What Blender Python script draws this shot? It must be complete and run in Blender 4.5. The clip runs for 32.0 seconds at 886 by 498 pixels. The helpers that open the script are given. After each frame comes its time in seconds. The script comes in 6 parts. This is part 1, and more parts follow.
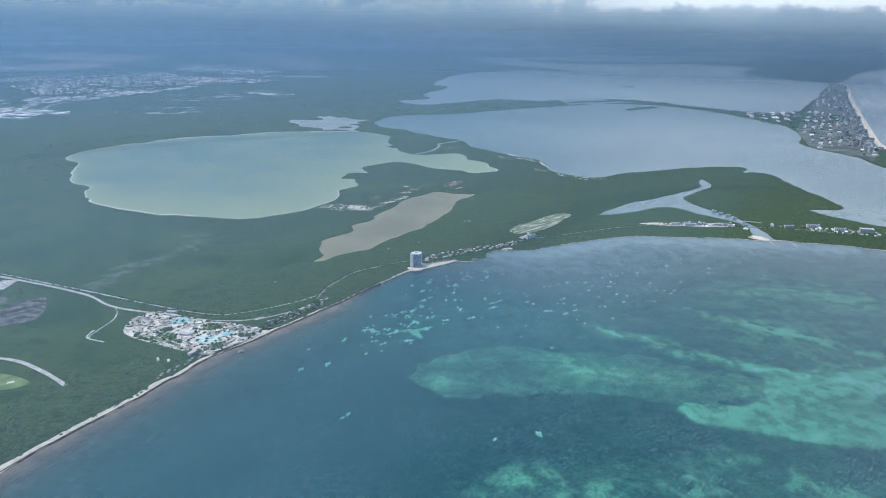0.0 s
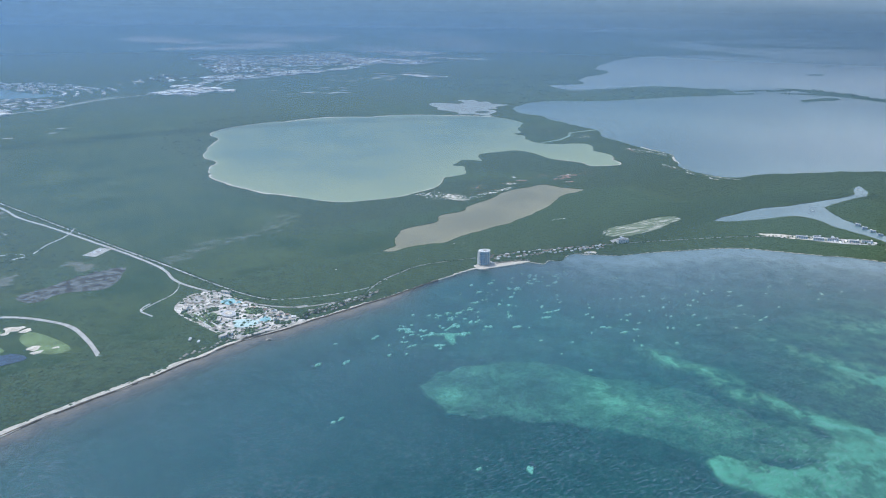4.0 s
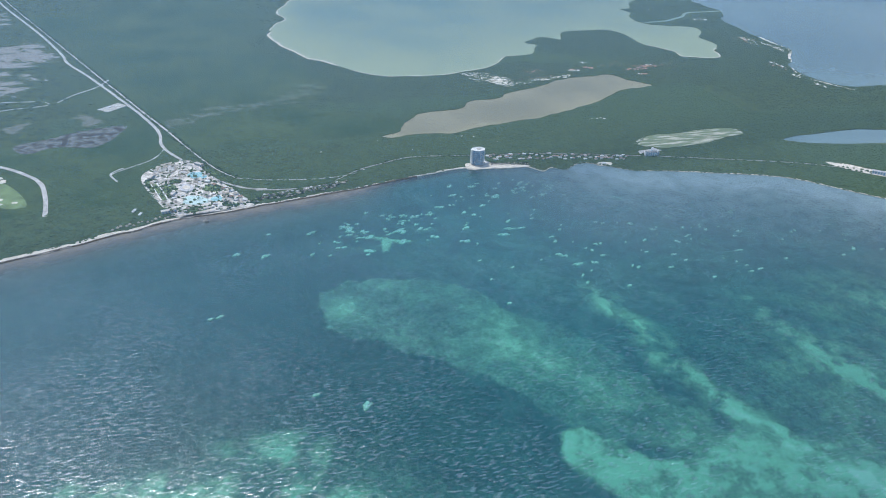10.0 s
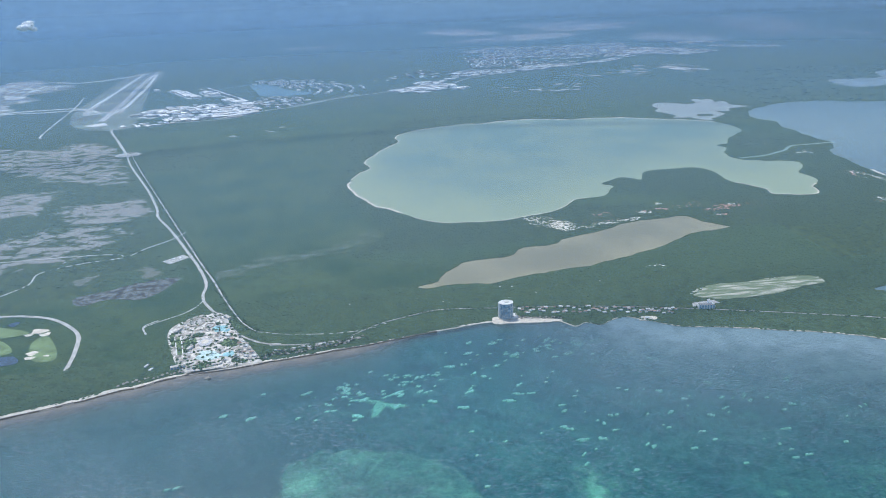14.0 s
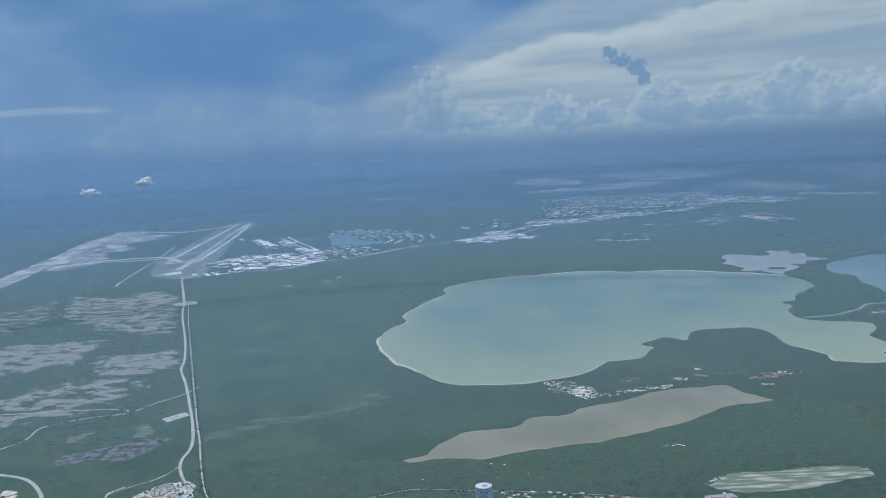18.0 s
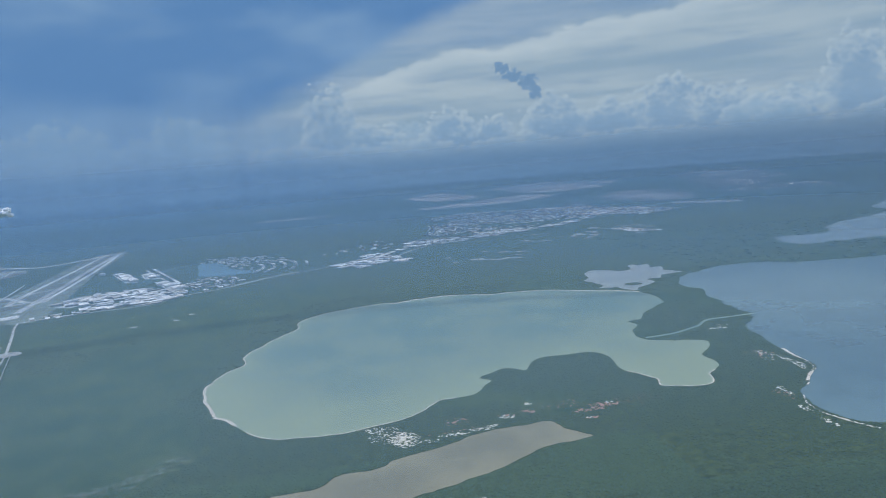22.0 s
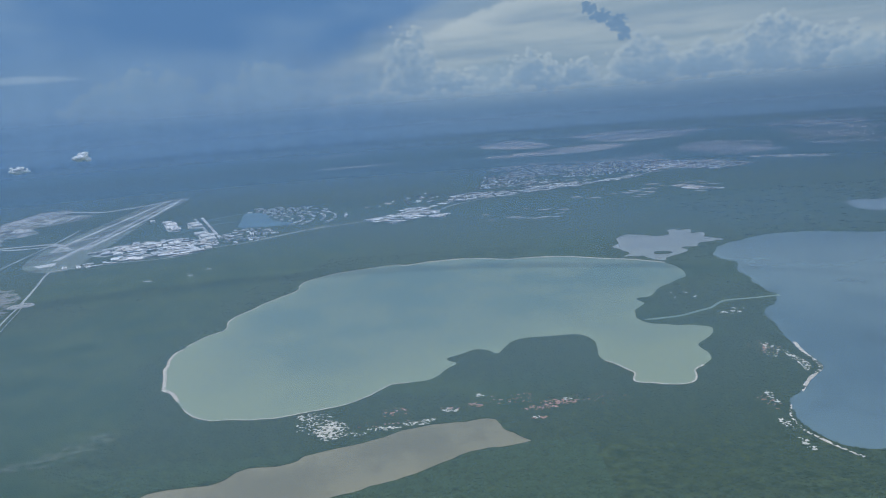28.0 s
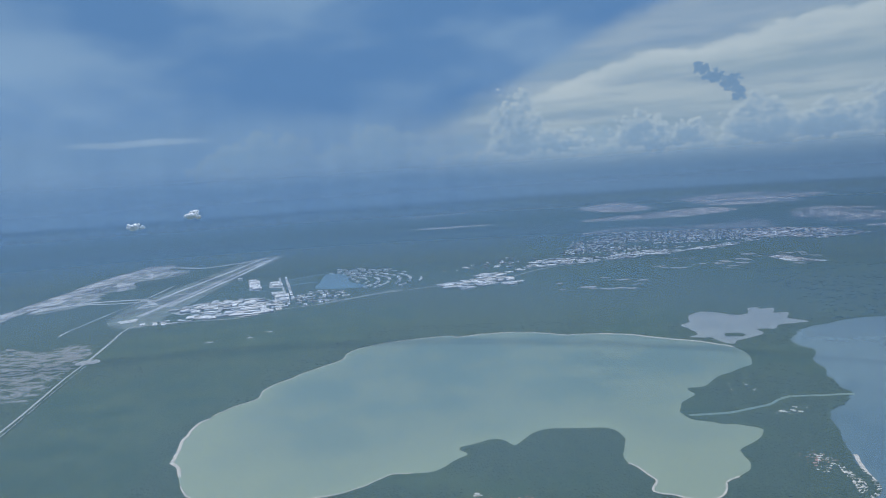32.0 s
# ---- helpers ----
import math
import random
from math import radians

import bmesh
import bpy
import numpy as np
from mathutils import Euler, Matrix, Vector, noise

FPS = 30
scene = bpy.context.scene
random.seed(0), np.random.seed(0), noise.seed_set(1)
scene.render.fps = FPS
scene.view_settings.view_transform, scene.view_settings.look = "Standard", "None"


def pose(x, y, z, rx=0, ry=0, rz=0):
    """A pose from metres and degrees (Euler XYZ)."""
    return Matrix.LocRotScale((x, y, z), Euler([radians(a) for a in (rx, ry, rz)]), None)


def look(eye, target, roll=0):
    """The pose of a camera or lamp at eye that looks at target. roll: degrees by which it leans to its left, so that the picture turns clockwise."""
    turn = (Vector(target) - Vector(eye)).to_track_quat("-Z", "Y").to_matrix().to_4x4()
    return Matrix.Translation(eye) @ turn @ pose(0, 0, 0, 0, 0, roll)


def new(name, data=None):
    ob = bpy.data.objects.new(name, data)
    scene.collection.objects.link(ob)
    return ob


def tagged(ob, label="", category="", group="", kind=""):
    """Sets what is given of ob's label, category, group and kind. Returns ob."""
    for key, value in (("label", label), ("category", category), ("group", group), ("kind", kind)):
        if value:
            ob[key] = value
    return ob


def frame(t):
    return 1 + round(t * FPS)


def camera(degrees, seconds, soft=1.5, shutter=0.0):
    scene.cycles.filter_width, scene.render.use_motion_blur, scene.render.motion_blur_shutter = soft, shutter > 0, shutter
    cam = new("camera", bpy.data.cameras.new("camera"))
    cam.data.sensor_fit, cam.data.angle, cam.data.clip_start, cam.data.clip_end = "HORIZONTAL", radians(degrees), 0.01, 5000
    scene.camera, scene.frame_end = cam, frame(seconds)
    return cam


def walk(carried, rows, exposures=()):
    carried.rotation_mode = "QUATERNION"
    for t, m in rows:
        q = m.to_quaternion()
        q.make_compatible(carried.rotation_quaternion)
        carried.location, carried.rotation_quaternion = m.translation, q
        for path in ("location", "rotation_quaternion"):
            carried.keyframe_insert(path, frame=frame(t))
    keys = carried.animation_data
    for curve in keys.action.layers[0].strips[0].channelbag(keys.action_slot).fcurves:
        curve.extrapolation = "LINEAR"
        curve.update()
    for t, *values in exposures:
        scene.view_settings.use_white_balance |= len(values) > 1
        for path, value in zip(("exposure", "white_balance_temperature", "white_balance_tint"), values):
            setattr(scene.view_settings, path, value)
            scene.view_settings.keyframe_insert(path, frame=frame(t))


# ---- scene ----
from mathutils import geometry

# One unit stands for ten metres, so that the far shore lies within the lens's reach.
cam = camera(63.8, 32.0, soft=1.0)
# seconds, east, north, height, turn to the left, tilt, lean
PATH = [
    (0.0, -180.61, -192.50, 87.50, -45.66, -16.71, 0.91), (0.5, -175.76, -194.51, 87.79, -43.88, -16.46, 0.91),
    (1.0, -170.99, -196.39, 88.04, -42.09, -16.29, 1.16), (1.5, -166.25, -198.26, 88.03, -40.21, -16.25, 1.12),
    (2.0, -161.53, -199.98, 88.16, -38.33, -16.55, 1.07), (2.5, -156.84, -201.57, 88.40, -36.55, -17.01, 1.03),
    (3.0, -152.11, -202.87, 88.63, -34.91, -17.52, 1.05), (3.5, -147.42, -203.84, 88.89, -33.31, -17.93, 0.94),
    (5.5, -127.74, -207.49, 90.49, -27.21, -19.16, 0.75), (6.0, -122.56, -208.36, 91.00, -25.95, -19.43, 0.65),
    (6.5, -117.53, -209.21, 91.39, -24.84, -19.57, 0.65), (7.0, -112.44, -209.88, 91.93, -23.77, -20.13, 0.68),
    (7.5, -107.40, -210.57, 92.29, -22.84, -21.14, 1.06), (8.0, -102.31, -211.08, 92.80, -22.02, -22.90, 1.66),
    (8.5, -97.16, -211.37, 93.52, -21.33, -25.03, 2.14), (9.0, -92.03, -211.47, 94.25, -20.73, -27.11, 2.55),
    (9.5, -87.00, -211.64, 94.90, -19.99, -28.59, 2.79), (10.0, -81.86, -211.74, 95.52, -19.07, -29.54, 2.74),
    (10.5, -76.61, -211.75, 96.11, -18.26, -30.07, 2.82), (11.0, -71.34, -211.56, 96.61, -17.70, -30.30, 3.00),
    (11.5, -66.08, -211.05, 97.10, -17.34, -30.36, 3.18), (12.0, -60.85, -210.43, 97.57, -16.72, -30.24, 3.34),
    (12.5, -55.62, -209.74, 97.96, -15.17, -29.45, 2.86), (13.0, -50.51, -208.97, 98.18, -12.64, -27.58, 1.05),
    (13.5, -45.61, -208.01, 98.12, -9.57, -23.82, -0.44), (14.0, -40.72, -206.62, 98.21, -6.52, -19.17, -2.11),
    (14.5, -35.93, -205.02, 98.42, -3.77, -14.59, -3.41), (15.0, -31.12, -203.21, 98.70, -1.62, -11.20, -4.07),
    (15.5, -26.21, -201.43, 98.91, 0.01, -8.90, -4.07), (17.5, -6.84, -195.51, 99.65, 1.67, -7.26, -3.04),
    (18.0, -1.89, -193.74, 100.09, 1.02, -7.32, -2.92), (18.5, 3.18, -191.71, 100.65, -0.28, -7.38, -2.82),
    (19.0, 8.38, -189.50, 101.23, -1.85, -7.53, -2.66), (19.5, 13.73, -187.23, 101.79, -3.31, -7.61, -2.58),
    (20.0, 19.07, -184.97, 102.37, -4.18, -7.54, -2.49), (20.5, 24.17, -182.69, 103.09, -4.88, -7.30, -3.01),
    (21.0, 29.21, -180.40, 103.82, -5.30, -7.04, -3.47), (21.5, 34.27, -178.12, 104.51, -5.82, -6.80, -4.02),
    (22.0, 39.35, -175.83, 105.18, -6.44, -6.62, -4.48), (22.5, 44.42, -173.48, 105.85, -7.07, -6.49, -4.92),
    (23.0, 49.48, -171.19, 106.45, -7.33, -6.39, -5.25), (23.5, 54.51, -168.92, 106.98, -7.00, -6.17, -5.52),
    (24.0, 59.46, -166.64, 107.50, -6.18, -5.85, -5.75), (24.5, 64.25, -164.33, 107.98, -5.09, -5.45, -5.90),
    (25.0, 69.06, -162.16, 108.37, -3.98, -5.29, -5.97), (25.5, 73.87, -160.03, 108.66, -2.98, -5.35, -5.85),
    (27.5, 93.31, -151.70, 109.28, 0.37, -8.64, -4.68), (28.0, 98.16, -149.45, 109.51, 0.94, -10.50, -4.16),
    (28.5, 103.20, -146.92, 110.07, 1.61, -12.32, -4.15), (29.0, 108.32, -144.39, 110.74, 2.12, -13.08, -4.17),
    (29.5, 113.44, -141.93, 111.40, 2.48, -12.42, -4.11), (30.0, 118.49, -139.62, 112.01, 3.08, -10.58, -4.13),
    (30.5, 123.55, -137.45, 112.57, 4.16, -8.62, -4.17), (31.0, 128.44, -135.10, 113.10, 5.78, -6.68, -3.97),
    (31.5, 133.38, -132.89, 113.60, 7.75, -5.62, -3.84), (32.0, 138.37, -130.75, 114.11, 9.43, -5.27, -3.75),
]


def aim(x, y, z, turn, tilt, lean):
    a, b = radians(turn), radians(tilt)
    return look((x, y, z), (x - math.sin(a) * math.cos(b), y + math.cos(a) * math.cos(b), z + math.sin(b)), lean)


walk(cam, [(row[0], aim(*row[1:])) for row in PATH], [(0, 0.74, 6000, 10), (3, 0.80, 6000, 10), (9, 0.80, 6000, 10), (13, 0.80, 6060, 10), (14, 0.88, 6080, 10), (15.5, 0.62, 6080, 10), (20, 0.49, 6050, 10), (24, 0.48, 6050, 10), (28, 0.35, 6060, 10), (31, 0.48, 6100, 10), (32, 0.46, 6100, 10)])

# ---- light ----
SUN_AZ, SUN_EL = radians(-34), radians(66)
sun_way = Vector((math.sin(SUN_AZ) * math.cos(SUN_EL), math.cos(SUN_AZ) * math.cos(SUN_EL), math.sin(SUN_EL)))
sun = new("sun", bpy.data.lights.new("sun", "SUN"))
sun.data.energy, sun.data.angle, sun.data.color = 2.6, radians(2.0), (1.0, 0.95, 0.88)
sun.matrix_world = look(sun_way * 900, (0, 0, 0))

world = bpy.data.worlds.new("sky")
scene.world = world
world.use_nodes = True
wn = world.node_tree
sky = wn.nodes.new("ShaderNodeTexSky")
sky.sky_type, sky.sun_disc = "NISHITA", False
sky.sun_elevation, sky.sun_rotation = SUN_EL, SUN_AZ
sky.air_density, sky.dust_density = 1.2, 0.6
wn.links.new(sky.outputs[0], wn.nodes["Background"].inputs[0])
wn.nodes["Background"].inputs[1].default_value = 0.10

# ---- noise on the plan ----
TABLE = np.random.RandomState(7).rand(256, 256)


def vnoise(x, y, size, seed=0):
    """Smooth noise from 0 to 1 over arrays of places."""
    u, v = x / size + seed * 17.37, y / size + seed * 9.71
    i, j = np.floor(u).astype(int), np.floor(v).astype(int)
    a, b = u - i, v - j
    a, b = a * a * (3 - 2 * a), b * b * (3 - 2 * b)
    at = lambda p, q: TABLE[p % 256, q % 256]
    return (at(i, j) * (1 - a) + at(i + 1, j) * a) * (1 - b) + (at(i, j + 1) * (1 - a) + at(i + 1, j + 1) * a) * b


def fbm(x, y, size, seed=0, octaves=4):
    total, weight = 0, 0
    for k in range(octaves):
        total = total + vnoise(x, y, size / 2**k, seed + k * 3) * 0.55**k
        weight += 0.55**k
    return total / weight


def step(a, b, x):
    t = np.clip((x - a) / (b - a), 0, 1)
    return t * t * (3 - 2 * t)


def inside(loop, x, y):
    """Which places lie inside a closed loop."""
    loop = np.asarray(loop)
    odd = np.zeros(np.shape(x), bool)
    for (x0, y0), (x1, y1) in zip(loop, np.roll(loop, -1, 0)):
        if y0 != y1:
            odd ^= ((y0 > y) != (y1 > y)) & (x < (x1 - x0) * (y - y0) / (y1 - y0) + x0)
    return odd


def away(line, x, y):
    """The distance of places from an open line."""
    line, best = np.asarray(line, float), np.full(np.shape(x), 1e9)
    for (x0, y0), (x1, y1) in zip(line[:-1], line[1:]):
        dx, dy = x1 - x0, y1 - y0
        t = np.clip(((x - x0) * dx + (y - y0) * dy) / (dx * dx + dy * dy + 1e-9), 0, 1)
        best = np.minimum(best, np.hypot(x - x0 - t * dx, y - y0 - t * dy))
    return best


def spline(points, per=6, closed=False):
    """A smooth line through control points."""
    p = [Vector(q) for q in points]
    n, out = len(p), []
    for i in range(n if closed else n - 1):
        a, b, c, d = (p[(i + k) % n] if closed else p[min(max(i + k, 0), n - 1)] for k in (-1, 0, 1, 2))
        for s in range(per):
            t = s / per
            out.append(0.5 * (2 * b + (c - a) * t + (2 * a - 5 * b + 4 * c - d) * t * t + (3 * b - a - 3 * c + d) * t**3))
    if not closed:
        out.append(p[-1])
    return np.array([tuple(q) for q in out])


def shore(points, rough, per=6, closed=True, seed=0):
    """A shoreline with small coves and points on it."""
    line = spline(points, per, closed)
    x, y = line.T
    gap = np.hypot(*(np.roll(line, -1, 0) - line).T)
    amp = np.minimum(rough, 0.8 * gap)
    line = line + np.stack([fbm(x, y, rough * 4, seed + 1, 3) - 0.5, fbm(x, y, rough * 4, seed + 5, 3) - 0.5], 1) * 2.2 * amp[:, None]
    return line if closed else np.vstack([line[:1] * 0 + spline(points, per)[:1], line[1:-1], spline(points, per)[-1:]])


# ---- materials ----
def material(name, rough=0.8, metal=0.0, spec=0.3):
    m = bpy.data.materials.new(name)
    m.use_nodes = True
    b = m.node_tree.nodes["Principled BSDF"]
    b.inputs["Roughness"].default_value, b.inputs["Metallic"].default_value = rough, metal
    b.inputs["Specular IOR Level"].default_value = spec
    return m, m.node_tree.nodes, m.node_tree.links, b


def mixed(nodes, links, a, b, fac, blend="MIX"):
    n = nodes.new("ShaderNodeMix")
    n.data_type, n.blend_type = "RGBA", blend
    for socket, value in ((n.inputs[6], a), (n.inputs[7], b), (n.inputs[0], fac)):
        if isinstance(value, bpy.types.NodeSocket):
            links.new(value, socket)
        else:
            socket.default_value = (*value, 1) if isinstance(value, tuple) else value
    return n.outputs[2]


def math_node(nodes, links, op, a, b=0.0, clamp=False):
    n = nodes.new("ShaderNodeMath")
    n.operation, n.use_clamp = op, clamp
    for socket, value in zip(n.inputs, (a, b)):
        if isinstance(value, bpy.types.NodeSocket):
            links.new(value, socket)
        else:
            socket.default_value = value
    return n.outputs[0]


def noise_node(nodes, links, scale, detail=4, vector=None, rough=0.55):
    n = nodes.new("ShaderNodeTexNoise")
    n.inputs["Scale"].default_value, n.inputs["Detail"].default_value, n.inputs["Roughness"].default_value = scale, detail, rough
    links.new(vector if vector else place_node(nodes), n.inputs["Vector"])
    return n.outputs[0]


def place_node(nodes):
    return nodes.new("ShaderNodeNewGeometry").outputs["Position"]


def ranged(nodes, links, value, a, b, c=0.0, d=1.0):
    n = nodes.new("ShaderNodeMapRange")
    n.interpolation_type = "SMOOTHSTEP"
    links.new(value, n.inputs[0])
    for k, v in zip((1, 2, 3, 4), (a, b, c, d)):
        n.inputs[k].default_value = v
    return n.outputs[0]


def bumped(nodes, links, b, height, strength, distance):
    n = nodes.new("ShaderNodeBump")
    n.inputs["Strength"].default_value, n.inputs["Distance"].default_value = strength, distance
    links.new(height, n.inputs["Height"])
    links.new(n.outputs[0], b.inputs["Normal"])


def plain(name, colour, rough=0.8, metal=0.0, vary=0.25, scale=1.0, fine=6.0, each=0.0, spec=0.3):
    """A surface with grain and stains, and a shade of its own for each object."""
    m, nodes, links, b = material(name, rough, metal, spec)
    dark, light = tuple(c * (1 - vary) for c in colour), tuple(min(1, c * (1 + vary)) for c in colour)
    big = ranged(nodes, links, noise_node(nodes, links, scale), 0.35, 0.65)
    col = mixed(nodes, links, dark, light, big)
    small = noise_node(nodes, links, scale * fine, 3)
    col = mixed(nodes, links, col, tuple(c * 0.7 for c in colour), ranged(nodes, links, small, 0.5, 0.75, 0, 0.6))
    if each:
        info = nodes.new("ShaderNodeObjectInfo")
        col = mixed(nodes, links, col, tuple(c * (1 - each) for c in colour), info.outputs["Random"])
    links.new(col, b.inputs["Base Color"])
    bumped(nodes, links, b, small, 0.3, 0.05)
    return m


def attribute(nodes, name):
    n = nodes.new("ShaderNodeAttribute")
    n.attribute_name = name
    return n.outputs["Fac"]


def land_material():
    m, nodes, links, b = material("mangrove_and_marsh", 0.9, 0, 0.15)
    big, mid, fine, tuft = (noise_node(nodes, links, sc, d) for sc, d in ((0.035, 6), (0.25, 5), (1.6, 4), (4.5, 3)))
    green = mixed(nodes, links, (0.026, 0.05, 0.027), (0.062, 0.09, 0.04), ranged(nodes, links, mid, 0.3, 0.7))
    grass = mixed(nodes, links, (0.026, 0.058, 0.030), (0.056, 0.087, 0.038), ranged(nodes, links, big, 0.32, 0.68))
    grass = mixed(nodes, links, grass, (0.022, 0.045, 0.026), ranged(nodes, links, mid, 0.48, 0.7, 0, 0.55))
    col = mixed(nodes, links, green, grass, ranged(nodes, links, attribute(nodes, "marsh"), 0.2, 0.8))
    mud = mixed(nodes, links, (0.14, 0.138, 0.13), (0.28, 0.272, 0.265), ranged(nodes, links, fine, 0.3, 0.7))
    spread = math_node(nodes, links, "MULTIPLY", math_node(nodes, links, "SUBTRACT", mid, 0.5), 0.9)
    edge = math_node(nodes, links, "ADD", attribute(nodes, "bare"), spread)
    col = mixed(nodes, links, col, mud, ranged(nodes, links, edge, 0.30, 0.6, 0, 0.5))
    col = mixed(nodes, links, col, (0.012, 0.03, 0.016), ranged(nodes, links, fine, 0.5, 0.72, 0, 0.55))
    col = mixed(nodes, links, col, (0.014, 0.03, 0.017), ranged(nodes, links, tuft, 0.52, 0.7, 0, 0.5))
    # salt flats: ragged bare pans with islands of scrub in them
    long_way = nodes.new("ShaderNodeMapping")
    links.new(place_node(nodes), long_way.inputs[0])
    long_way.inputs["Rotation"].default_value, long_way.inputs["Scale"].default_value = (0, 0, radians(12)), (0.8, 1.15, 1)
    pans = noise_node(nodes, links, 0.12, 8, long_way.outputs[0], 0.72)
    bare = math_node(nodes, links, "ADD", attribute(nodes, "flats"), math_node(nodes, links, "MULTIPLY", math_node(nodes, links, "SUBTRACT", pans, 0.5), 2.4))
    col = mixed(nodes, links, col, mud, ranged(nodes, links, bare, 0.44, 0.54, 0, 0.92))
    links.new(col, b.inputs["Base Color"])
    bumped(nodes, links, b, math_node(nodes, links, "ADD", fine, mid), 0.7, 0.5)
    return m


def seabed_material():
    m, nodes, links, b = material("sand_and_seagrass", 0.9, 0, 0.1)
    mid, fine, grain = noise_node(nodes, links, 0.35, 5), noise_node(nodes, links, 1.4, 5, None, 0.65), noise_node(nodes, links, 0.12, 5, None, 0.6)
    sand = attribute(nodes, "sand")
    wobble = math_node(nodes, links, "MULTIPLY", math_node(nodes, links, "SUBTRACT", fine, 0.5), 0.75)
    sand = math_node(nodes, links, "ADD", sand, wobble)
    weed = mixed(nodes, links, (0.072, 0.15, 0.19), (0.11, 0.215, 0.25), ranged(nodes, links, mid, 0.3, 0.7))
    weed = mixed(nodes, links, weed, (0.14, 0.26, 0.27), ranged(nodes, links, grain, 0.45, 0.7, 0, 0.6))
    weed = mixed(nodes, links, weed, (0.045, 0.098, 0.122), math_node(nodes, links, "MULTIPLY", attribute(nodes, "meadow"), 0.75))
    pale = mixed(nodes, links, (0.38, 0.46, 0.35), (0.53, 0.61, 0.47), ranged(nodes, links, mid, 0.35, 0.65))
    light = mixed(nodes, links, pale, (0.66, 0.80, 0.62), ranged(nodes, links, sand, 0.6, 1.1))
    light = mixed(nodes, links, light, (0.95, 0.92, 0.82), ranged(nodes, links, sand, 1.1, 1.5))
    col = mixed(nodes, links, weed, light, ranged(nodes, links, sand, 0.0, 0.95))
    silt = mixed(nodes, links, (0.60, 0.45, 0.34), (0.74, 0.60, 0.47), mid)
    col = mixed(nodes, links, col, silt, attribute(nodes, "silt"))
    links.new(col, b.inputs["Base Color"])
    return m


def sea_material():
    """Clear water: the seabed shows through its body, and its waves mirror sun and sky."""
    m, nodes, links, b = material("clear_sea_water")
    nodes.remove(b)
    turn = nodes.new("ShaderNodeMapping")
    links.new(place_node(nodes), turn.inputs["Vector"])
    turn.inputs["Rotation"].default_value, turn.inputs["Scale"].default_value = (0, 0, radians(24)), (0.55, 1.5, 1)
    chop = math_node(nodes, links, "ADD", noise_node(nodes, links, 1.1, 5, turn.outputs[0], 0.65), math_node(nodes, links, "MULTIPLY", noise_node(nodes, links, 0.09, 3), 0.8))
    bump = nodes.new("ShaderNodeBump")
    bump.inputs["Strength"].default_value, bump.inputs["Distance"].default_value = 1.0, 0.13
    links.new(chop, bump.inputs["Height"])
    steep = nodes.new("ShaderNodeBump")
    steep.inputs["Strength"].default_value, steep.inputs["Distance"].default_value = 1.0, 2.6
    links.new(chop, steep.inputs["Height"])
    deep, clear, gloss, edge = nodes.new("ShaderNodeBsdfDiffuse"), nodes.new("ShaderNodeBsdfTransparent"), nodes.new("ShaderNodeBsdfGlossy"), nodes.new("ShaderNodeFresnel")
    deep.inputs[0].default_value, clear.inputs[0].default_value = (0.042, 0.115, 0.142, 1), (0.50, 0.88, 0.87, 1)
    gloss.inputs["Roughness"].default_value, edge.inputs["IOR"].default_value = 0.24, 1.33
    gloss.inputs[0].default_value = (0.9, 0.9, 0.9, 1)
    links.new(steep.outputs[0], deep.inputs["Normal"])
    links.new(bump.outputs[0], gloss.inputs["Normal"]), links.new(bump.outputs[0], edge.inputs["Normal"])
    body, surface = nodes.new("ShaderNodeMixShader"), nodes.new("ShaderNodeMixShader")
    silt, chalk_and_veil = attribute(nodes, "silt"), attribute(nodes, "chalk_and_veil")
    drift = ranged(nodes, links, noise_node(nodes, links, 0.16, 5), 0.3, 0.7, 0.85, 1.12)
    silt, chalk_and_veil = (math_node(nodes, links, "MULTIPLY", s, drift, True) for s in (silt, chalk_and_veil))
    tint = mixed(nodes, links, mixed(nodes, links, (0.032, 0.112, 0.142), (0.35, 0.295, 0.225), silt), (0.265, 0.39, 0.425), chalk_and_veil)
    links.new(tint, deep.inputs[0])
    links.new(math_node(nodes, links, "MULTIPLY_ADD", math_node(nodes, links, "MAXIMUM", silt, chalk_and_veil), 0.6), body.inputs[0])
    body.inputs[0].links[0].from_node.inputs[2].default_value = 0.36
    links.new(clear.outputs[0], body.inputs[1]), links.new(deep.outputs[0], body.inputs[2])
    ripple = nodes.new("ShaderNodeMapping")
    links.new(place_node(nodes), ripple.inputs["Vector"])
    ripple.inputs["Rotation"].default_value, ripple.inputs["Scale"].default_value = (0, 0, radians(20)), (0.55, 1.7, 1)
    # streaks of extra gloss painted on the flat water imitate wave glints
    glint_streaks = math_node(nodes, links, "MULTIPLY", ranged(nodes, links, noise_node(nodes, links, 1.2, 3, ripple.outputs[0], 0.5), 0.5, 0.64), ranged(nodes, links, noise_node(nodes, links, 0.05, 3), 0.35, 0.6, 0.08, 0.20))
    links.new(math_node(nodes, links, "ADD", edge.outputs[0], glint_streaks, True), surface.inputs[0]), links.new(body.outputs[0], surface.inputs[1]), links.new(gloss.outputs[0], surface.inputs[2])
    links.new(surface.outputs[0], nodes["Material Output"].inputs[0])
    return m


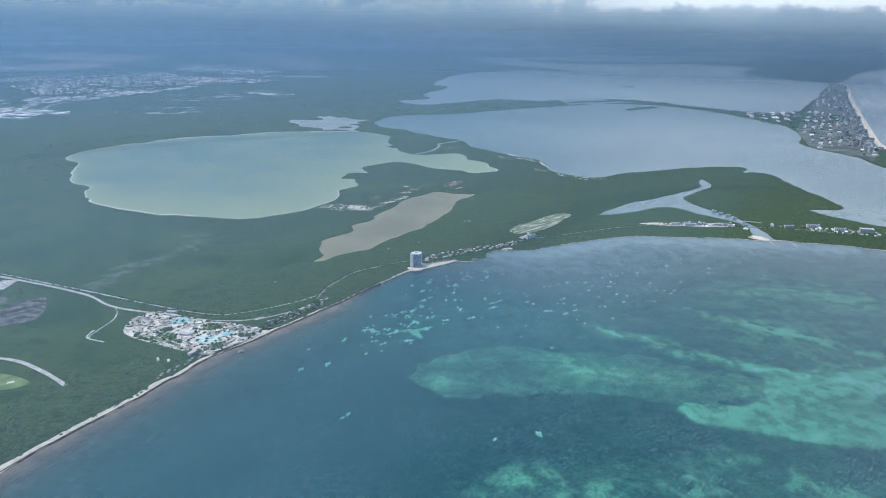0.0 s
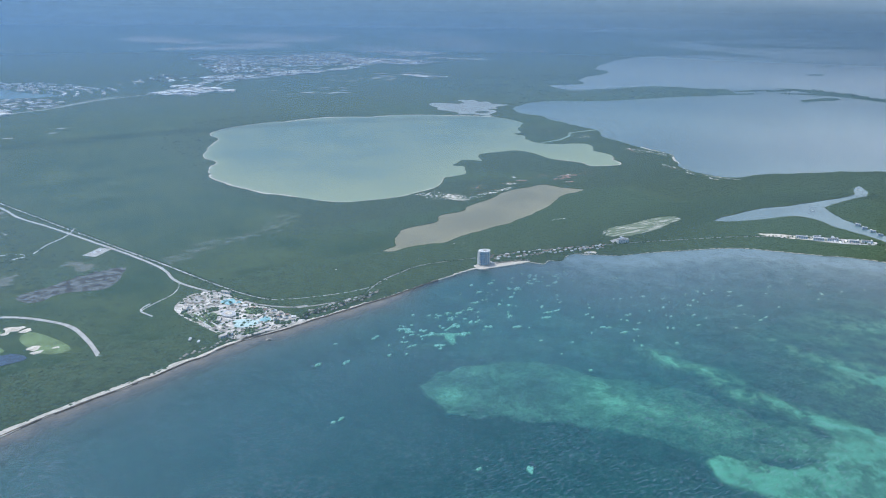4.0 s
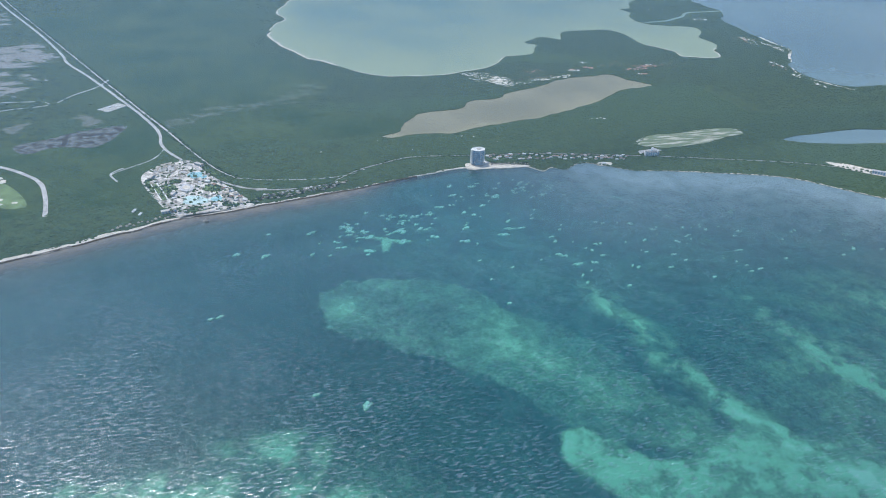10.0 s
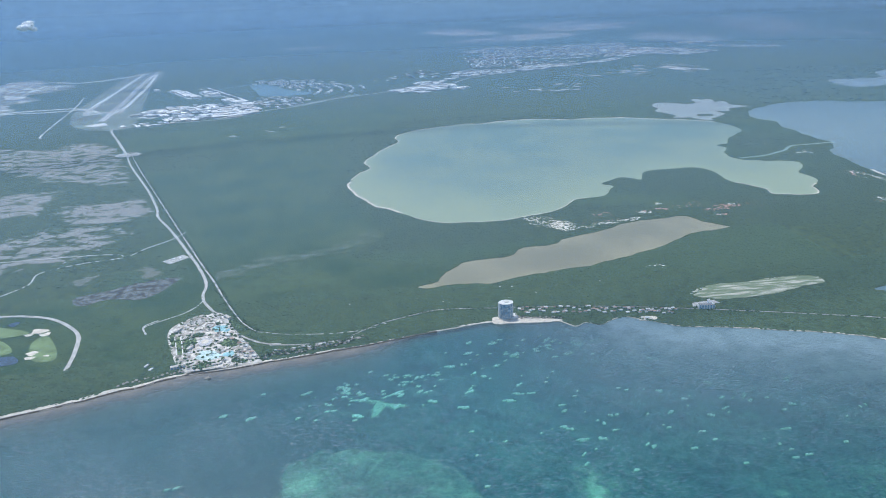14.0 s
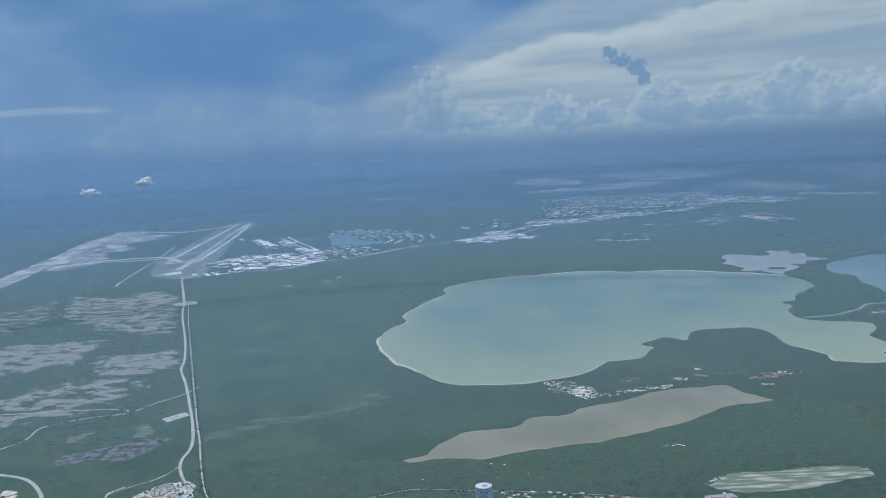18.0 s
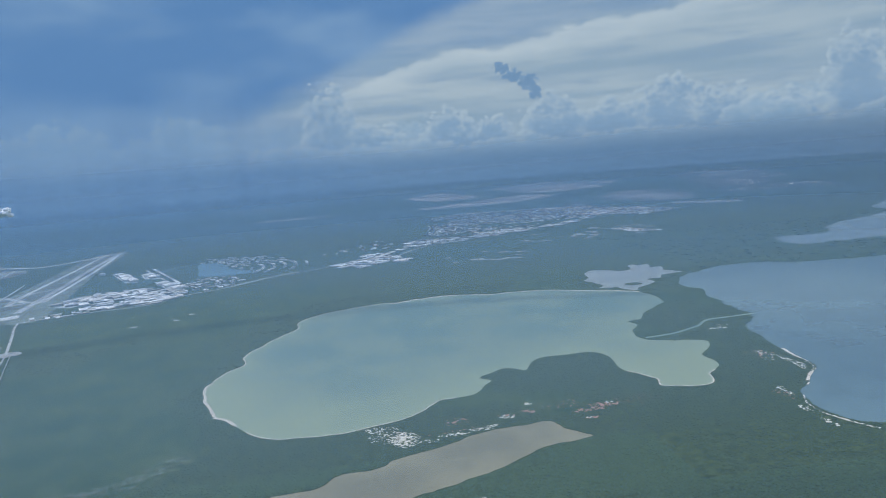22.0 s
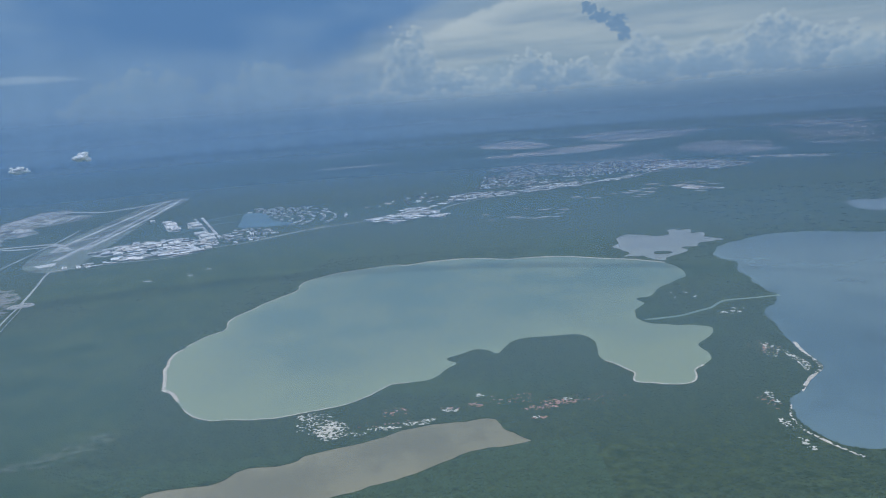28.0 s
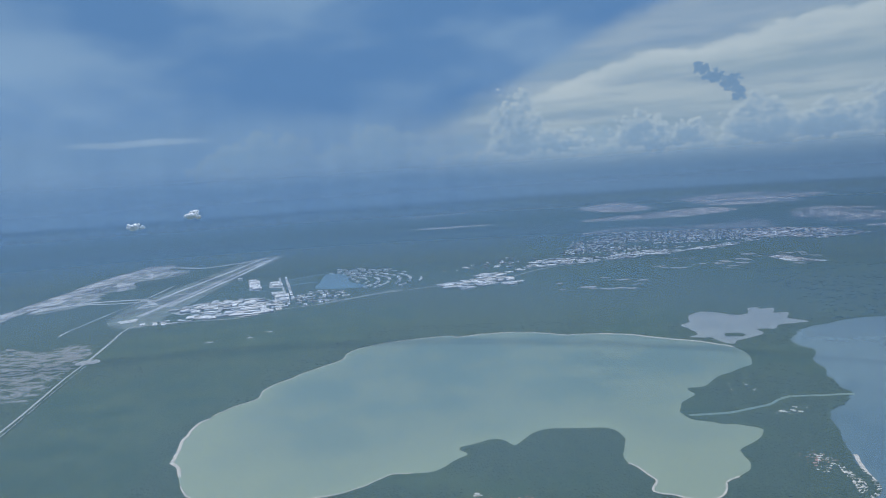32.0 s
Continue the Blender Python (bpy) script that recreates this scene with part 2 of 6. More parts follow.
def lagoon_material(name, deep, shallow, scale, rough=0.25, spec=0.5):
    m, nodes, links, b = material(name, rough, 0, spec)
    cloudy = noise_node(nodes, links, scale, 5)
    col = mixed(nodes, links, deep, shallow, ranged(nodes, links, cloudy, 0.42, 0.58))
    col = mixed(nodes, links, col, tuple(c * 0.82 for c in deep), ranged(nodes, links, noise_node(nodes, links, scale * 7, 6, None, 0.65), 0.5, 0.72, 0, 0.7))
    specks = noise_node(nodes, links, 0.55, 5, None, 0.7)
    col = mixed(nodes, links, col, tuple(c * 0.72 for c in deep), math_node(nodes, links, "MULTIPLY", ranged(nodes, links, specks, 0.58, 0.72), ranged(nodes, links, noise_node(nodes, links, scale * 3, 3), 0.45, 0.6, 0, 0.7)))
    sandy = (shallow[0] * 1.42, shallow[1] * 1.28, shallow[2] * 1.06)
    col = mixed(nodes, links, col, sandy, attribute(nodes, "shoal"))
    links.new(col, b.inputs["Base Color"])
    bumped(nodes, links, b, noise_node(nodes, links, 1.2, 2), 0.02, 0.05)
    return m


def haze_sheet_material(name, colour, density, low, high, east):
    """Stand-in sheet for haze: lets most light through and scatters the sun's light; it thins out upwards, fitted to
    the camera's height.
    """
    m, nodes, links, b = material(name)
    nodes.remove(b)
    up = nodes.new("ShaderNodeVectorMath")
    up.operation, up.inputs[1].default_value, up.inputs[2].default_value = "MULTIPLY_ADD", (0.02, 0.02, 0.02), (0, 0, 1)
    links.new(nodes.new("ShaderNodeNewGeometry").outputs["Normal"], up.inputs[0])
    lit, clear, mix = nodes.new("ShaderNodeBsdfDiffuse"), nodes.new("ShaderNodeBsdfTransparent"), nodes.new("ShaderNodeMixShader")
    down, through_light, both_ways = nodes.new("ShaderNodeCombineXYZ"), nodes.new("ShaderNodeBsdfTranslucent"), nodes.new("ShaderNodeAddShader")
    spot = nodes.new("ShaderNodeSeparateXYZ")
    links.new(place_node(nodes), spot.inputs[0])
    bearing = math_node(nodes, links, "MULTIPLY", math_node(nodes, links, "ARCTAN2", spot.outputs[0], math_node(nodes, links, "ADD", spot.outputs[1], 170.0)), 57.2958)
    tone = mixed(nodes, links, colour, east, ranged(nodes, links, bearing, 30, 60))  # brighter eastern light painted into the sheet's tint
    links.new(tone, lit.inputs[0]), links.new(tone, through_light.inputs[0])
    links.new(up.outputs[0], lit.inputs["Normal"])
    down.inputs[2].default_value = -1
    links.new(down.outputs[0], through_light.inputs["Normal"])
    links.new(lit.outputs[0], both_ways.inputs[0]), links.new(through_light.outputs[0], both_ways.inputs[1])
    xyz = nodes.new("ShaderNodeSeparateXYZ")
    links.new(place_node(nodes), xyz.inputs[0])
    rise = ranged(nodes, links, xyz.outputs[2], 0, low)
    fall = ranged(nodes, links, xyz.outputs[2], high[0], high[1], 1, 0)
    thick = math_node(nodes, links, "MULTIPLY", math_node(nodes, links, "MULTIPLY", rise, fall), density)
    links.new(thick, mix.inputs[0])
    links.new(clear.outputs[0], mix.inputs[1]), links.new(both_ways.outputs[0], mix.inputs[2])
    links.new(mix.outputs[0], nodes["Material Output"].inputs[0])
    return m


def leaf_material(name, dark, light):
    m, nodes, links, b = material(name, 0.85, 0, 0.2)
    geo = nodes.new("ShaderNodeNewGeometry")
    col = mixed(nodes, links, dark, light, geo.outputs["Random Per Island"])
    fine = noise_node(nodes, links, 4.0, 3)
    col = mixed(nodes, links, col, tuple(c * 0.5 for c in dark), ranged(nodes, links, fine, 0.45, 0.7, 0, 0.7))
    links.new(col, b.inputs["Base Color"])
    return m


def cloud_material():
    """White vapour: the sun's light scatters right through it."""
    m, nodes, links, b = material("cloud_vapour", 1.0, 0, 0.0)
    nodes.remove(b)
    col = mixed(nodes, links, (0.90, 0.90, 0.92), (0.99, 0.99, 0.99), noise_node(nodes, links, 0.3, 4))
    lit, passing, both = nodes.new("ShaderNodeBsdfDiffuse"), nodes.new("ShaderNodeBsdfTranslucent"), nodes.new("ShaderNodeAddShader")
    links.new(col, lit.inputs[0])
    passing.inputs[0].default_value = (0.22, 0.22, 0.22, 1)
    links.new(lit.outputs[0], both.inputs[0]), links.new(passing.outputs[0], both.inputs[1])
    links.new(both.outputs[0], nodes["Material Output"].inputs[0])
    return m


LAND, SEABED, SEA = land_material(), seabed_material(), sea_material()
MILKY = lagoon_material("milky_green_lagoon_water", (0.104, 0.168, 0.150), (0.150, 0.204, 0.160), 0.022, 0.45, 0.2)
SILTY = lagoon_material("silty_pond_water", (0.148, 0.142, 0.088), (0.196, 0.185, 0.116), 0.03, 0.35, 0.3)
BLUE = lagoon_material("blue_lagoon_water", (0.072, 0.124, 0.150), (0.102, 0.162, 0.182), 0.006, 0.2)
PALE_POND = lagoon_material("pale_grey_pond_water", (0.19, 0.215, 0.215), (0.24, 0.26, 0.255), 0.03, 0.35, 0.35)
# far lagoons: sky reflection lost behind the haze sheets is painted into paler water
FAR_BLUE_SHEEN = lagoon_material("far_lagoon_water_with_sheen", (0.15, 0.205, 0.235), (0.18, 0.235, 0.26), 0.004, 0.25)
SAND = plain("pale_beach_sand", (0.50, 0.46, 0.39), 0.95, 0, 0.15, 0.6, 8)
PAVING = plain("trampled_sand_and_paving", (0.42, 0.40, 0.36), 0.95, 0, 0.35, 0.5, 6)
SALT = plain("cream_salt_crust", (0.50, 0.475, 0.40), 0.95, 0, 0.2, 0.4, 8)
RUST = plain("reddish_brown_mud", (0.30, 0.17, 0.13), 0.95, 0, 0.25, 0.4, 8)
MUD = plain("dried_salt_mud", (0.26, 0.255, 0.245), 0.95, 0, 0.25, 0.4, 8)
GRAVEL = plain("pale_limestone_gravel", (0.35, 0.345, 0.33), 0.95, 0, 0.15, 0.5, 9)
DUSTY = plain("dusty_grey_road", (0.27, 0.265, 0.25), 0.95, 0, 0.2, 0.5, 9)
WHITE = plain("white_painted_render", (0.74, 0.74, 0.72), 0.8, 0, 0.08, 0.8, 6, each=0.35)
CREAM = plain("cream_render", (0.58, 0.55, 0.50), 0.85, 0, 0.12, 0.8, 6, each=0.45)
GREYROOF = plain("grey_flat_roof", (0.42, 0.43, 0.44), 0.85, 0, 0.2, 0.8, 6, each=0.6)
METAL = plain("pale_metal_roof", (0.50, 0.52, 0.54), 0.5, 0.1, 0.1, 0.5, 6, each=0.3)
CLAY = plain("faded_clay_roof", (0.42, 0.30, 0.24), 0.85, 0, 0.2, 0.8, 6, each=0.5)
THATCH = plain("weathered_palm_thatch", (0.36, 0.33, 0.28), 0.95, 0, 0.25, 2.0, 6, each=0.35)
GLASS = plain("blue_tinted_window_glass", (0.20, 0.42, 0.62), 0.25, 0.0, 0.2, 0.8, 5, each=0.5, spec=0.8)
POOL = plain("turquoise_pool_water", (0.26, 0.46, 0.48), 0.12, 0, 0.12, 0.8, 4, spec=0.5)
GOLF_WATER = plain("dark_pond_water", (0.03, 0.045, 0.07), 0.15, 0, 0.2, 0.2, 5, spec=0.5)
LAWN = plain("mown_golf_grass", (0.12, 0.175, 0.08), 0.95, 0, 0.2, 0.25, 8)
WOOD = plain("grey_weathered_timber", (0.28, 0.25, 0.21), 0.9, 0, 0.25, 2, 6)
BARK = plain("grey_palm_bark", (0.22, 0.19, 0.15), 0.95, 0, 0.25, 3, 6)
CANOPY = leaf_material("mangrove_leaves", (0.036, 0.070, 0.038), (0.064, 0.106, 0.055))
# darker copy of mangrove_leaves for the forest between the lagoons
DARKER_CANOPY = leaf_material("darker_mangrove_leaves", (0.029, 0.056, 0.032), (0.053, 0.086, 0.046))
PALM = leaf_material("palm_leaves", (0.03, 0.065, 0.028), (0.075, 0.12, 0.05))
CLOUD = cloud_material()


# ---- mesh helpers ----
def thing(name, place=(0, 0, 0), turn=0.0, size=(1, 1, 1), label="", category="", group="", kind=""):
    ob = new(name)
    ob.empty_display_size = 0.2
    ob.location, ob.rotation_euler, ob.scale = place, (0, 0, turn), size
    return tagged(ob, label, category, group, kind)


def shared(name, mesh, mat, parent, label="", place=(0, 0, 0), turn=0.0, size=(1, 1, 1)):
    """One more object on a mesh that is there already."""
    if not mesh.materials:
        mesh.materials.append(mat)
    ob = new(name, mesh)
    ob.parent = parent
    ob.location, ob.rotation_euler, ob.scale = place, (0, 0, turn), size
    return tagged(ob, label)


def raw(name, verts, faces, mat, smooth=False):
    """An object from computed vertices and faces."""
    me = bpy.data.meshes.new(name)
    me.from_pydata([tuple(v) for v in verts], [], [tuple(f) for f in faces])
    me.materials.append(mat)
    if smooth:
        me.polygons.foreach_set("use_smooth", [True] * len(me.polygons))
    return new(name, me)


def triangles(name, verts, tris, mat, smooth=False):
    """The same for many triangles, from arrays."""
    me = bpy.data.meshes.new(name)
    n = len(tris)
    me.vertices.add(len(verts)), me.loops.add(3 * n), me.polygons.add(n)
    me.vertices.foreach_set("co", np.asarray(verts, np.float32).ravel())
    me.loops.foreach_set("vertex_index", np.asarray(tris, np.int32).ravel())
    me.polygons.foreach_set("loop_start", np.arange(0, 3 * n, 3, dtype=np.int32))
    me.polygons.foreach_set("use_smooth", np.full(n, smooth))
    me.update(calc_edges=True)
    me.validate()
    me.materials.append(mat)
    return new(name, me)


def painted(ob, name, values):
    ob.data.attributes.new(name, "FLOAT", "POINT").data.foreach_set("value", np.asarray(values, np.float32))


def box_mesh(name, mat, bevel=0.03, taper=0.0):
    """A unit block on its base, with softened edges."""
    bm = bmesh.new()
    bmesh.ops.create_cube(bm, size=1, matrix=Matrix.Translation((0, 0, 0.5)))
    for v in bm.verts:
        if v.co.z > 0.5:
            v.co.x, v.co.y = v.co.x * (1 - taper), v.co.y * (1 - taper)
    if bevel:
        bmesh.ops.bevel(bm, geom=bm.edges[:], offset=bevel, segments=1, affect="EDGES")
    me = bpy.data.meshes.new(name)
    bm.to_mesh(me), bm.free()
    me.materials.append(mat)
    return me


def hip_mesh(name, mat, ridge=0.35):
    """A hipped roof over a unit square, with eaves."""
    verts = [(-0.56, -0.56, 0), (0.56, -0.56, 0), (0.56, 0.56, 0), (-0.56, 0.56, 0), (-0.56, -0.56, 0.08), (0.56, -0.56, 0.08), (0.56, 0.56, 0.08), (-0.56, 0.56, 0.08), (-ridge, 0, 1), (ridge, 0, 1)]
    faces = [(0, 3, 2, 1), (0, 1, 5, 4), (1, 2, 6, 5), (2, 3, 7, 6), (3, 0, 4, 7), (4, 5, 9, 8), (6, 7, 8, 9), (5, 6, 9), (7, 4, 8)]
    me = bpy.data.meshes.new(name)
    me.from_pydata(verts, [], faces)
    me.materials.append(mat)
    return me


def disc_mesh(name, mat, sides=20, inner=0.0, drop=0.0, wave=0.0):
    """A round slab one high, hollow if inner is given; drop: how far its top falls to the rim; wave: an uneven outline."""
    verts, faces = [], []
    for k in range(sides):
        a = 2 * math.pi * k / sides
        r = 1 + wave * math.sin(3 * a + 1) + wave * 0.6 * math.sin(5 * a)
        c, s = math.cos(a), math.sin(a)
        verts += [(c * r, s * r, 0), (c * r, s * r, 1 - drop), (c * inner, s * inner, 1), (c * inner, s * inner, 0)]
    for k in range(sides):
        a, b = 4 * k, 4 * ((k + 1) % sides)
        faces += [(a, b, b + 1, a + 1), (a + 1, b + 1, b + 2, a + 2)]
        if inner:
            faces += [(a + 2, b + 2, b + 3, a + 3)]
    me = bpy.data.meshes.new(name)
    me.from_pydata(verts, [], faces)
    me.materials.append(mat)
    return me


def ribbon(name, line, width, z, mat, label="", category="", kind="structure", thick=0.12, wobble=0.0, seed=0):
    """A strip with raised edges along a line; width: one number or one for each place."""
    line = np.asarray(line, float)
    tangent = np.gradient(line, axis=0)
    tangent /= np.hypot(*tangent.T)[:, None] + 1e-9
    side = np.stack([-tangent[:, 1], tangent[:, 0]], 1)
    half = np.broadcast_to(np.asarray(width, float) / 2, (len(line),))
    w1 = half * (1 + wobble * 2 * (fbm(line[:, 0], line[:, 1], 3.0, seed + 1) - 0.5))
    w2 = half * (1 + wobble * 2 * (fbm(line[:, 0], line[:, 1], 3.0, seed + 2) - 0.5))
    a, b = line + side * w1[:, None], line - side * w2[:, None]
    n, verts, faces = len(line), [], []
    for p, q in zip(a, b):
        verts += [(p[0], p[1], z - thick), (p[0], p[1], z), (q[0], q[1], z), (q[0], q[1], z - thick)]
    for i in range(n - 1):
        k = 4 * i
        faces += [(k, k + 4, k + 5, k + 1), (k + 1, k + 5, k + 6, k + 2), (k + 2, k + 6, k + 7, k + 3)]
    return tagged(raw(name, verts, faces, mat), label, category, kind=kind)


def plate(name, loop, z, mat, label="", category="", kind="structure", thick=0.12, parent=None):
    """A flat patch of ground with an edge of its own."""
    loop = np.asarray(loop, float)
    n = len(loop)
    verts = [(x, y, z) for x, y in loop] + [(x, y, z - thick) for x, y in loop]
    top = geometry.tessellate_polygon([[Vector((x, y, 0)) for x, y in loop]])
    faces = [tuple(f) for f in top] + [(i, (i + 1) % n, n + (i + 1) % n, n + i) for i in range(n)]
    ob = raw(name, verts, faces, mat)
    if parent:
        ob.parent = parent
    return tagged(ob, label, category, kind=kind)


def turned(x, y, cx, cy, angle):
    c, s = math.cos(angle), math.sin(angle)
    return cx + x * c - y * s, cy + x * s + y * c


# ---- the plan: coast, lagoons, islands ----
REACH = 4600.0
COAST = spline([(-4300, -1500), (-1500, -560), (-600, -225), (-300, -98), (-200, -57), (-149, -37), (-125, -29), (-111, -24), (-96, -18.8), (-82, -16.6), (-71, -14.4), (-60, -13),
                (-48, -10.3), (-36, -7.8), (-25, -4.5), (-13, -2.3), (-3, -0.8), (0, -2.6), (6, -2.4), (13, -3.2), (19, -4.2), (23, -9), (27, -7.5), (31, -9.5), (36, -6.5), (41, -6), (48, -10.4),
                (52, -14), (58, -16.5), (67, -18.5), (83, -24), (100, -30), (110, -37), (118, -46), (126, -55), (132, -60), (139, -69), (144, -79), (150, -83), (155, -92), (163, -106), (170, -124),
                (188, -158), (262, -188), (380, -150), (460, -85), (516, -37), (569, -16), (689, 23)], 8)
COAST = np.vstack([COAST[:-1], spline([(689, 23), (856, 77), (1172, 177), (1648, 318), (2177, 439), (2684, 494), (4500, 700)], 6)])
inner = (COAST[:, 0] > -300) & (COAST[:, 0] < 400)
COAST[inner, 1] += (fbm(COAST[inner, 0], COAST[inner, 1], 7.0, 3) - 0.5) * 1.6

LAGOON = shore([(-36, 149), (-43, 171), (-47, 196), (-45, 219), (-34, 237), (-36, 254), (-30, 284), (-12, 316), (-10, 348), (11, 372), (52, 387), (59, 382), (78, 391), (113, 392), (139, 380),
                (173, 381), (211, 359), (228, 349), (243, 330), (244, 299), (231, 280), (216, 263), (209, 251), (199, 247), (201, 235), (191, 221), (192, 203), (202, 197), (219, 189),
                (215, 175), (206, 164), (206, 151), (194, 133), (188, 120), (179, 120), (167, 124), (168, 135), (159, 154), (162, 178), (152, 188), (123, 183), (115, 166), (106, 174), (91, 164),
                (95, 154), (84, 139), (67, 135), (57, 122), (44, 115), (23, 109), (-3, 112), (-15, 122), (-30, 143)], 3.0, 6)
LAGOON[:, 1] -= 3 * step(140, 170, LAGOON[:, 0])
POND = shore([(-23, 34), (-15, 38), (-10, 47), (-3, 55), (17, 60), (25, 68), (38, 70), (45, 76), (62, 82), (82, 92), (97, 94), (108, 95), (111, 86), (119, 75), (104, 71.5), (94, 67), (78, 56), (62, 49),
              (47, 43), (28, 38.5), (17, 36), (3, 32), (-9, 34), (-19, 32)], 1.5, 6, seed=2)
NORTH_POND = shore([(231, 428), (236, 439), (245, 449), (256, 442), (267, 431), (277, 438), (283, 457), (290, 460), (290, 452), (300, 454), (296, 436), (305, 435), (300, 416), (305, 408), (309, 401), (297, 394), (287, 392), (281, 381), (269, 381), (270, 368), (260, 357), (249, 348), (246, 340), (240, 342), (236, 352), (227, 359), (221, 361), (228, 370), (225, 386), (222, 400), (229, 412)], 2.0, 5, seed=4)
EAST = shore([(588, 372), (510, 380), (440, 385), (403, 396), (375, 410), (335, 404), (292, 371), (281, 338), (284, 318), (276, 297), (278, 277), (273, 242), (275, 234), (261, 215), (252, 195), (247, 168),
              (244, 148), (242, 124), (231, 113), (222, 100), (214, 91), (211, 72), (217, 58), (236, 54), (262, 46), (301, 33), (330, 11), (310, -1), (318, -5), (314, -18), (289, -41), (254, -76),
              (241, -81), (224, -71), (220, -92), (217, -110), (235, -142), (290, -152), (360, -112), (410, -63), (455, -25), (476, 8), (493, 24), (577, 54), (630, 92), (675, 152), (712, 212), (728, 290), (690, 350)], 4.0, 5, seed=5)
UPPER = shore([(487, 555), (546, 550), (605, 625), (740, 700), (775, 775), (875, 855), (1130, 1015), (1390, 1040), (1430, 880), (1560, 1090), (1713, 1480), (2086, 1640), (1900, 1340), (2125, 1180),
               (2400, 1050), (2280, 790), (1870, 650), (1660, 515), (1550, 330), (1300, 260), (985, 175), (795, 130), (745, 170), (760, 270), (780, 330), (750, 400), (663, 433), (622, 478), (558, 485), (475, 487)], 9.0, 5, seed=6)
NORTH_LAGOON = shore([(1800, 1700), (2600, 1900), (3400, 2000), (3900, 1500), (3200, 1150), (2600, 1180), (2250, 1330), (2250, 1600)], 20, 5, seed=8)
STRAIT = np.array([(640, 372), (690, 430), (760, 420), (740, 330), (700, 350)], float)
CREEK = shore([(131, 0), (163, 3.5), (188, 0), (211, -2), (238, -3), (250, 2), (265, 8), (252, -5), (237, -8), (213, -9), (201, -12), (190, -25), (183, -41), (177, -54), (167, -67), (152, -81), (148, -86), (144, -78),
               (146, -75), (165, -62), (170, -50), (171, -36), (174, -15), (147, -9)], 1.2, 5, seed=9)
CHANNEL = spline([(193, 203), (204, 204.5), (213, 206.5), (223, 212), (232, 217), (238, 224), (245, 229), (258, 230), (275, 232)], 5)
CHANNEL = np.vstack([CHANNEL + (0, 1.6), CHANNEL[::-1] - (0, 1.6)])
ISLETS = [shore([(x - w, y - d), (x, y - 1.3 * d), (x + w, y - d), (x + 1.2 * w, y + d), (x, y + 1.4 * d), (x - w, y + d)], min(w, d) * 0.6, 5, seed=11 + int(w))
          for x, y, w, d in ((648, 402, 14, 6), (685, 388, 22, 5), (726, 372, 20, 5), (672, 284, 30, 6), (1040, 520, 16, 7), (1230, 470, 12, 6), (1260, 640, 12, 8), (250, 365, 5, 4), (233, 355, 2, 3))]

sea_loop = np.vstack([COAST, [(REACH, 600), (REACH, -REACH), (-REACH, -REACH), (-REACH, -1600)]])
waters = [("lagoon_milky", LAGOON, MILKY, "wide milky green lagoon with sandy pale shallows"), ("lagoon_silty", POND, SILTY, "long narrow grey-brown silty pond"),
          ("lagoon_small", NORTH_POND, PALE_POND, "small ragged pale lagoon in the mangroves"), ("lagoon_east", EAST, BLUE, "broad calm grey-blue lagoon"),
          ("lagoon_upper", UPPER, FAR_BLUE_SHEEN, "far broad grey-blue lagoon behind a mangrove spit"), ("lagoon_north", NORTH_LAGOON, FAR_BLUE_SHEEN, "far lagoon with sky reflection painted pale"),
          ("lagoon_strait", STRAIT, BLUE, "narrow calm strait between two lagoons"),
          ("creek", CREEK, BLUE, "branched tidal creek that reaches the sea"), ("channel", CHANNEL, MILKY, "narrow pale channel between two lagoons")]


def dry(x, y):
    """Which places are land."""
    land = ~inside(sea_loop, x, y)
    for _, loop, _, _ in waters:
        land &= ~inside(loop, x, y)
    for loop in ISLETS:
        land |= inside(loop, x, y)
    return land


def build_plan():
    """Cuts one sheet of ground along all shores, so that land and waters meet edge to edge."""
    pts, edges = [], []

    def loop_in(line, closed):
        first = len(pts)
        pts.extend(Vector((float(x), float(y))) for x, y in line)
        last = len(pts) - 1
        edges.extend((i, i + 1) for i in range(first, last))
        if closed:
            edges.append((last, first))

    ring = [(REACH * math.cos(2 * math.pi * k / 120), REACH * math.sin(2 * math.pi * k / 120)) for k in range(120)]
    loop_in(ring, True)
    loop_in(COAST[(np.hypot(*COAST.T) < REACH - 60)], False)
    for _, loop, _, _ in waters:
        loop_in(loop, True)
    for loop in ISLETS:
        loop_in(loop, True)
    rnd = np.random.RandomState(3)
    for x0, x1, y0, y1, gap in ((-330, 300, -50, 480, 4.5), (-330, 175, -110, -2, 2.5), (-700, 900, 480, 1300, 40.0), (300, 900, -100, 480, 40.0), (-4200, 4200, 1300, 4200, 250.0), (-2500, -330, -200, 1300, 120.0)):
        gx, gy = np.meshgrid(np.arange(x0, x1, gap), np.arange(y0, y1, gap))
        gx, gy = gx.ravel() + rnd.uniform(-0.3, 0.3, gx.size) * gap, gy.ravel() + rnd.uniform(-0.3, 0.3, gy.size) * gap
        keep = np.hypot(gx, gy) < REACH - 100
        pts.extend(Vector((float(x), float(y))) for x, y in zip(gx[keep], gy[keep]))
    verts, _, faces, *_ = geometry.delaunay_2d_cdt(pts, edges, [], 0, 1e-4)
    v = np.array([tuple(p) for p in verts])
    f = np.array([tuple(t) for t in faces if len(t) == 3])
    mid = v[f].mean(1)
    where = np.zeros(len(f), int)
    where[inside(sea_loop, *mid.T)] = -1
    for n, (_, loop, _, _) in enumerate(waters):
        where[inside(loop, *mid.T) & (where >= 0)] = n + 1
    for loop in ISLETS:
        where[inside(loop, *mid.T)] = 0
    return v, f, where


plan_v, plan_f, plan_where = build_plan()


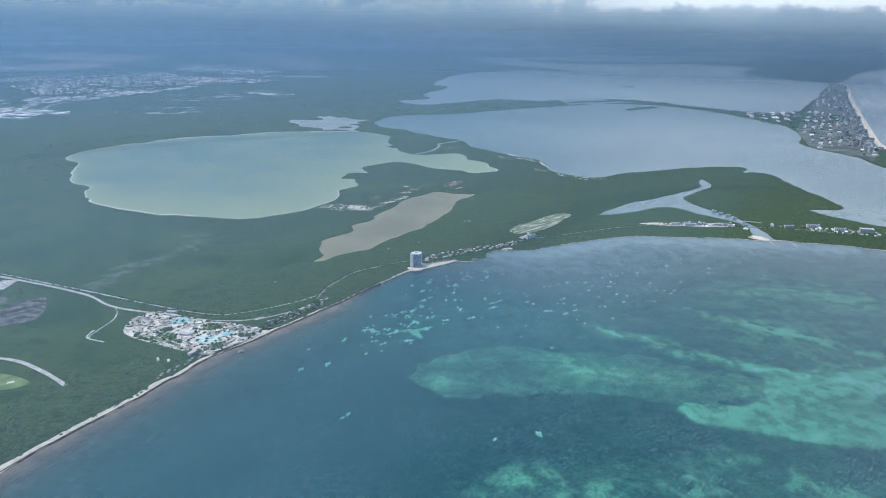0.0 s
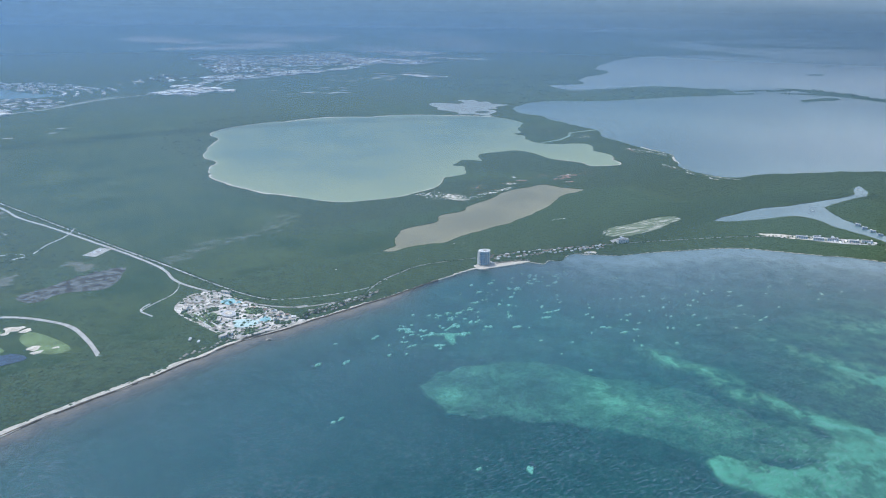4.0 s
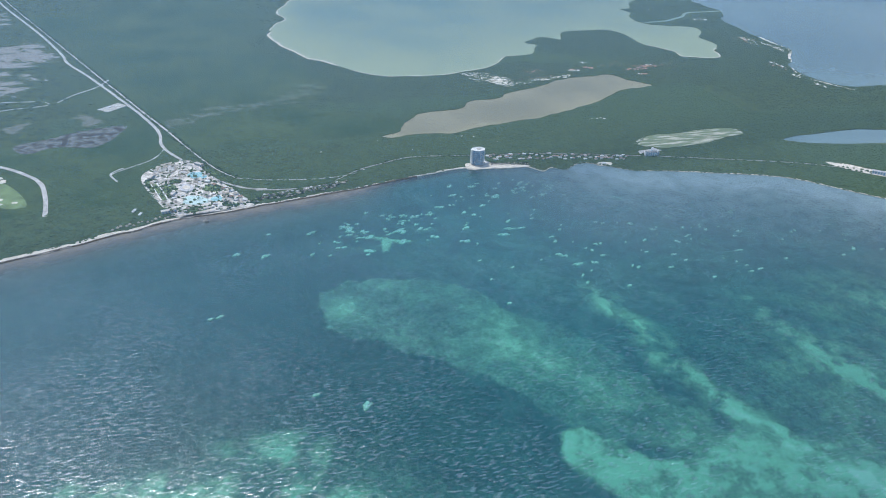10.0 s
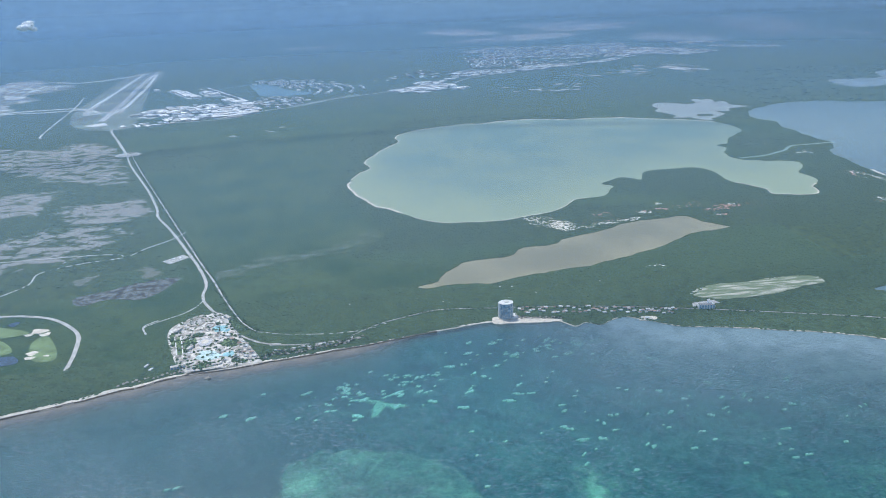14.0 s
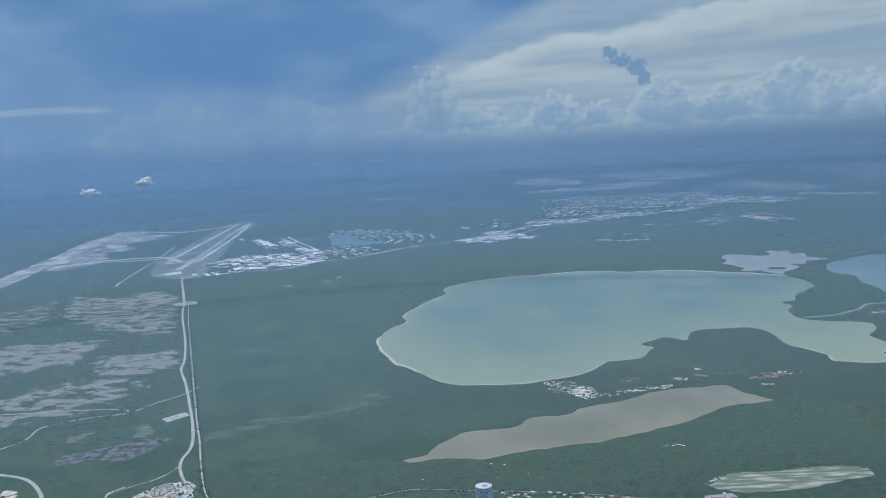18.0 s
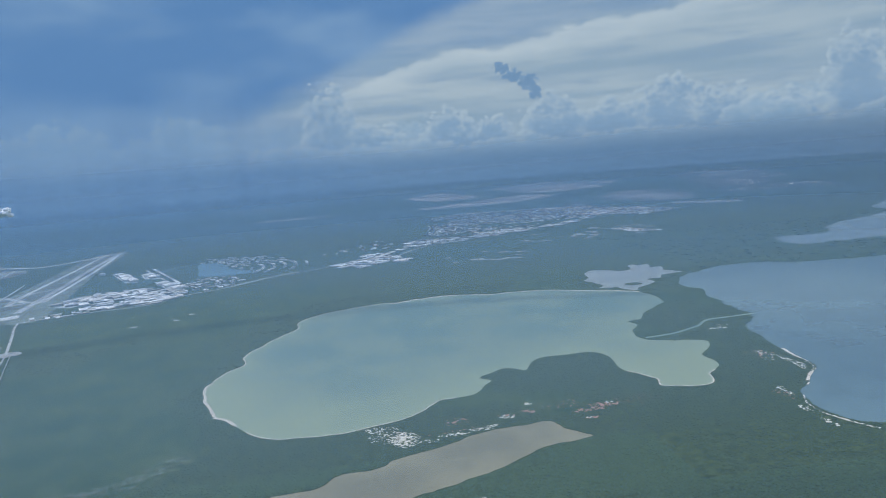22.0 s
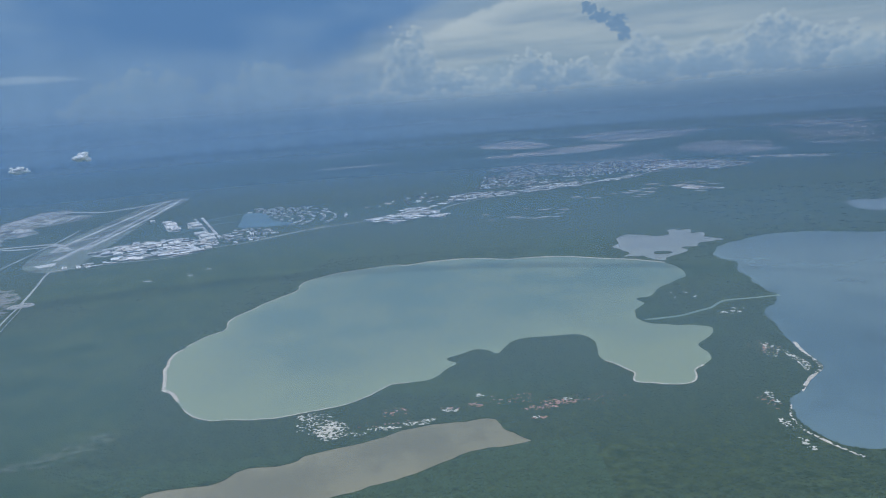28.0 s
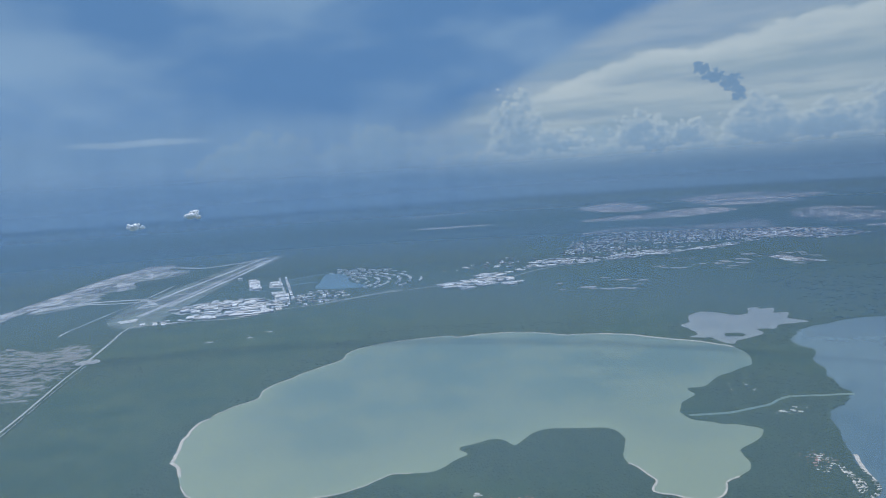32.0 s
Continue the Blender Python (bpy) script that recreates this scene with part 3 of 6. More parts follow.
def cut(which):
    f = plan_f[plan_where == which]
    used, idx = np.unique(f, return_inverse=True)
    return plan_v[used], idx.reshape(-1, 3)


COAST_ROAD = spline([(-79, 1.5), (-74.5, -2), (-69, -4.4), (-59.5, -5.5), (-50, -4.2), (-45, -0.2), (-37, 5.4), (-29, 8.6), (-18, 12), (0, 9.8), (33, 4.5), (66, -4.5), (98, -15), (122, -24), (140, -36), (158, -55), (166, -66), (178, -84), (190, -108)], 8)
RESORT = np.array([(-106, 10), (-103, 20), (-98, 24), (-91, 24), (-85, 10), (-74, -12.5), (-76, -15), (-88, -17.2), (-96, -16.5)], float)


def land_cover(x, y):
    """Marsh, and bare mud or salt flat, by the plan."""
    n1, n2, n3 = fbm(x, y, 70, 1), fbm(x, y, 22, 2), fbm(x, y, 9, 5)
    west = step(-20, 30, -(x + 112 + (y - 86) * 0.42))  # beyond the main road
    marsh = step(0.42, 0.62, n1) * step(25, 75, y) * (1 - west)
    green = np.exp(-(((x + 75) / 45) ** 2 + ((y - 95) / 60) ** 2)) + np.exp(-(((x + 45) / 40) ** 2 + ((y - 46) / 17) ** 2)) + np.exp(-(((x + 100) / 60) ** 2 + ((y - 240) / 130) ** 2))
    marsh = np.maximum(marsh * 0.7, np.clip(green * 1.25, 0, 1) * (0.6 + 0.4 * n2))
    meadow = np.exp(-(((x + 114) / 11) ** 2 + ((y - 32) / 17) ** 2)) + np.exp(-(((x + 124) / 8) ** 2 + ((y - 18) / 10) ** 2))
    marsh = np.maximum(marsh, np.clip(meadow * 1.6, 0, 1.2))
    marsh = np.maximum(marsh, step(0.3, 0.5, n2) * 0.9 * inside([(-200, -14), (-108, -6), (-104, 12), (-100, 40), (-112, 62), (-200, 60)], x, y))
    grove = np.exp(-(((x - 5) / 38) ** 2 + ((y - 84) / 20) ** 2)) + np.exp(-(((x - 128) / 40) ** 2 + ((y - 165) / 28) ** 2)) + np.exp(-(((x + 55) / 26) ** 2 + ((y - 22) / 12) ** 2))
    marsh *= 1 - np.clip(grove * 1.3, 0, 1)
    brown = np.exp(-((away([(-100, 60), (-82, 75), (-62, 79), (-48, 86), (-38, 102)], x, y) / (6 + 8 * n2)) ** 2))
    bare = 0.42 * brown
    bare += 0.75 * inside([(-160, 58), (-128, 62), (-112, 78), (-120, 82), (-150, 72), (-165, 74)], x, y) * step(0.45, 0.6, n3)
    far = step(620, 900, y) * step(0.52, 0.62, fbm(x, y, 260, 12)) * 0.1 * step(-100, 200, x)
    return np.clip(marsh, 0, 1.2), np.clip(bare + far, 0, 1)


def salt_flats(x, y):
    """Where bare salt pans lie west of the causeway."""
    best = np.zeros(np.shape(x))
    for loop, power in (([(-325, 388), (-222, 358), (-178, 234), (-231, 250), (-289, 304)], 0.52), ([(-298, 224), (-217, 228), (-208, 177), (-253, 148), (-330, 170)], 0.58), ([(-200, 186), (-160, 200), (-147, 162), (-175, 139), (-198, 174)], 0.62),
                        ([(-240, 100), (-205, 137), (-170, 157), (-150, 125), (-163, 90), (-199, 80)], 0.5), ([(-420, 300), (-330, 380), (-290, 300), (-300, 230), (-420, 200)], 0.4), ([(-266, 398), (-232, 380), (-214, 340), (-240, 330), (-275, 350)], 0.6)):
        loop = np.asarray(loop, float)
        d = away(np.vstack([loop, loop[:1]]), x, y)
        best = np.maximum(best, power * step(-14, 10, np.where(inside(loop, x, y), d, -d)))
    east = step(3, 8, -(x + 107 + (y - 76) * 0.385))
    return best * east


# land, with banks down to the water
v, f = cut(0)
edge_count = {}
for a, b, c in f:
    for p, q in ((a, b), (b, c), (c, a)):
        edge_count[(p, q)] = 1
rim = [(p, q) for p, q in edge_count if (q, p) not in edge_count]
lift = 0.15
top = np.c_[v, np.full(len(v), lift)]
low = {}
extra, skirt = [], []
for p, q in rim:
    for k in (p, q):
        if k not in low:
            low[k] = len(top) + len(extra)
            extra.append((v[k, 0], v[k, 1], -0.5))
    skirt += [(p, low[p], low[q]), (p, low[q], q)]
ground = triangles("ground", np.vstack([top, extra]), np.vstack([f, skirt]), LAND)
tagged(ground, "flat green mangrove swamp and marsh with bare mud", "ground", kind="structure")
gx, gy = np.vstack([top, extra])[:, :2].T
marsh, bare = land_cover(gx, gy)
painted(ground, "marsh", marsh), painted(ground, "bare", bare), painted(ground, "flats", salt_flats(gx, gy))

for n, (name, loop, mat, label) in enumerate(waters):
    v, f = cut(n + 1)
    if len(f):
        if name == "lagoon_milky":  # finer, for the pale shallows along its near shore
            xs, ys = np.meshgrid(np.arange(-50, 250, 5.0), np.arange(108, 395, 5.0))
            keep = inside(loop, xs.ravel(), ys.ravel())
            pts = [Vector((float(a), float(b))) for a, b in loop] + [Vector((float(a), float(b))) for a, b in zip(xs.ravel()[keep], ys.ravel()[keep])]
            vv, _, ff, *_ = geometry.delaunay_2d_cdt(pts, [(i, (i + 1) % len(loop)) for i in range(len(loop))], [], 0, 1e-4)
            v, f = np.array([tuple(p) for p in vv]), np.array([tuple(t) for t in ff])
            f = f[inside(loop, *v[f].mean(1).T)]
        water = tagged(triangles(name, np.c_[v, np.zeros(len(v))], f, mat), label, "lagoon", kind="structure")
        d = away(np.vstack([loop, loop[:1]]), *v.T)
        nearness = np.exp(-d / 9) * (0.4 + 0.6 * fbm(v[:, 0], v[:, 1], 30, 3)) if name == "lagoon_milky" else np.exp(-d / 4) * 0.25
        if name == "lagoon_milky":
            nearness = np.exp(-d / 7) * (0.15 + 0.6 * step(20, -30, v[:, 0])) + (0.6 * np.exp(-d / 26) + 0.4 * step(0.42, 0.7, fbm(v[:, 0], v[:, 1], 40, 9))) * step(330, 130, v[:, 1]) + 0.32 * step(290, 130, v[:, 1]) + 0.5 * np.exp(-(((v[:, 0] - 188) / 26) ** 2 + ((v[:, 1] - 150) / 26) ** 2))
        painted(water, "shoal", np.clip(nearness, 0, 1))

v, f = cut(-1)
sea = triangles("sea", np.c_[v, np.zeros(len(v))], f, SEA)
off, sx = away(COAST[inner], *v.T), v[:, 0]
painted(sea, "silt", np.clip(np.exp(-((off / 7.0) ** 1.2)) * step(-22, -50, sx) * 1.1 + 0.35 * np.exp(-off / 2.0) * step(30, 10, sx), 0, 1))
# near-shore chalk, plus far sky reflection and bay haze painted in as pale water
painted(sea, "chalk_and_veil", np.clip((np.exp(-((off / 11.0) ** 1.5)) * 0.85) * step(25, 48, sx) * step(175, 150, sx) + 0.65 * step(230, 330, sx) + 0.62 * np.exp(-((off / 58.0) ** 2)) * step(-25, 40, sx), 0, 1))
tagged(sea, "clear turquoise and dark blue shallow sea", "sea", kind="structure")


def build_seabed():
    xs = np.concatenate([[-4600, -2000, -800, -400], np.arange(-230, 160, 0.6), [200, 260, 400, 800, 2000, 4600]])
    ys = np.concatenate([[-4600, -2000, -800, -400], np.arange(-230, 8, 0.6), [60, 300, 800]])
    x, y = (a.ravel() for a in np.meshgrid(xs, ys))
    u, w = (x + y) * 0.7071, (x - y) * 0.7071  # across and along the run of the banks
    wx, wy = x + 8 * (fbm(x, y, 11, 21) - 0.5), y + 8 * (fbm(x, y, 11, 22) - 0.5)
    dapple, clumps, streaks = fbm(x, y, 3.2, 32, 4), fbm(x, y, 10, 31, 4), fbm(w * 0.4, u, 9, 33)
    spotted = step(0.36, 0.66, dapple)

    def lobe(cx, cy, along, across, power, turn=-48):
        c, s = math.cos(radians(turn)), math.sin(radians(turn))
        a, b = (wx - cx) * c + (wy - cy) * s, -(wx - cx) * s + (wy - cy) * c
        return power * np.exp(-((a / along) ** 2) - (b / across) ** 2)

    def bank(line, width, power):
        return power * np.exp(-((away(line, wx, wy) / width) ** 2))

    def area(loop, soft, px=wx, py=wy):
        loop = np.asarray(loop, float)
        d = away(np.vstack([loop, loop[:1]]), px, py)
        return step(-soft, soft, np.where(inside(loop, px, py), d, -d))

    sand = 0.16 * step(0.45, 0.7, streaks) * step(-70, -20, x) + 0.10 * clumps
    tongue = area([(-64, -75), (-62, -65), (-56, -60), (-44, -62), (-28, -68), (-20, -83), (-10, -92), (-2, -105), (0, -118), (15, -132), (34, -149), (31, -154), (-9, -133), (-22, -124), (-26, -116), (-32, -107),
                   (-41, -98), (-50, -89), (-59, -83), (-64, -78)], 0.7, x + 5 * (fbm(x, y, 6, 23) - 0.5), y + 5 * (fbm(x, y, 6, 24) - 0.5))
    body = 0.36 + lobe(-58, -72, 6, 5, 0.55) + lobe(-62, -79, 4, 2, 0.35) + lobe(-46, -64, 7, 2.5, 0.25) + lobe(-48, -85, 9, 4, 0.12) + lobe(-23.6, -99, 8, 5, 0.5) + lobe(-22, -88.5, 5, 3, 0.35) + lobe(-14, -111, 12, 5, 0.3)
    body += lobe(0, -126, 14, 5, 0.42) - lobe(-36, -80, 9, 6, 0.22) - lobe(6, -129, 6, 2.2, 0.3) - lobe(-2, -92, 9, 6, 0.2)
    sand += 0.86 * tongue * np.clip(body, 0, 1.2) * (0.74 + 0.3 * spotted)
    sand += bank([(4.5, -80), (5, -91), (7.5, -109), (9.5, -121), (14, -134), (22, -148), (34, -166)], 3.6, 0.62) * (0.35 + 0.85 * spotted) + lobe(5.5, -91, 5, 2, 0.3)
    sand += bank([(38.5, -92), (40, -104), (43.5, -117), (44, -132), (48, -150)], 4.2, 0.42) * (0.35 + 0.85 * spotted) + bank([(30, -118), (34, -140), (44, -160)], 7, 0.32) * (0.4 + 0.7 * spotted)
    sand += bank([(66, -92), (82, -112), (100, -140)], 8, 0.25) * (0.4 + 0.7 * spotted)
    bright = area([(-28.5, -130), (-25.5, -123.5), (-21, -123.5), (-16, -129.5), (-11, -135), (4, -138), (18, -145), (34, -151), (70, -168), (110, -205), (20, -195), (-12, -162), (-25, -139)], 0.8, x + 2.5 * (dapple - 0.5), y + 2.5 * (dapple - 0.5))
    rim_away = away([(-20, -120.6), (-26, -124), (-27, -129), (-26, -134), (-23, -137), (-17, -148), (-9, -159), (8, -176), (30, -200)], x, y)
    sand += bright * (0.30 + 0.55 * np.exp(-rim_away / 8) * (0.75 + 0.4 * clumps) + 0.42 * spotted * step(0.3, 0.62, fbm(w * 0.4, u, 8, 41)))
    sand -= 0.3 * area([(2, -118), (7, -124), (10, -130), (-3, -131.5), (-11, -127), (-13, -120), (-6, -117)], 3)
    low = area([(-120, -112), (-102, -113), (-88, -111), (-76, -110), (-63, -117), (-44, -137), (-33, -145), (-18, -153), (-16, -175), (-60, -190), (-130, -160)], 7)
    sand += low * (0.24 + 0.55 * spotted * step(0.36, 0.6, clumps))
    broad = step(-88, -128, y - 0.3 * np.clip(x - 40, -60, 40)) * step(-22, 6, x) * step(170, 90, x)
    sand += broad * (0.12 + 0.30 * spotted * step(0.3, 0.62, fbm(w * 0.45, u, 16, 61)) + 0.15 * clumps)
    # small pale flecks of bare sand in the seagrass of the bay
    rs = np.random.RandomState(8)
    spots = [(-49, -34, 1.9), (-58, -35, 1.6), (-53, -38, 1.6), (-45, -36, 1.5), (-73, -43, 1.6), (-80, -46, 1.0), (-87, -69, 1.6), (-29, -30, 1.4), (-16, -25, 1.9), (-22, -33, 1.4), (1, -22, 2.2), (-2, -39, 1.3),
             (0, -44, 1.2), (9, -34, 1.0), (22, -19, 2.2), (39, -32, 2.0), (34, -49, 1.3), (38, -54, 1.6), (54, -55, 1.5), (71, -48, 1.4), (85, -49, 1.3), (94, -53, 1.3), (80, -65, 1.5), (104, -57, 1.2), (5, -62, 1.3),
             (7, -67, 1.4), (17, -58, 1.2), (-59, -106, 2.0), (-69, -101, 1.2)]
    spots += [(px, py, rs.uniform(0.5, 1.1)) for px, py in zip(rs.uniform(-20, 122, 180), rs.uniform(-84, -14, 180)) if py < -12 - 0.26 * max(px, 0)]
    spots += [(px, py, rs.uniform(0.6, 1.7)) for px, py in zip(rs.normal(-38, 15, 70), rs.normal(-37, 6, 70))]
    spots += [(px, py, rs.uniform(0.6, 1.5)) for px, py in zip(rs.normal(10, 13, 40), rs.normal(-19, 5, 40))]
    for px, py, size in spots:
        size *= 0.72
        near = (abs(x - px) < 4 * size) & (abs(y - py) < 4 * size)
        a = rs.uniform(-0.6, 0.9)
        dx, dy = x[near] - px, y[near] - py
        p, q = dx * math.cos(a) + dy * math.sin(a), -dx * math.sin(a) + dy * math.cos(a)
        shape = np.exp(-((p / (1.5 * size)) ** 2) - (q / (0.5 * size)) ** 2) * (3.4 * fbm(x[near], y[near], 1.9, 51, 4) - 0.75)
        sand[near] += rs.uniform(1.2, 2.0) * step(0.34, 0.55, shape)
    sand += 0.8 * area([(-46, -39.5), (-41, -40.4), (-34, -43.8), (-33.5, -45), (-39, -44), (-41, -48.4), (-42.6, -48.6), (-42, -42.4)], 0.45, x + 3 * (dapple - 0.5), y + 3 * (dapple - 0.5))
    sand += 0.22 * step(0.5, 0.7, fbm(x * 0.8, y * 1.4, 9, 55)) * np.exp(-(((x + 36) / 30) ** 2 + ((y + 38) / 15) ** 2))
    off = away(COAST[inner], x, y)
    silt = np.exp(-off / 9.0) * step(-25, -50, x) * 0.95 + np.exp(-((off / 10.0) ** 1.3)) * step(25, 60, x) * 0.75 * (0.6 + 0.6 * clumps) + 0.4 * np.exp(-off / 2.5)
    sand *= step(-228, -200, y) * step(-228, -200, x) * step(158, 140, x)
    nx, ny = len(xs), len(ys)
    k = (np.arange(ny - 1)[:, None] * nx + np.arange(nx - 1)[None]).ravel()
    tris = np.concatenate([np.stack([k, k + 1, k + nx + 1], 1), np.stack([k, k + nx + 1, k + nx], 1)])
    bed = triangles("seabed", np.stack([x, y, -1.2 + 0.4 * np.clip(sand, 0, 1)], 1), tris, SEABED, True)
    painted(bed, "sand", np.clip(sand, 0, 1.8)), painted(bed, "meadow", step(-8, -60, x) * step(-10, -45, y) * step(-170, -90, y)), painted(bed, "silt", np.clip(silt, 0, 0.9))
    tagged(bed, "shallow seabed of pale sand banks and dark seagrass", "seabed", kind="structure")


build_seabed()

# ---- sky backdrop, rain and haze sheets ----


def wall_round(name, radius, z0, z1, mat, label, category, a0=-180.0, a1=180.0, steps=128, rows=2, line=None):
    """A tall sheet that stands at one distance round the camera's route."""
    verts, faces = [], []
    for k in range(steps + 1):
        a = radians(a0 + (a1 - a0) * k / steps)
        base = line(a) if line else (0, -170)
        for r in range(rows):
            z = z0 + (z1 - z0) * r / (rows - 1)
            verts.append((base[0] + radius * math.sin(a), base[1] + radius * math.cos(a), z))
    for k in range(steps):
        for r in range(rows - 1):
            i = k * rows + r
            faces.append((i, i + rows, i + rows + 1, i + 1))
    return tagged(raw(name, verts, faces, mat), label, category, kind="structure")


def backdrop_material():
    """Storm cloud over the land, bright cloud beside it, a line of cumulus above a hazy horizon."""
    m, nodes, links, b = material("cloudy_sky")
    nodes.remove(b)
    xyz = nodes.new("ShaderNodeSeparateXYZ")
    links.new(place_node(nodes), xyz.inputs[0])
    f = lambda op, a, c=0.0, clamp=False: math_node(nodes, links, op, a, c, clamp)
    az = f("MULTIPLY", f("ARCTAN2", xyz.outputs[0], f("ADD", xyz.outputs[1], 170.0)), 57.2958)
    el = f("MULTIPLY", f("SUBTRACT", xyz.outputs[2], 100.0), 57.2958 / 4500)

    def clouds(sx, sy, scale, detail, rough, shift=0.0):
        both = nodes.new("ShaderNodeCombineXYZ")
        links.new(f("MULTIPLY", az, sx), both.inputs[0]), links.new(f("MULTIPLY", el, sy), both.inputs[1])
        both.inputs[2].default_value = shift
        return noise_node(nodes, links, scale, detail, both.outputs[0], rough)

    broad, drift, streak = clouds(0.06, 0.16, 1.0, 3, 0.5), clouds(0.3, 0.5, 0.5, 3, 0.5, 3.0), clouds(0.05, 0.5, 1.0, 4, 0.55, 7.0)
    veil = mixed(nodes, links, (0.20, 0.27, 0.325), (0.295, 0.35, 0.375), ranged(nodes, links, streak, 0.34, 0.62))
    veil = mixed(nodes, links, veil, (0.185, 0.255, 0.325), ranged(nodes, links, clouds(0.11, 0.8, 1.0, 6, 0.6, 11.0), 0.45, 0.68, 0, 0.75))
    low = mixed(nodes, links, (0.115, 0.195, 0.295), (0.215, 0.29, 0.35), ranged(nodes, links, az, 15, 42))
    veil = mixed(nodes, links, veil, (0.135, 0.225, 0.345), ranged(nodes, links, az, 0, -14, 0, 0.85))
    # eastern sky, mostly out of view, brightened so the lagoon mirrors more light
    veil = mixed(nodes, links, veil, (0.66, 0.70, 0.72), ranged(nodes, links, az, 44, 64, 0, 0.9))
    col = mixed(nodes, links, low, veil, ranged(nodes, links, el, 0.0, 2.4))
    # the slanting edge of the storm cloud
    ragged_edge = f("ADD", f("MULTIPLY", f("SUBTRACT", drift, 0.5), 1.6), f("MULTIPLY", f("SUBTRACT", clouds(0.9, 1.6, 0.8, 5, 0.6, 17.0), 0.5), 0.7))
    slope = f("MAXIMUM", f("ADD", f("MULTIPLY", az, 0.42), 9.0), 6.0)
    past = f("ADD", f("SUBTRACT", el, slope), ragged_edge)
    # the pale shelf cloud that hangs below it
    arc = f("MINIMUM", f("ADD", f("MULTIPLY", az, 0.27), 6.5), f("ADD", f("MULTIPLY", az, 0.12), 7.5))
    over = f("ADD", f("SUBTRACT", el, arc), f("MULTIPLY", ragged_edge, 1.3))
    lip = f("MULTIPLY", f("MULTIPLY", ranged(nodes, links, over, -2.2, -0.2), ranged(nodes, links, over, -0.1, 0.25, 1, 0)), ranged(nodes, links, az, -9, 5))
    col = mixed(nodes, links, col, (0.40, 0.445, 0.45), f("MULTIPLY", lip, 0.6))
    storm = mixed(nodes, links, (0.075, 0.16, 0.31), (0.155, 0.245, 0.365), ranged(nodes, links, broad, 0.4, 0.68))
    paler = f("MULTIPLY", ranged(nodes, links, f("ADD", f("MULTIPLY", az, 0.5), el), -2.0, -14.0), ranged(nodes, links, drift, 0.3, 0.65, 0.3, 1.0))
    storm = mixed(nodes, links, storm, (0.20, 0.30, 0.42), f("MULTIPLY", paler, 0.7))
    shade = f("ADD", f("MULTIPLY", ranged(nodes, links, over, -0.3, 0.9), 0.34), f("MULTIPLY", ranged(nodes, links, past, -1.7, 0.35), 0.66))
    col = mixed(nodes, links, col, storm, shade)
    da, de = f("DIVIDE", f("ADD", az, 30.0), 6.0), f("DIVIDE", f("ADD", f("SUBTRACT", el, 4.5), f("MULTIPLY", f("SUBTRACT", drift, 0.5), 0.8)), 0.32)
    wisp = f("SUBTRACT", 1.0, f("ADD", f("MULTIPLY", da, da), f("MULTIPLY", de, de)))
    col = mixed(nodes, links, col, (0.30, 0.38, 0.45), f("MULTIPLY", ranged(nodes, links, wisp, 0.0, 0.8), 0.6))
    # a bank of cumulus: lobes on lobes, lit from the upper left, above a hazy foot
    def lobes(scale, shift, da=0.0, de=0.0):
        both, cell = nodes.new("ShaderNodeCombineXYZ"), nodes.new("ShaderNodeTexVoronoi")
        links.new(f("ADD", f("ADD", az, bend_a), da), both.inputs[0]), links.new(f("ADD", f("MULTIPLY", f("ADD", el, bend_e), 1.15), de), both.inputs[1])
        both.inputs[2].default_value = shift
        cell.inputs["Scale"].default_value = scale
        links.new(both.outputs[0], cell.inputs["Vector"])
        return f("SUBTRACT", 0.5, cell.outputs["Distance"])

    bend_a, bend_e = (f("MULTIPLY", f("SUBTRACT", clouds(1, 1.2, 0.9, 4, 0.55, s), 0.5), 0.6) for s in (23.0, 29.0))
    fuzz = f("SUBTRACT", clouds(1, 1.2, 2.6, 6, 0.65, 13.0), 0.5)

    def heaped(da, de):
        return f("ADD", f("ADD", f("MULTIPLY", lobes(0.8, 0.0, da, de), 0.9), f("MULTIPLY", lobes(2.1, 5.0, da, de), 0.5)), f("MULTIPLY", lobes(5.0, 9.0, da, de), 0.22))

    rough = heaped(0, 0)
    relief = f("ADD", f("SUBTRACT", rough, heaped(-0.22, 0.25)), f("MULTIPLY", fuzz, 0.5))
    rough = f("ADD", rough, f("MULTIPLY", fuzz, 0.7))
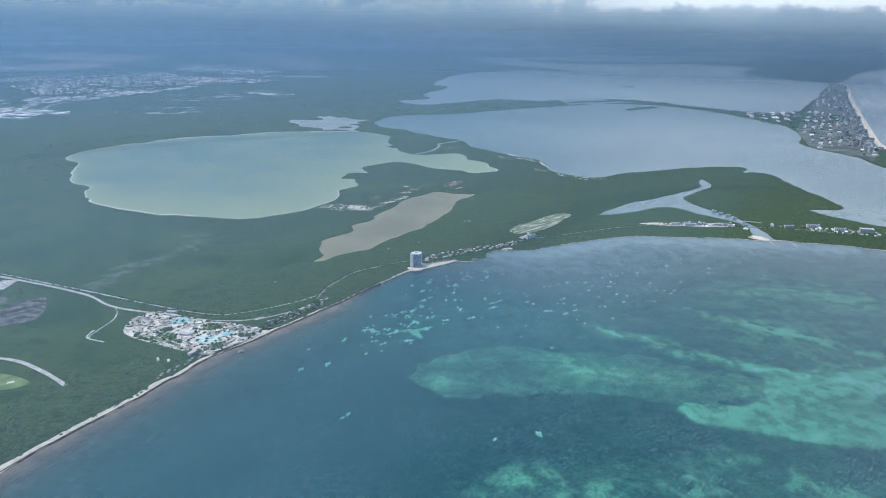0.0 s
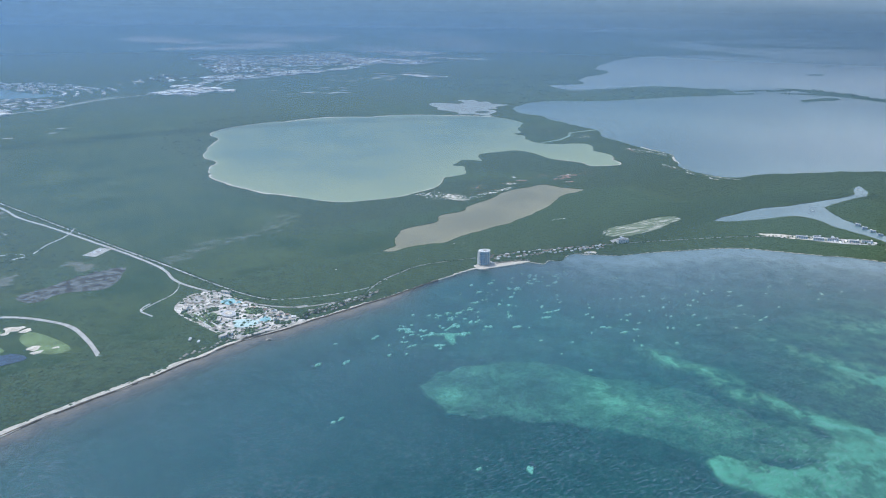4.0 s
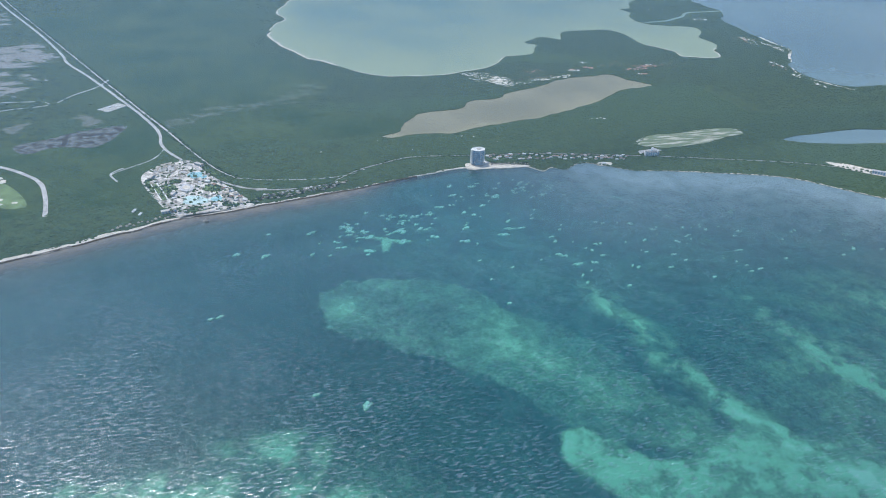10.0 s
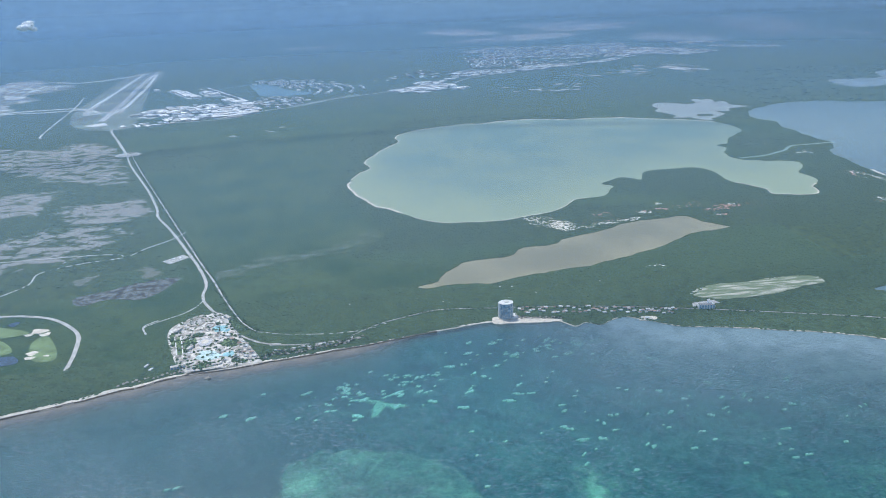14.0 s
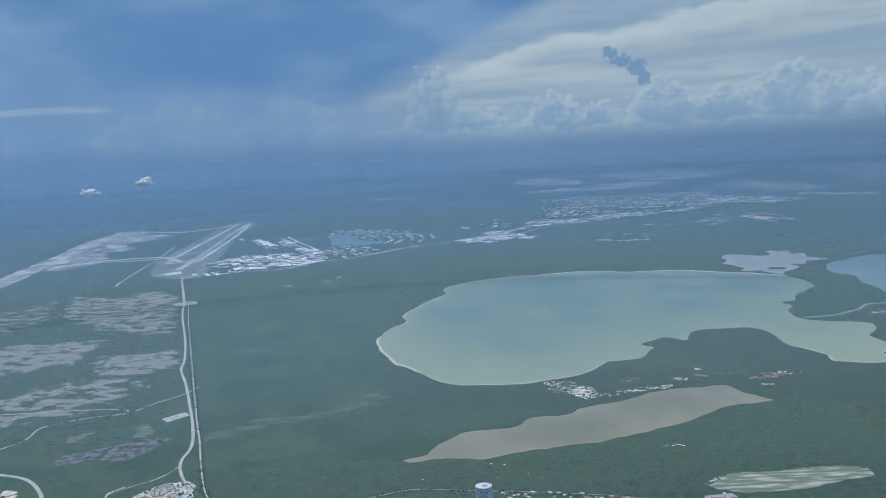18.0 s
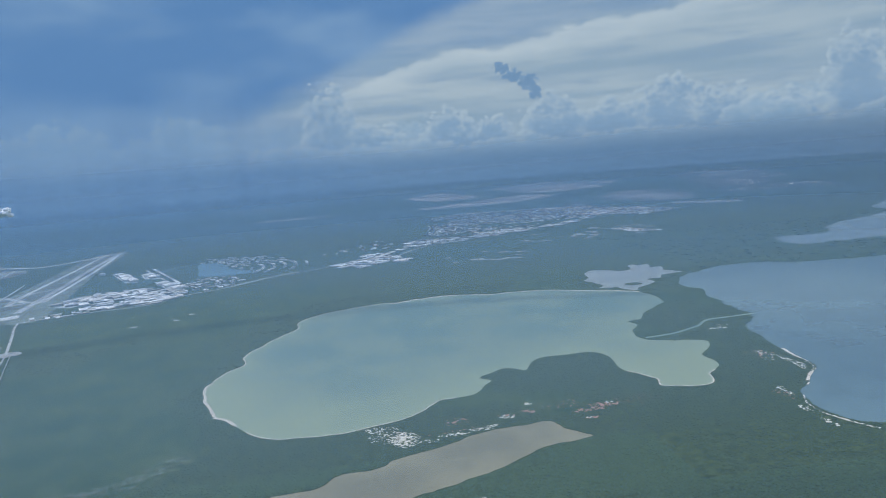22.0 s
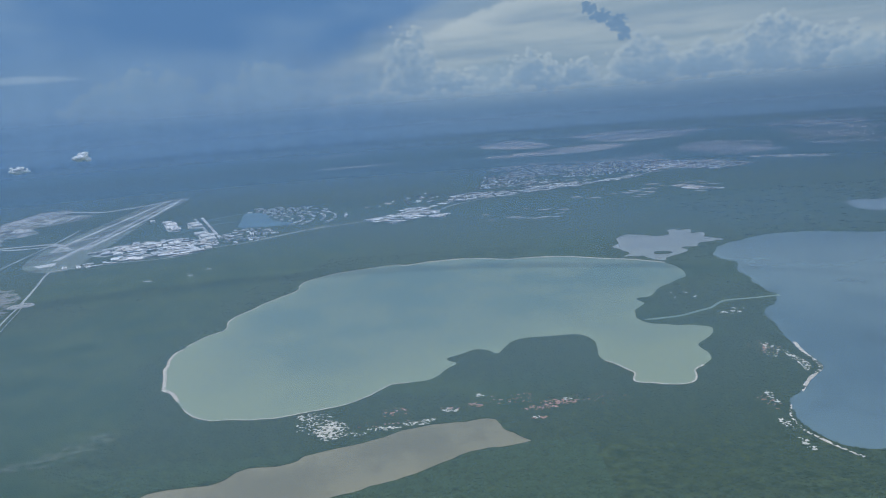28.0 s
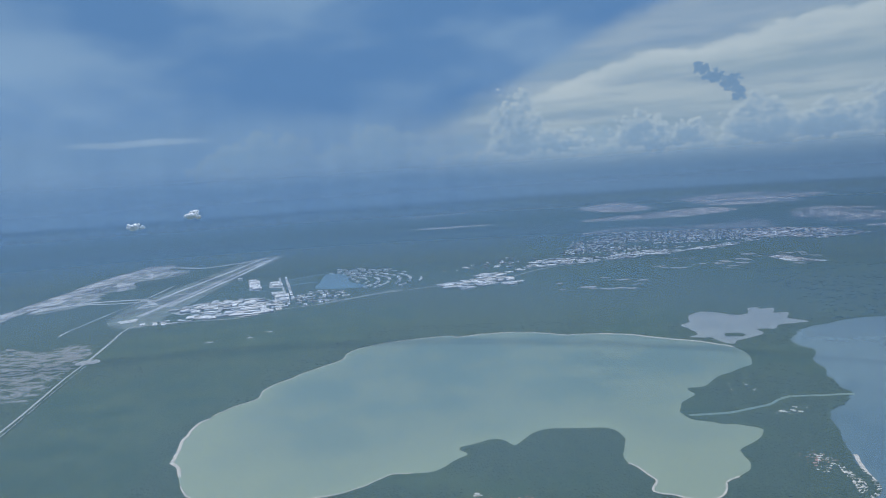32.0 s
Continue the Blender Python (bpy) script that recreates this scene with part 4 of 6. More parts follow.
    for towers, pale, grey, strength, soft, wide, tall in (
        (((-21, 1.5, 5.5, 3.2), (-12.5, 1.5, 4.0, 3.3), (-5, 1.4, 5, 2.4), (6, 1.2, 8, 2.4), (20, 1.2, 9, 2.3), (33, 1.2, 8, 2.4), (47, 0.8, 9, 1.8), (66, 0.6, 14, 1.6)), (0.25, 0.325, 0.38), (0.185, 0.27, 0.355), 0.65, 0.35, 1.0, 1.1),
        (((-1.2, 1.2, 2.2, 4.4), (2.0, 1.2, 2.6, 2.2), (8.2, 1.2, 2.2, 2.7), (11.5, 1.2, 2.2, 1.9), (16.6, 1.2, 2.8, 3.0), (20.4, 1.2, 3.0, 2.4), (25.2, 1.2, 3.0, 3.3), (28.6, 1.2, 3.0, 2.4), (37.6, 1.6, 2.2, 4.4), (33, 1.2, 3, 1.8)), (0.31, 0.37, 0.40), (0.16, 0.24, 0.33), 0.85, 0.14, 1.12, 1.25),
        (((-4.4, 1.0, 4.0, 1.3), (0.5, 1.0, 3, 1.1), (5, 1.0, 4, 1.2), (13.6, 0.9, 4, 1.1), (23, 0.8, 6, 1.0), (31.6, 1.1, 3.4, 1.9), (40, 1.0, 3.4, 1.2), (44.8, 1.0, 1.3, 1.9), (54.6, 1.0, 1.5, 1.8), (61.2, 0.9, 3.0, 1.1), (72, 0.9, 5, 1.2)), (0.31, 0.37, 0.405), (0.20, 0.285, 0.36), 0.75, 0.25, 1.0, 1.1),
    ):
        heap = None
        for a0, e0, ra, re in towers:
            da, de = f("DIVIDE", f("SUBTRACT", az, a0), ra * wide), f("DIVIDE", f("SUBTRACT", el, e0), re * tall)
            one = f("SUBTRACT", 1.0, f("ADD", f("MULTIPLY", da, da), f("MULTIPLY", de, de)))
            heap = f("MAXIMUM", heap, one) if heap else one
        depth = f("ADD", heap, rough)
        inner_tone = f("SUBTRACT", f("MULTIPLY", f("ADD", depth, 0.15), 0.42), f("ADD", f("MULTIPLY", relief, 0.45), f("MULTIPLY", fuzz, 0.5)))
        tone = mixed(nodes, links, pale, grey, ranged(nodes, links, inner_tone, -0.1, 0.42))
        col = mixed(nodes, links, col, tone, f("MULTIPLY", f("MULTIPLY", ranged(nodes, links, depth, -0.15, soft - 0.15), ranged(nodes, links, el, 0.2, 1.9)), strength))
    # one ragged dark cloud that hangs by itself
    ragged = f("SUBTRACT", f("ADD", f("MULTIPLY", rough, 1.2), f("MULTIPLY", fuzz, 3.2)), 0.15)
    alone = None
    for a0, e0, ra, re in ((12.6, 7.3, 0.75, 0.45), (13.6, 6.75, 0.8, 0.55), (14.6, 6.1, 0.75, 0.8), (15.1, 5.2, 0.55, 0.6)):
        da, de = f("DIVIDE", f("SUBTRACT", az, a0), ra), f("DIVIDE", f("SUBTRACT", el, e0), re)
        one = f("SUBTRACT", 1.0, f("ADD", f("MULTIPLY", da, da), f("MULTIPLY", de, de)))
        alone = f("MAXIMUM", alone, one) if alone else one
    col = mixed(nodes, links, col, (0.115, 0.195, 0.30), ranged(nodes, links, f("ADD", alone, ragged), -0.2, 0.35, 0, 0.9))
    glow = nodes.new("ShaderNodeEmission")
    links.new(col, glow.inputs[0])
    links.new(glow.outputs[0], nodes["Material Output"].inputs[0])
    return m


wall_round("sky_backdrop", 4500, -5, 1750, backdrop_material(), "stormy sky with dark cloud and bright cumulus", "sky", steps=160, rows=4)

AIR, FAR_AIR, NEAR_VEIL = (0.080, 0.165, 0.295), (0.12, 0.205, 0.315), (0.15, 0.255, 0.345)  # sheet tints: blue of deep air, and the pale window veil near by
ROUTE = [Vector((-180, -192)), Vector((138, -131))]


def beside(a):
    """The haze sheets keep their distance from the camera's whole flight line."""
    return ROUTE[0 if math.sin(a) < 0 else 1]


# added see-through sheets round the flight path imitate haze between camera and land
for name, radius, dense, low, high in (("haze_sheet_near", 60, 0.14, 40, (400, 600)), ("haze_sheet_bay", 170, 0.25, 60, (78, 110)), ("haze_sheet_marsh", 560, 0.36, 42, (64, 98)), ("haze_sheet_town", 1050, 0.54, 42, (62, 98)),
                                       ("haze_sheet_far", 2000, 0.58, 42, (76, 140)), ("haze_sheet_horizon", 3600, 0.8, 40, (112, 290))):
    tone = NEAR_VEIL if radius < 200 else AIR if radius < 2000 else FAR_AIR
    wall_round(name, radius, 0.3, high[1], haze_sheet_material(name, tone, dense, low, high, tone if radius < 200 else (0.16, 0.245, 0.33) if radius < 2000 else (0.235, 0.315, 0.385)), "added blue-tinted see-through sheet imitating haze", "haze", steps=180, line=beside if radius < 200 else None)


def rain_material():
    m = haze_sheet_material("rain_shaft", (0.085, 0.175, 0.32), 0.45, 60, (200, 420), (0.085, 0.175, 0.32))
    nodes, links = m.node_tree.nodes, m.node_tree.links
    xyz = nodes.new("ShaderNodeSeparateXYZ")
    links.new(place_node(nodes), xyz.inputs[0])
    f = lambda op, a, c=0.0: math_node(nodes, links, op, a, c)
    az = f("MULTIPLY", f("ARCTAN2", xyz.outputs[0], f("ADD", xyz.outputs[1], 170.0)), 57.2958)
    both = nodes.new("ShaderNodeCombineXYZ")
    links.new(f("MULTIPLY", az, 1.0), both.inputs[0]), links.new(f("MULTIPLY", xyz.outputs[2], 0.002), both.inputs[1])
    shaft = ranged(nodes, links, noise_node(nodes, links, 0.16, 3, both.outputs[0]), 0.3, 0.7, 0.6, 1.0)
    fade = f("MULTIPLY", ranged(nodes, links, az, -6, 6, 1, 0), ranged(nodes, links, az, -75, -50, 0, 1))
    mix = next(n for n in nodes if n.type == "MIX_SHADER")
    thick = mix.inputs[0].links[0].from_socket
    links.new(f("MULTIPLY", thick, f("MULTIPLY", shaft, fade)), mix.inputs[0])
    return m


wall_round("rain_shaft", 1760, 0.3, 640, rain_material(), "blue-grey rain falling beneath the storm cloud", "rain", -80, 10, 80)


# ---- roads, beaches and bare ground ----
ROAD_LABEL = "pale dusty two-lane causeway road through the marsh"
laneL = spline([(-69, -4.4), (-74.9, -1.9), (-79, 1.5), (-83.1, 6.3), (-87.9, 15), (-92.7, 23.4), (-98, 33), (-100.8, 42), (-101.2, 50), (-103.5, 60), (-111.8, 82), (-131.8, 129), (-143.6, 154), (-149, 173), (-165, 217), (-195, 292), (-207.5, 329)], 8)
laneR = spline([(-77.3, 6.6), (-81.7, 12.6), (-85.3, 19.6), (-90, 31), (-95, 44), (-99.4, 56), (-107.5, 76), (-128, 128.6), (-153.2, 194), (-184.4, 275), (-204, 328)], 8)
ribbon("track_forest", spline([(-77.3, 6.6), (-67, 2.8), (-52, 0.6), (-41, 1.8), (-36, 5)], 8), 0.3, 0.235, GRAVEL, "faint sandy track through the forest", "track", wobble=0.9, seed=20)
lanes_far = spline([(-211, 338), (-232, 392), (-252, 442), (-258, 462)], 6)
ribbon("road_west_lane", laneL, np.interp(np.arange(len(laneL)), [0, 16, 40, 60, len(laneL)], [0.5, 0.6, 0.9, 1.15, 1.2]), 0.24, GRAVEL, ROAD_LABEL, "road", wobble=0.35)
ribbon("road_east_lane", laneR, np.interp(np.arange(len(laneR)), [0, 20, 40, len(laneR)], [0.3, 0.5, 0.7, 0.9]), 0.25, GRAVEL, ROAD_LABEL, "road", wobble=0.35, seed=3)
ribbon("road_far_lane", lanes_far, 2.0, 0.24, GRAVEL, "pale road that leads on to the airport", "road", wobble=0.2)
ribbon("road_coast", COAST_ROAD, np.interp(np.arange(len(COAST_ROAD)), [0, 30, 50, 75, len(COAST_ROAD)], [0.8, 0.4, 0.45, 0.34, 0.42]), 0.245, DUSTY, "narrow pale coast road behind the beach", "road", wobble=0.6, seed=5)
ribbon("road_golf", spline([(-260, 20), (-190, 42), (-181.7, 47), (-176.2, 41), (-172, 37.5), (-160, 35.6), (-149, 31), (-140, 22.5), (-135.2, 15.5), (-133.2, 9), (-131.5, 0), (-130.4, -9)], 8), 1.3, 0.24, GRAVEL,
       "curved unpaved road that ends in the forest", "road", wobble=0.3, seed=6)
ribbon("track_north", spline([(-181, 47), (-179.6, 53), (-171.4, 67), (-172, 80), (-158, 89), (-143, 93), (-136, 104), (-128, 114), (-124, 124)], 8), 0.6, 0.235, GRAVEL, "narrow dirt track in the marsh", "track", wobble=0.7, seed=7)
ribbon("track_west", spline([(-260, 96), (-200, 98), (-165, 99), (-148, 98), (-143, 94)], 8), 0.6, 0.235, GRAVEL, "narrow dirt track in the marsh", "track", wobble=0.7, seed=8)
ribbon("track_spur", spline([(-113, 12), (-115.2, 17), (-111.5, 21), (-104.5, 26.5), (-101, 32), (-99.6, 38)], 6), 0.35, 0.236, GRAVEL, "faint dirt track through the meadow", "track", wobble=0.8, seed=19)
ribbon("track_loop", spline([(-111.8, 22.3), (-114.5, 19.8), (-115.3, 17), (-113, 11.4)], 6), 0.6, 0.235, GRAVEL, "short looped dirt track", "track", wobble=0.6, seed=9)
ribbon("road_marina", spline([(-258, 462), (-232, 476), (-200, 485), (-160, 494), (-136, 532), (-108, 551), (-86, 577), (-57, 609), (-1, 646), (24, 658), (75, 690), (110, 752), (160, 798), (240, 848), (330, 902), (420, 985), (480, 1026), (620, 1150)], 6), 2.4, 0.25, GRAVEL, "pale main road past the town", "road", wobble=0.3, seed=10)

coast_near = COAST[(COAST[:, 0] > -420) & (COAST[:, 0] < 172)]
cx, cy = coast_near.T
wide = np.interp(cx, [-420, -150, -100, -60, -40, -28, 0, 22, 30, 60, 85, 100, 150, 172], [3.4, 3.0, 2.2, 1.6, 1.1, 0.8, 1.5, 0.5, 0.3, 0.4, 0.8, 1.0, 1.0, 0.8])
wide = wide * (0.35 + 0.65 * fbm(cx, cy, 4.0, 61))
ribbon("beach", coast_near + np.stack([np.zeros_like(cx), 0.15 * wide], 1), wide, 0.20, SAND, "long narrow pale sandy beach with weed lines", "beach", thick=0.9, wobble=0.6, seed=12)
wrack = cx < -20
ribbon("wrack_line", (coast_near - np.stack([np.zeros_like(cx), 0.30 * wide], 1))[wrack], 0.5, 0.225, plain("rotting_seaweed", (0.10, 0.08, 0.06), 0.9, 0, 0.35, 0.8, 6), "dark line of rotting seaweed along the beach", "seaweed", thick=0.9, wobble=0.9, seed=18)
plate("beach_tower", spline([(-1.5, -2.6), (4, -3.2), (12, -4.3), (19, -4.6), (20, -3.6), (15, -1.6), (9, 0.8), (5, 1.6), (-0.6, 2.4), (-1.8, 0.5)], 4, True), 0.235, SAND, "pale sandy beach in front of the round tower", "beach", thick=0.8)
plate("beach_hut_point", spline([(44, -8.6), (46.5, -9.6), (49.5, -9.3), (50, -7.4), (46, -6.4)], 4, True), 0.24, SAND, "small sandy clearing on the shore", "beach", thick=0.8)
plate("beach_creek", spline([(144.6, -72), (149.6, -71.6), (150.5, -76), (148.2, -80), (145, -79)], 4, True), 0.24, SAND, "small sandy point at the mouth of the creek", "beach", thick=0.8)
plate("resort_ground", spline([tuple(p) for p in RESORT], 4, True), 0.20, PAVING, "pale sandy grounds of the resort", "ground")
plate("lot_gravel", [(-72.6, -2.6), (-68.8, -3.2), (-69.2, -4.6), (-72.2, -4.2)], 0.24, GRAVEL, "pale gravel lot by the road", "ground")
plate("dark_marsh", shore([(-148, 48), (-138, 55), (-129, 60), (-114, 63), (-116, 54), (-123, 43), (-134, 45), (-142, 41)], 2.5, 7, seed=51), 0.19, plain("burnt_purple_marsh", (0.075, 0.080, 0.080), 0.95, 0, 0.6, 0.35, 5), "dark purplish dried-out marsh with pale edges", "marsh")
plate("lot_marsh", [(-125, 84), (-118, 91), (-114.5, 87), (-121, 80)], 0.24, GRAVEL, "pale bulldozed lot beside the causeway", "ground")
plate("roundabout", spline([(-213, 326), (-203, 326), (-199, 334), (-206, 342), (-214, 340), (-217, 333)], 5, True), 0.25, GRAVEL, "pale gravel roundabout", "road")


def field_material():
    m, nodes, links, b = material("striped_salt_field", 0.95)
    turn = nodes.new("ShaderNodeMapping")
    links.new(place_node(nodes), turn.inputs[0])
    turn.inputs["Rotation"].default_value, turn.inputs["Scale"].default_value = (0, 0, radians(-12)), (0.12, 0.75, 1)
    stripe = noise_node(nodes, links, 1.0, 4, turn.outputs[0])
    col = mixed(nodes, links, (0.13, 0.17, 0.10), (0.42, 0.41, 0.34), ranged(nodes, links, stripe, 0.44, 0.68))
    links.new(col, b.inputs["Base Color"])
    return m


plate("field", shore([(69, 7), (78, 13.5), (93, 14.5), (117, 15.5), (119, 8.5), (108, 6), (96, 2), (79, 1.2)], 1.2, 5), 0.22, field_material(), "drained salt field striped white and green", "field")

for name, (a, b), w in (("shore_west", (-0.03, 0.05), 1.4), ("shore_northwest", (0.05, 0.20), 0.7), ("shore_south", (0.86, 0.97), 0.6), ("shore_north", (0.20, 0.34), 1.6), ("shore_bay", (0.60, 0.70), 0.8)):
    n = len(LAGOON)
    part_line = LAGOON[np.arange(int(a * n), int(b * n)) % n]
    ribbon(name, part_line, w, 0.19, SAND, "thin rim of pale sand along the lagoon", "beach", thick=0.6, wobble=1.0, seed=14)
shore_e = spline([(246, 155), (243.5, 140), (241.8, 124), (233, 114), (223, 101)], 8)
ribbon("shore_east", shore_e, 1.5, 0.19, SAND, "thin rim of pale sand along the lagoon", "beach", thick=0.6, wobble=0.8, seed=15)
ribbon("shore_east_low", spline([(214, 90), (209.5, 80), (209, 70), (212, 60), (217, 50)], 8), 1.0, 0.19, SAND, "broken rim of pale sand along the lagoon", "beach", thick=0.6, wobble=1.2, seed=16)
plate("cape_sand", spline([(237.7, 146), (238.6, 137), (239.7, 128), (236, 120), (234.6, 121), (235.6, 130), (235.6, 138), (236, 144)], 4, True), 0.23, SAND, "white sandy cape in the lagoon", "beach", thick=0.6)


def specks(name, spots, mat, label, category, seed, stretch=1.5):
    """Many small uneven patches of bare salt, too many to count."""
    rnd, verts, tris = np.random.RandomState(seed), [], []
    for x, y, rx, ry, count, size in spots:
        for _ in range(count):
            a, r = rnd.uniform(0, 6.283), rnd.uniform() ** 0.75
            px, py, s = x + rx * r * math.cos(a), y + ry * r * math.sin(a), size * rnd.uniform(0.4, 1.3)
            if stretch > 2 and away(laneL[::4], np.array([px]), np.array([py]))[0] < 7:
                continue
            k, first = rnd.randint(6, 10), len(verts)
            lift = rnd.uniform(0, 0.06)
            verts.append((px, py, 0.25 + lift))
            for j in range(k):
                b = 6.283 * j / k
                q = s * rnd.uniform(0.5, 1.25)
                verts.append((px + q * stretch * math.cos(b), py + q * math.sin(b), 0.19 + lift))
            tris += [(first, first + 1 + j, first + 1 + (j + 1) % k) for j in range(k)]
    return tagged(triangles(name, verts, tris, mat), label, category, kind="stuff")


specks("salt_patches", [(49, 93, 5.5, 8, 260, 0.5), (41, 101, 7, 11, 130, 0.42), (37, 108, 4, 4, 30, 0.45), (58, 89, 4, 1.5, 20, 0.4), (68, 92.5, 6, 1.6, 50, 0.5), (79, 95, 6, 1.5, 40, 0.5), (92, 105, 3, 2.2, 22, 0.6), (84, 97, 3, 1.2, 14, 0.6), (104, 117, 1.5, 2, 6, 0.6), (137, 108, 3, 1.5, 8, 0.8), (125, 93.5, 2.4, 0.8, 10, 0.8), (68, 36.5, 6, 1.5, 16, 0.45),
                        (236, 206, 7, 3, 26, 0.9), (246, 213, 5, 2, 14, 0.7), (232, 150, 4, 7, 26, 0.7), (230, 141, 2, 3, 10, 0.8), (211, 98, 1.6, 6, 20, 0.7), (205.5, 75, 1.4, 5, 26, 0.7), (205, 60, 1.2, 6, 18, 0.6), (224, 245, 10, 10, 10, 0.8), (10, 25, 60, 10, 14, 0.3)], SALT,
       "scattered white salt patches in the marsh", "salt flat", 5)
specks("brown_mud", [(134, 106, 7, 2.5, 70, 0.6), (126, 102, 7, 2, 50, 0.5), (125, 93, 3, 0.9, 16, 0.8), (102, 108, 3, 2, 22, 0.6), (71, 106, 7, 4, 40, 0.5), (92, 106, 4, 2, 20, 0.5), (118, 112, 16, 5, 50, 0.35), (231, 150, 6, 10, 60, 0.6), (208, 95, 3, 8, 40, 0.5), (70, 96, 14, 3, 40, 0.35), (150, 108, 12, 6, 40, 0.35)], RUST, "reddish-brown bare mud spots among the mangroves", "mud", 9)
specks("far_clearings", [(175, 600, 60, 60, 14, 4.0), (330, 740, 120, 80, 26, 5.0), (420, 790, 60, 40, 12, 6.0), (-120, 400, 30, 30, 4, 2.5)], MUD, "small pale clearings in the far forest", "clearing", 6)

# golf course
for loop in ([(-182, 29), (-175, 31), (-158, 24.5), (-152.5, 20), (-164, 18), (-177, 20.5)], [(-170, 15), (-160, 16.5), (-152, 7), (-159, 5.2)], [(-148.3, 11.7), (-145.4, 17), (-138.7, 6.6), (-136.6, -1.4), (-143, -0.5)]):
    plate("golf_green", spline(loop, 5, True), 0.23, LAWN, "light green mown golf fairway", "golf green")
for x, y, r in ((-149.6, 21.5, 2.6), (-146.4, 18.6, 1.6), (-151.7, 19, 1.3), (-145.1, 4.6, 1.7), (-144.6, 1.4, 1.5), (-174.7, 22.3, 1.8), (-166, 19.3, 1.2), (-139.8, 2.2, 0.9)):
    loop = [(x + r * (1 + 0.3 * math.sin(3 * a + x)) * math.cos(a), y + 0.8 * r * (1 + 0.3 * math.sin(2 * a + y)) * math.sin(a)) for a in np.arange(0, 6.2, 0.45)]
    plate("bunker", loop, 0.25, SAND, "pale sand bunker beside the fairway", "bunker")
for loop in ([(-174, 15), (-165, 7), (-156, 4), (-150, 3.5), (-148, -2), (-166, -2), (-178, 6)], [(-163, 29.3), (-159.3, 30.8), (-159.6, 27)]):
    w = plate("golf_pond", spline(loop, 4, True), 0.24, GOLF_WATER, "dark blue golf course pond", "pond")
    painted(w, "shoal", np.zeros(len(w.data.vertices)))

# ---- the round tower by the beach ----
SLAB = disc_mesh("floor_slab", WHITE, 28)
DRUM = disc_mesh("glass_drum", GLASS, 28)
RING = disc_mesh("parapet", WHITE, 28, 0.93)
BOX = box_mesh("block", WHITE)
BOX_GLASS = box_mesh("pane", GLASS, 0.02)
BOX_CREAM, BOX_GREY, BOX_METAL, BOX_WOOD, BOX_ROOF = (box_mesh("block", m, 0.02) for m in (CREAM, GREYROOF, METAL, WOOD, GREYROOF))
HIP_CLAY, HIP_THATCH, HIP_WHITE = hip_mesh("roof", CLAY), hip_mesh("roof", THATCH), hip_mesh("roof", WHITE)
CONE_THATCH = disc_mesh("thatch", THATCH, 12, 0.04, 0.85)


def round_tower(x, y):
    tower = thing("hotel_tower", (x, y, 0.2), 0, label="round blue glass hotel tower with white floor slabs on the beach", category="hotel")
    rx, ry, floors, storey = 2.35, 1.9, 12, 0.41
    shared("podium", BOX, WHITE, tower, "low white entrance podium", (1.2, 0.3, 0), 0.1, (5.6, 3.4, 0.35))
    shared("glass_drum", DRUM, GLASS, tower, "blue mirrored glass drum", (0, 0, 0.3), 0, (rx - 0.16, ry - 0.16, floors * storey))
    for k in range(floors + 1):
        shared("floor_slab", SLAB, WHITE, tower, "", (0, 0, 0.32 + k * storey), 0, (rx, ry, 0.055))
    for k in range(floors):
        for j in range(14):
            a = radians(-168 + j * 24)
            if (j + k * 3) % 7 == 0:
                continue
            pane = shared("window", BOX_GLASS, GLASS, tower, "", ((rx - 0.13) * math.cos(a), (ry - 0.13) * math.sin(a), 0.41 + k * storey), a + math.pi / 2, (0.62, 0.06, 0.30))
            shared("sill", BOX, WHITE, pane, "", (0, 0, -0.06), 0, (1.08, 1.6, 0.1))
    for j in range(14):
        a = radians(-180 + j * 24)
        shared("fin", BOX, WHITE, tower, "", ((rx - 0.06) * math.cos(a), (ry - 0.06) * math.sin(a), 0.35), a + math.pi / 2, (0.07, 0.14, floors * storey))
    shared("end_wall", BOX, WHITE, tower, "tall white end wall", (-rx + 0.12, 0.25, 0.3), 0.0, (0.4, 1.5, floors * storey))
    shared("parapet", RING, WHITE, tower, "white roof parapet", (0, 0, 0.36 + floors * storey), 0, (rx, ry, 0.22))
    shared("roof_deck", SLAB, METAL, tower, "pale roof deck", (0, 0, 0.4 + floors * storey), 0, (rx - 0.2, ry - 0.2, 0.06))
    shared("plant_room", BOX_CREAM, CREAM, tower, "", (0.3, 0.1, 0.45 + floors * storey), 0.2, (1.4, 0.9, 0.35))


round_tower(2.9, 1.4)


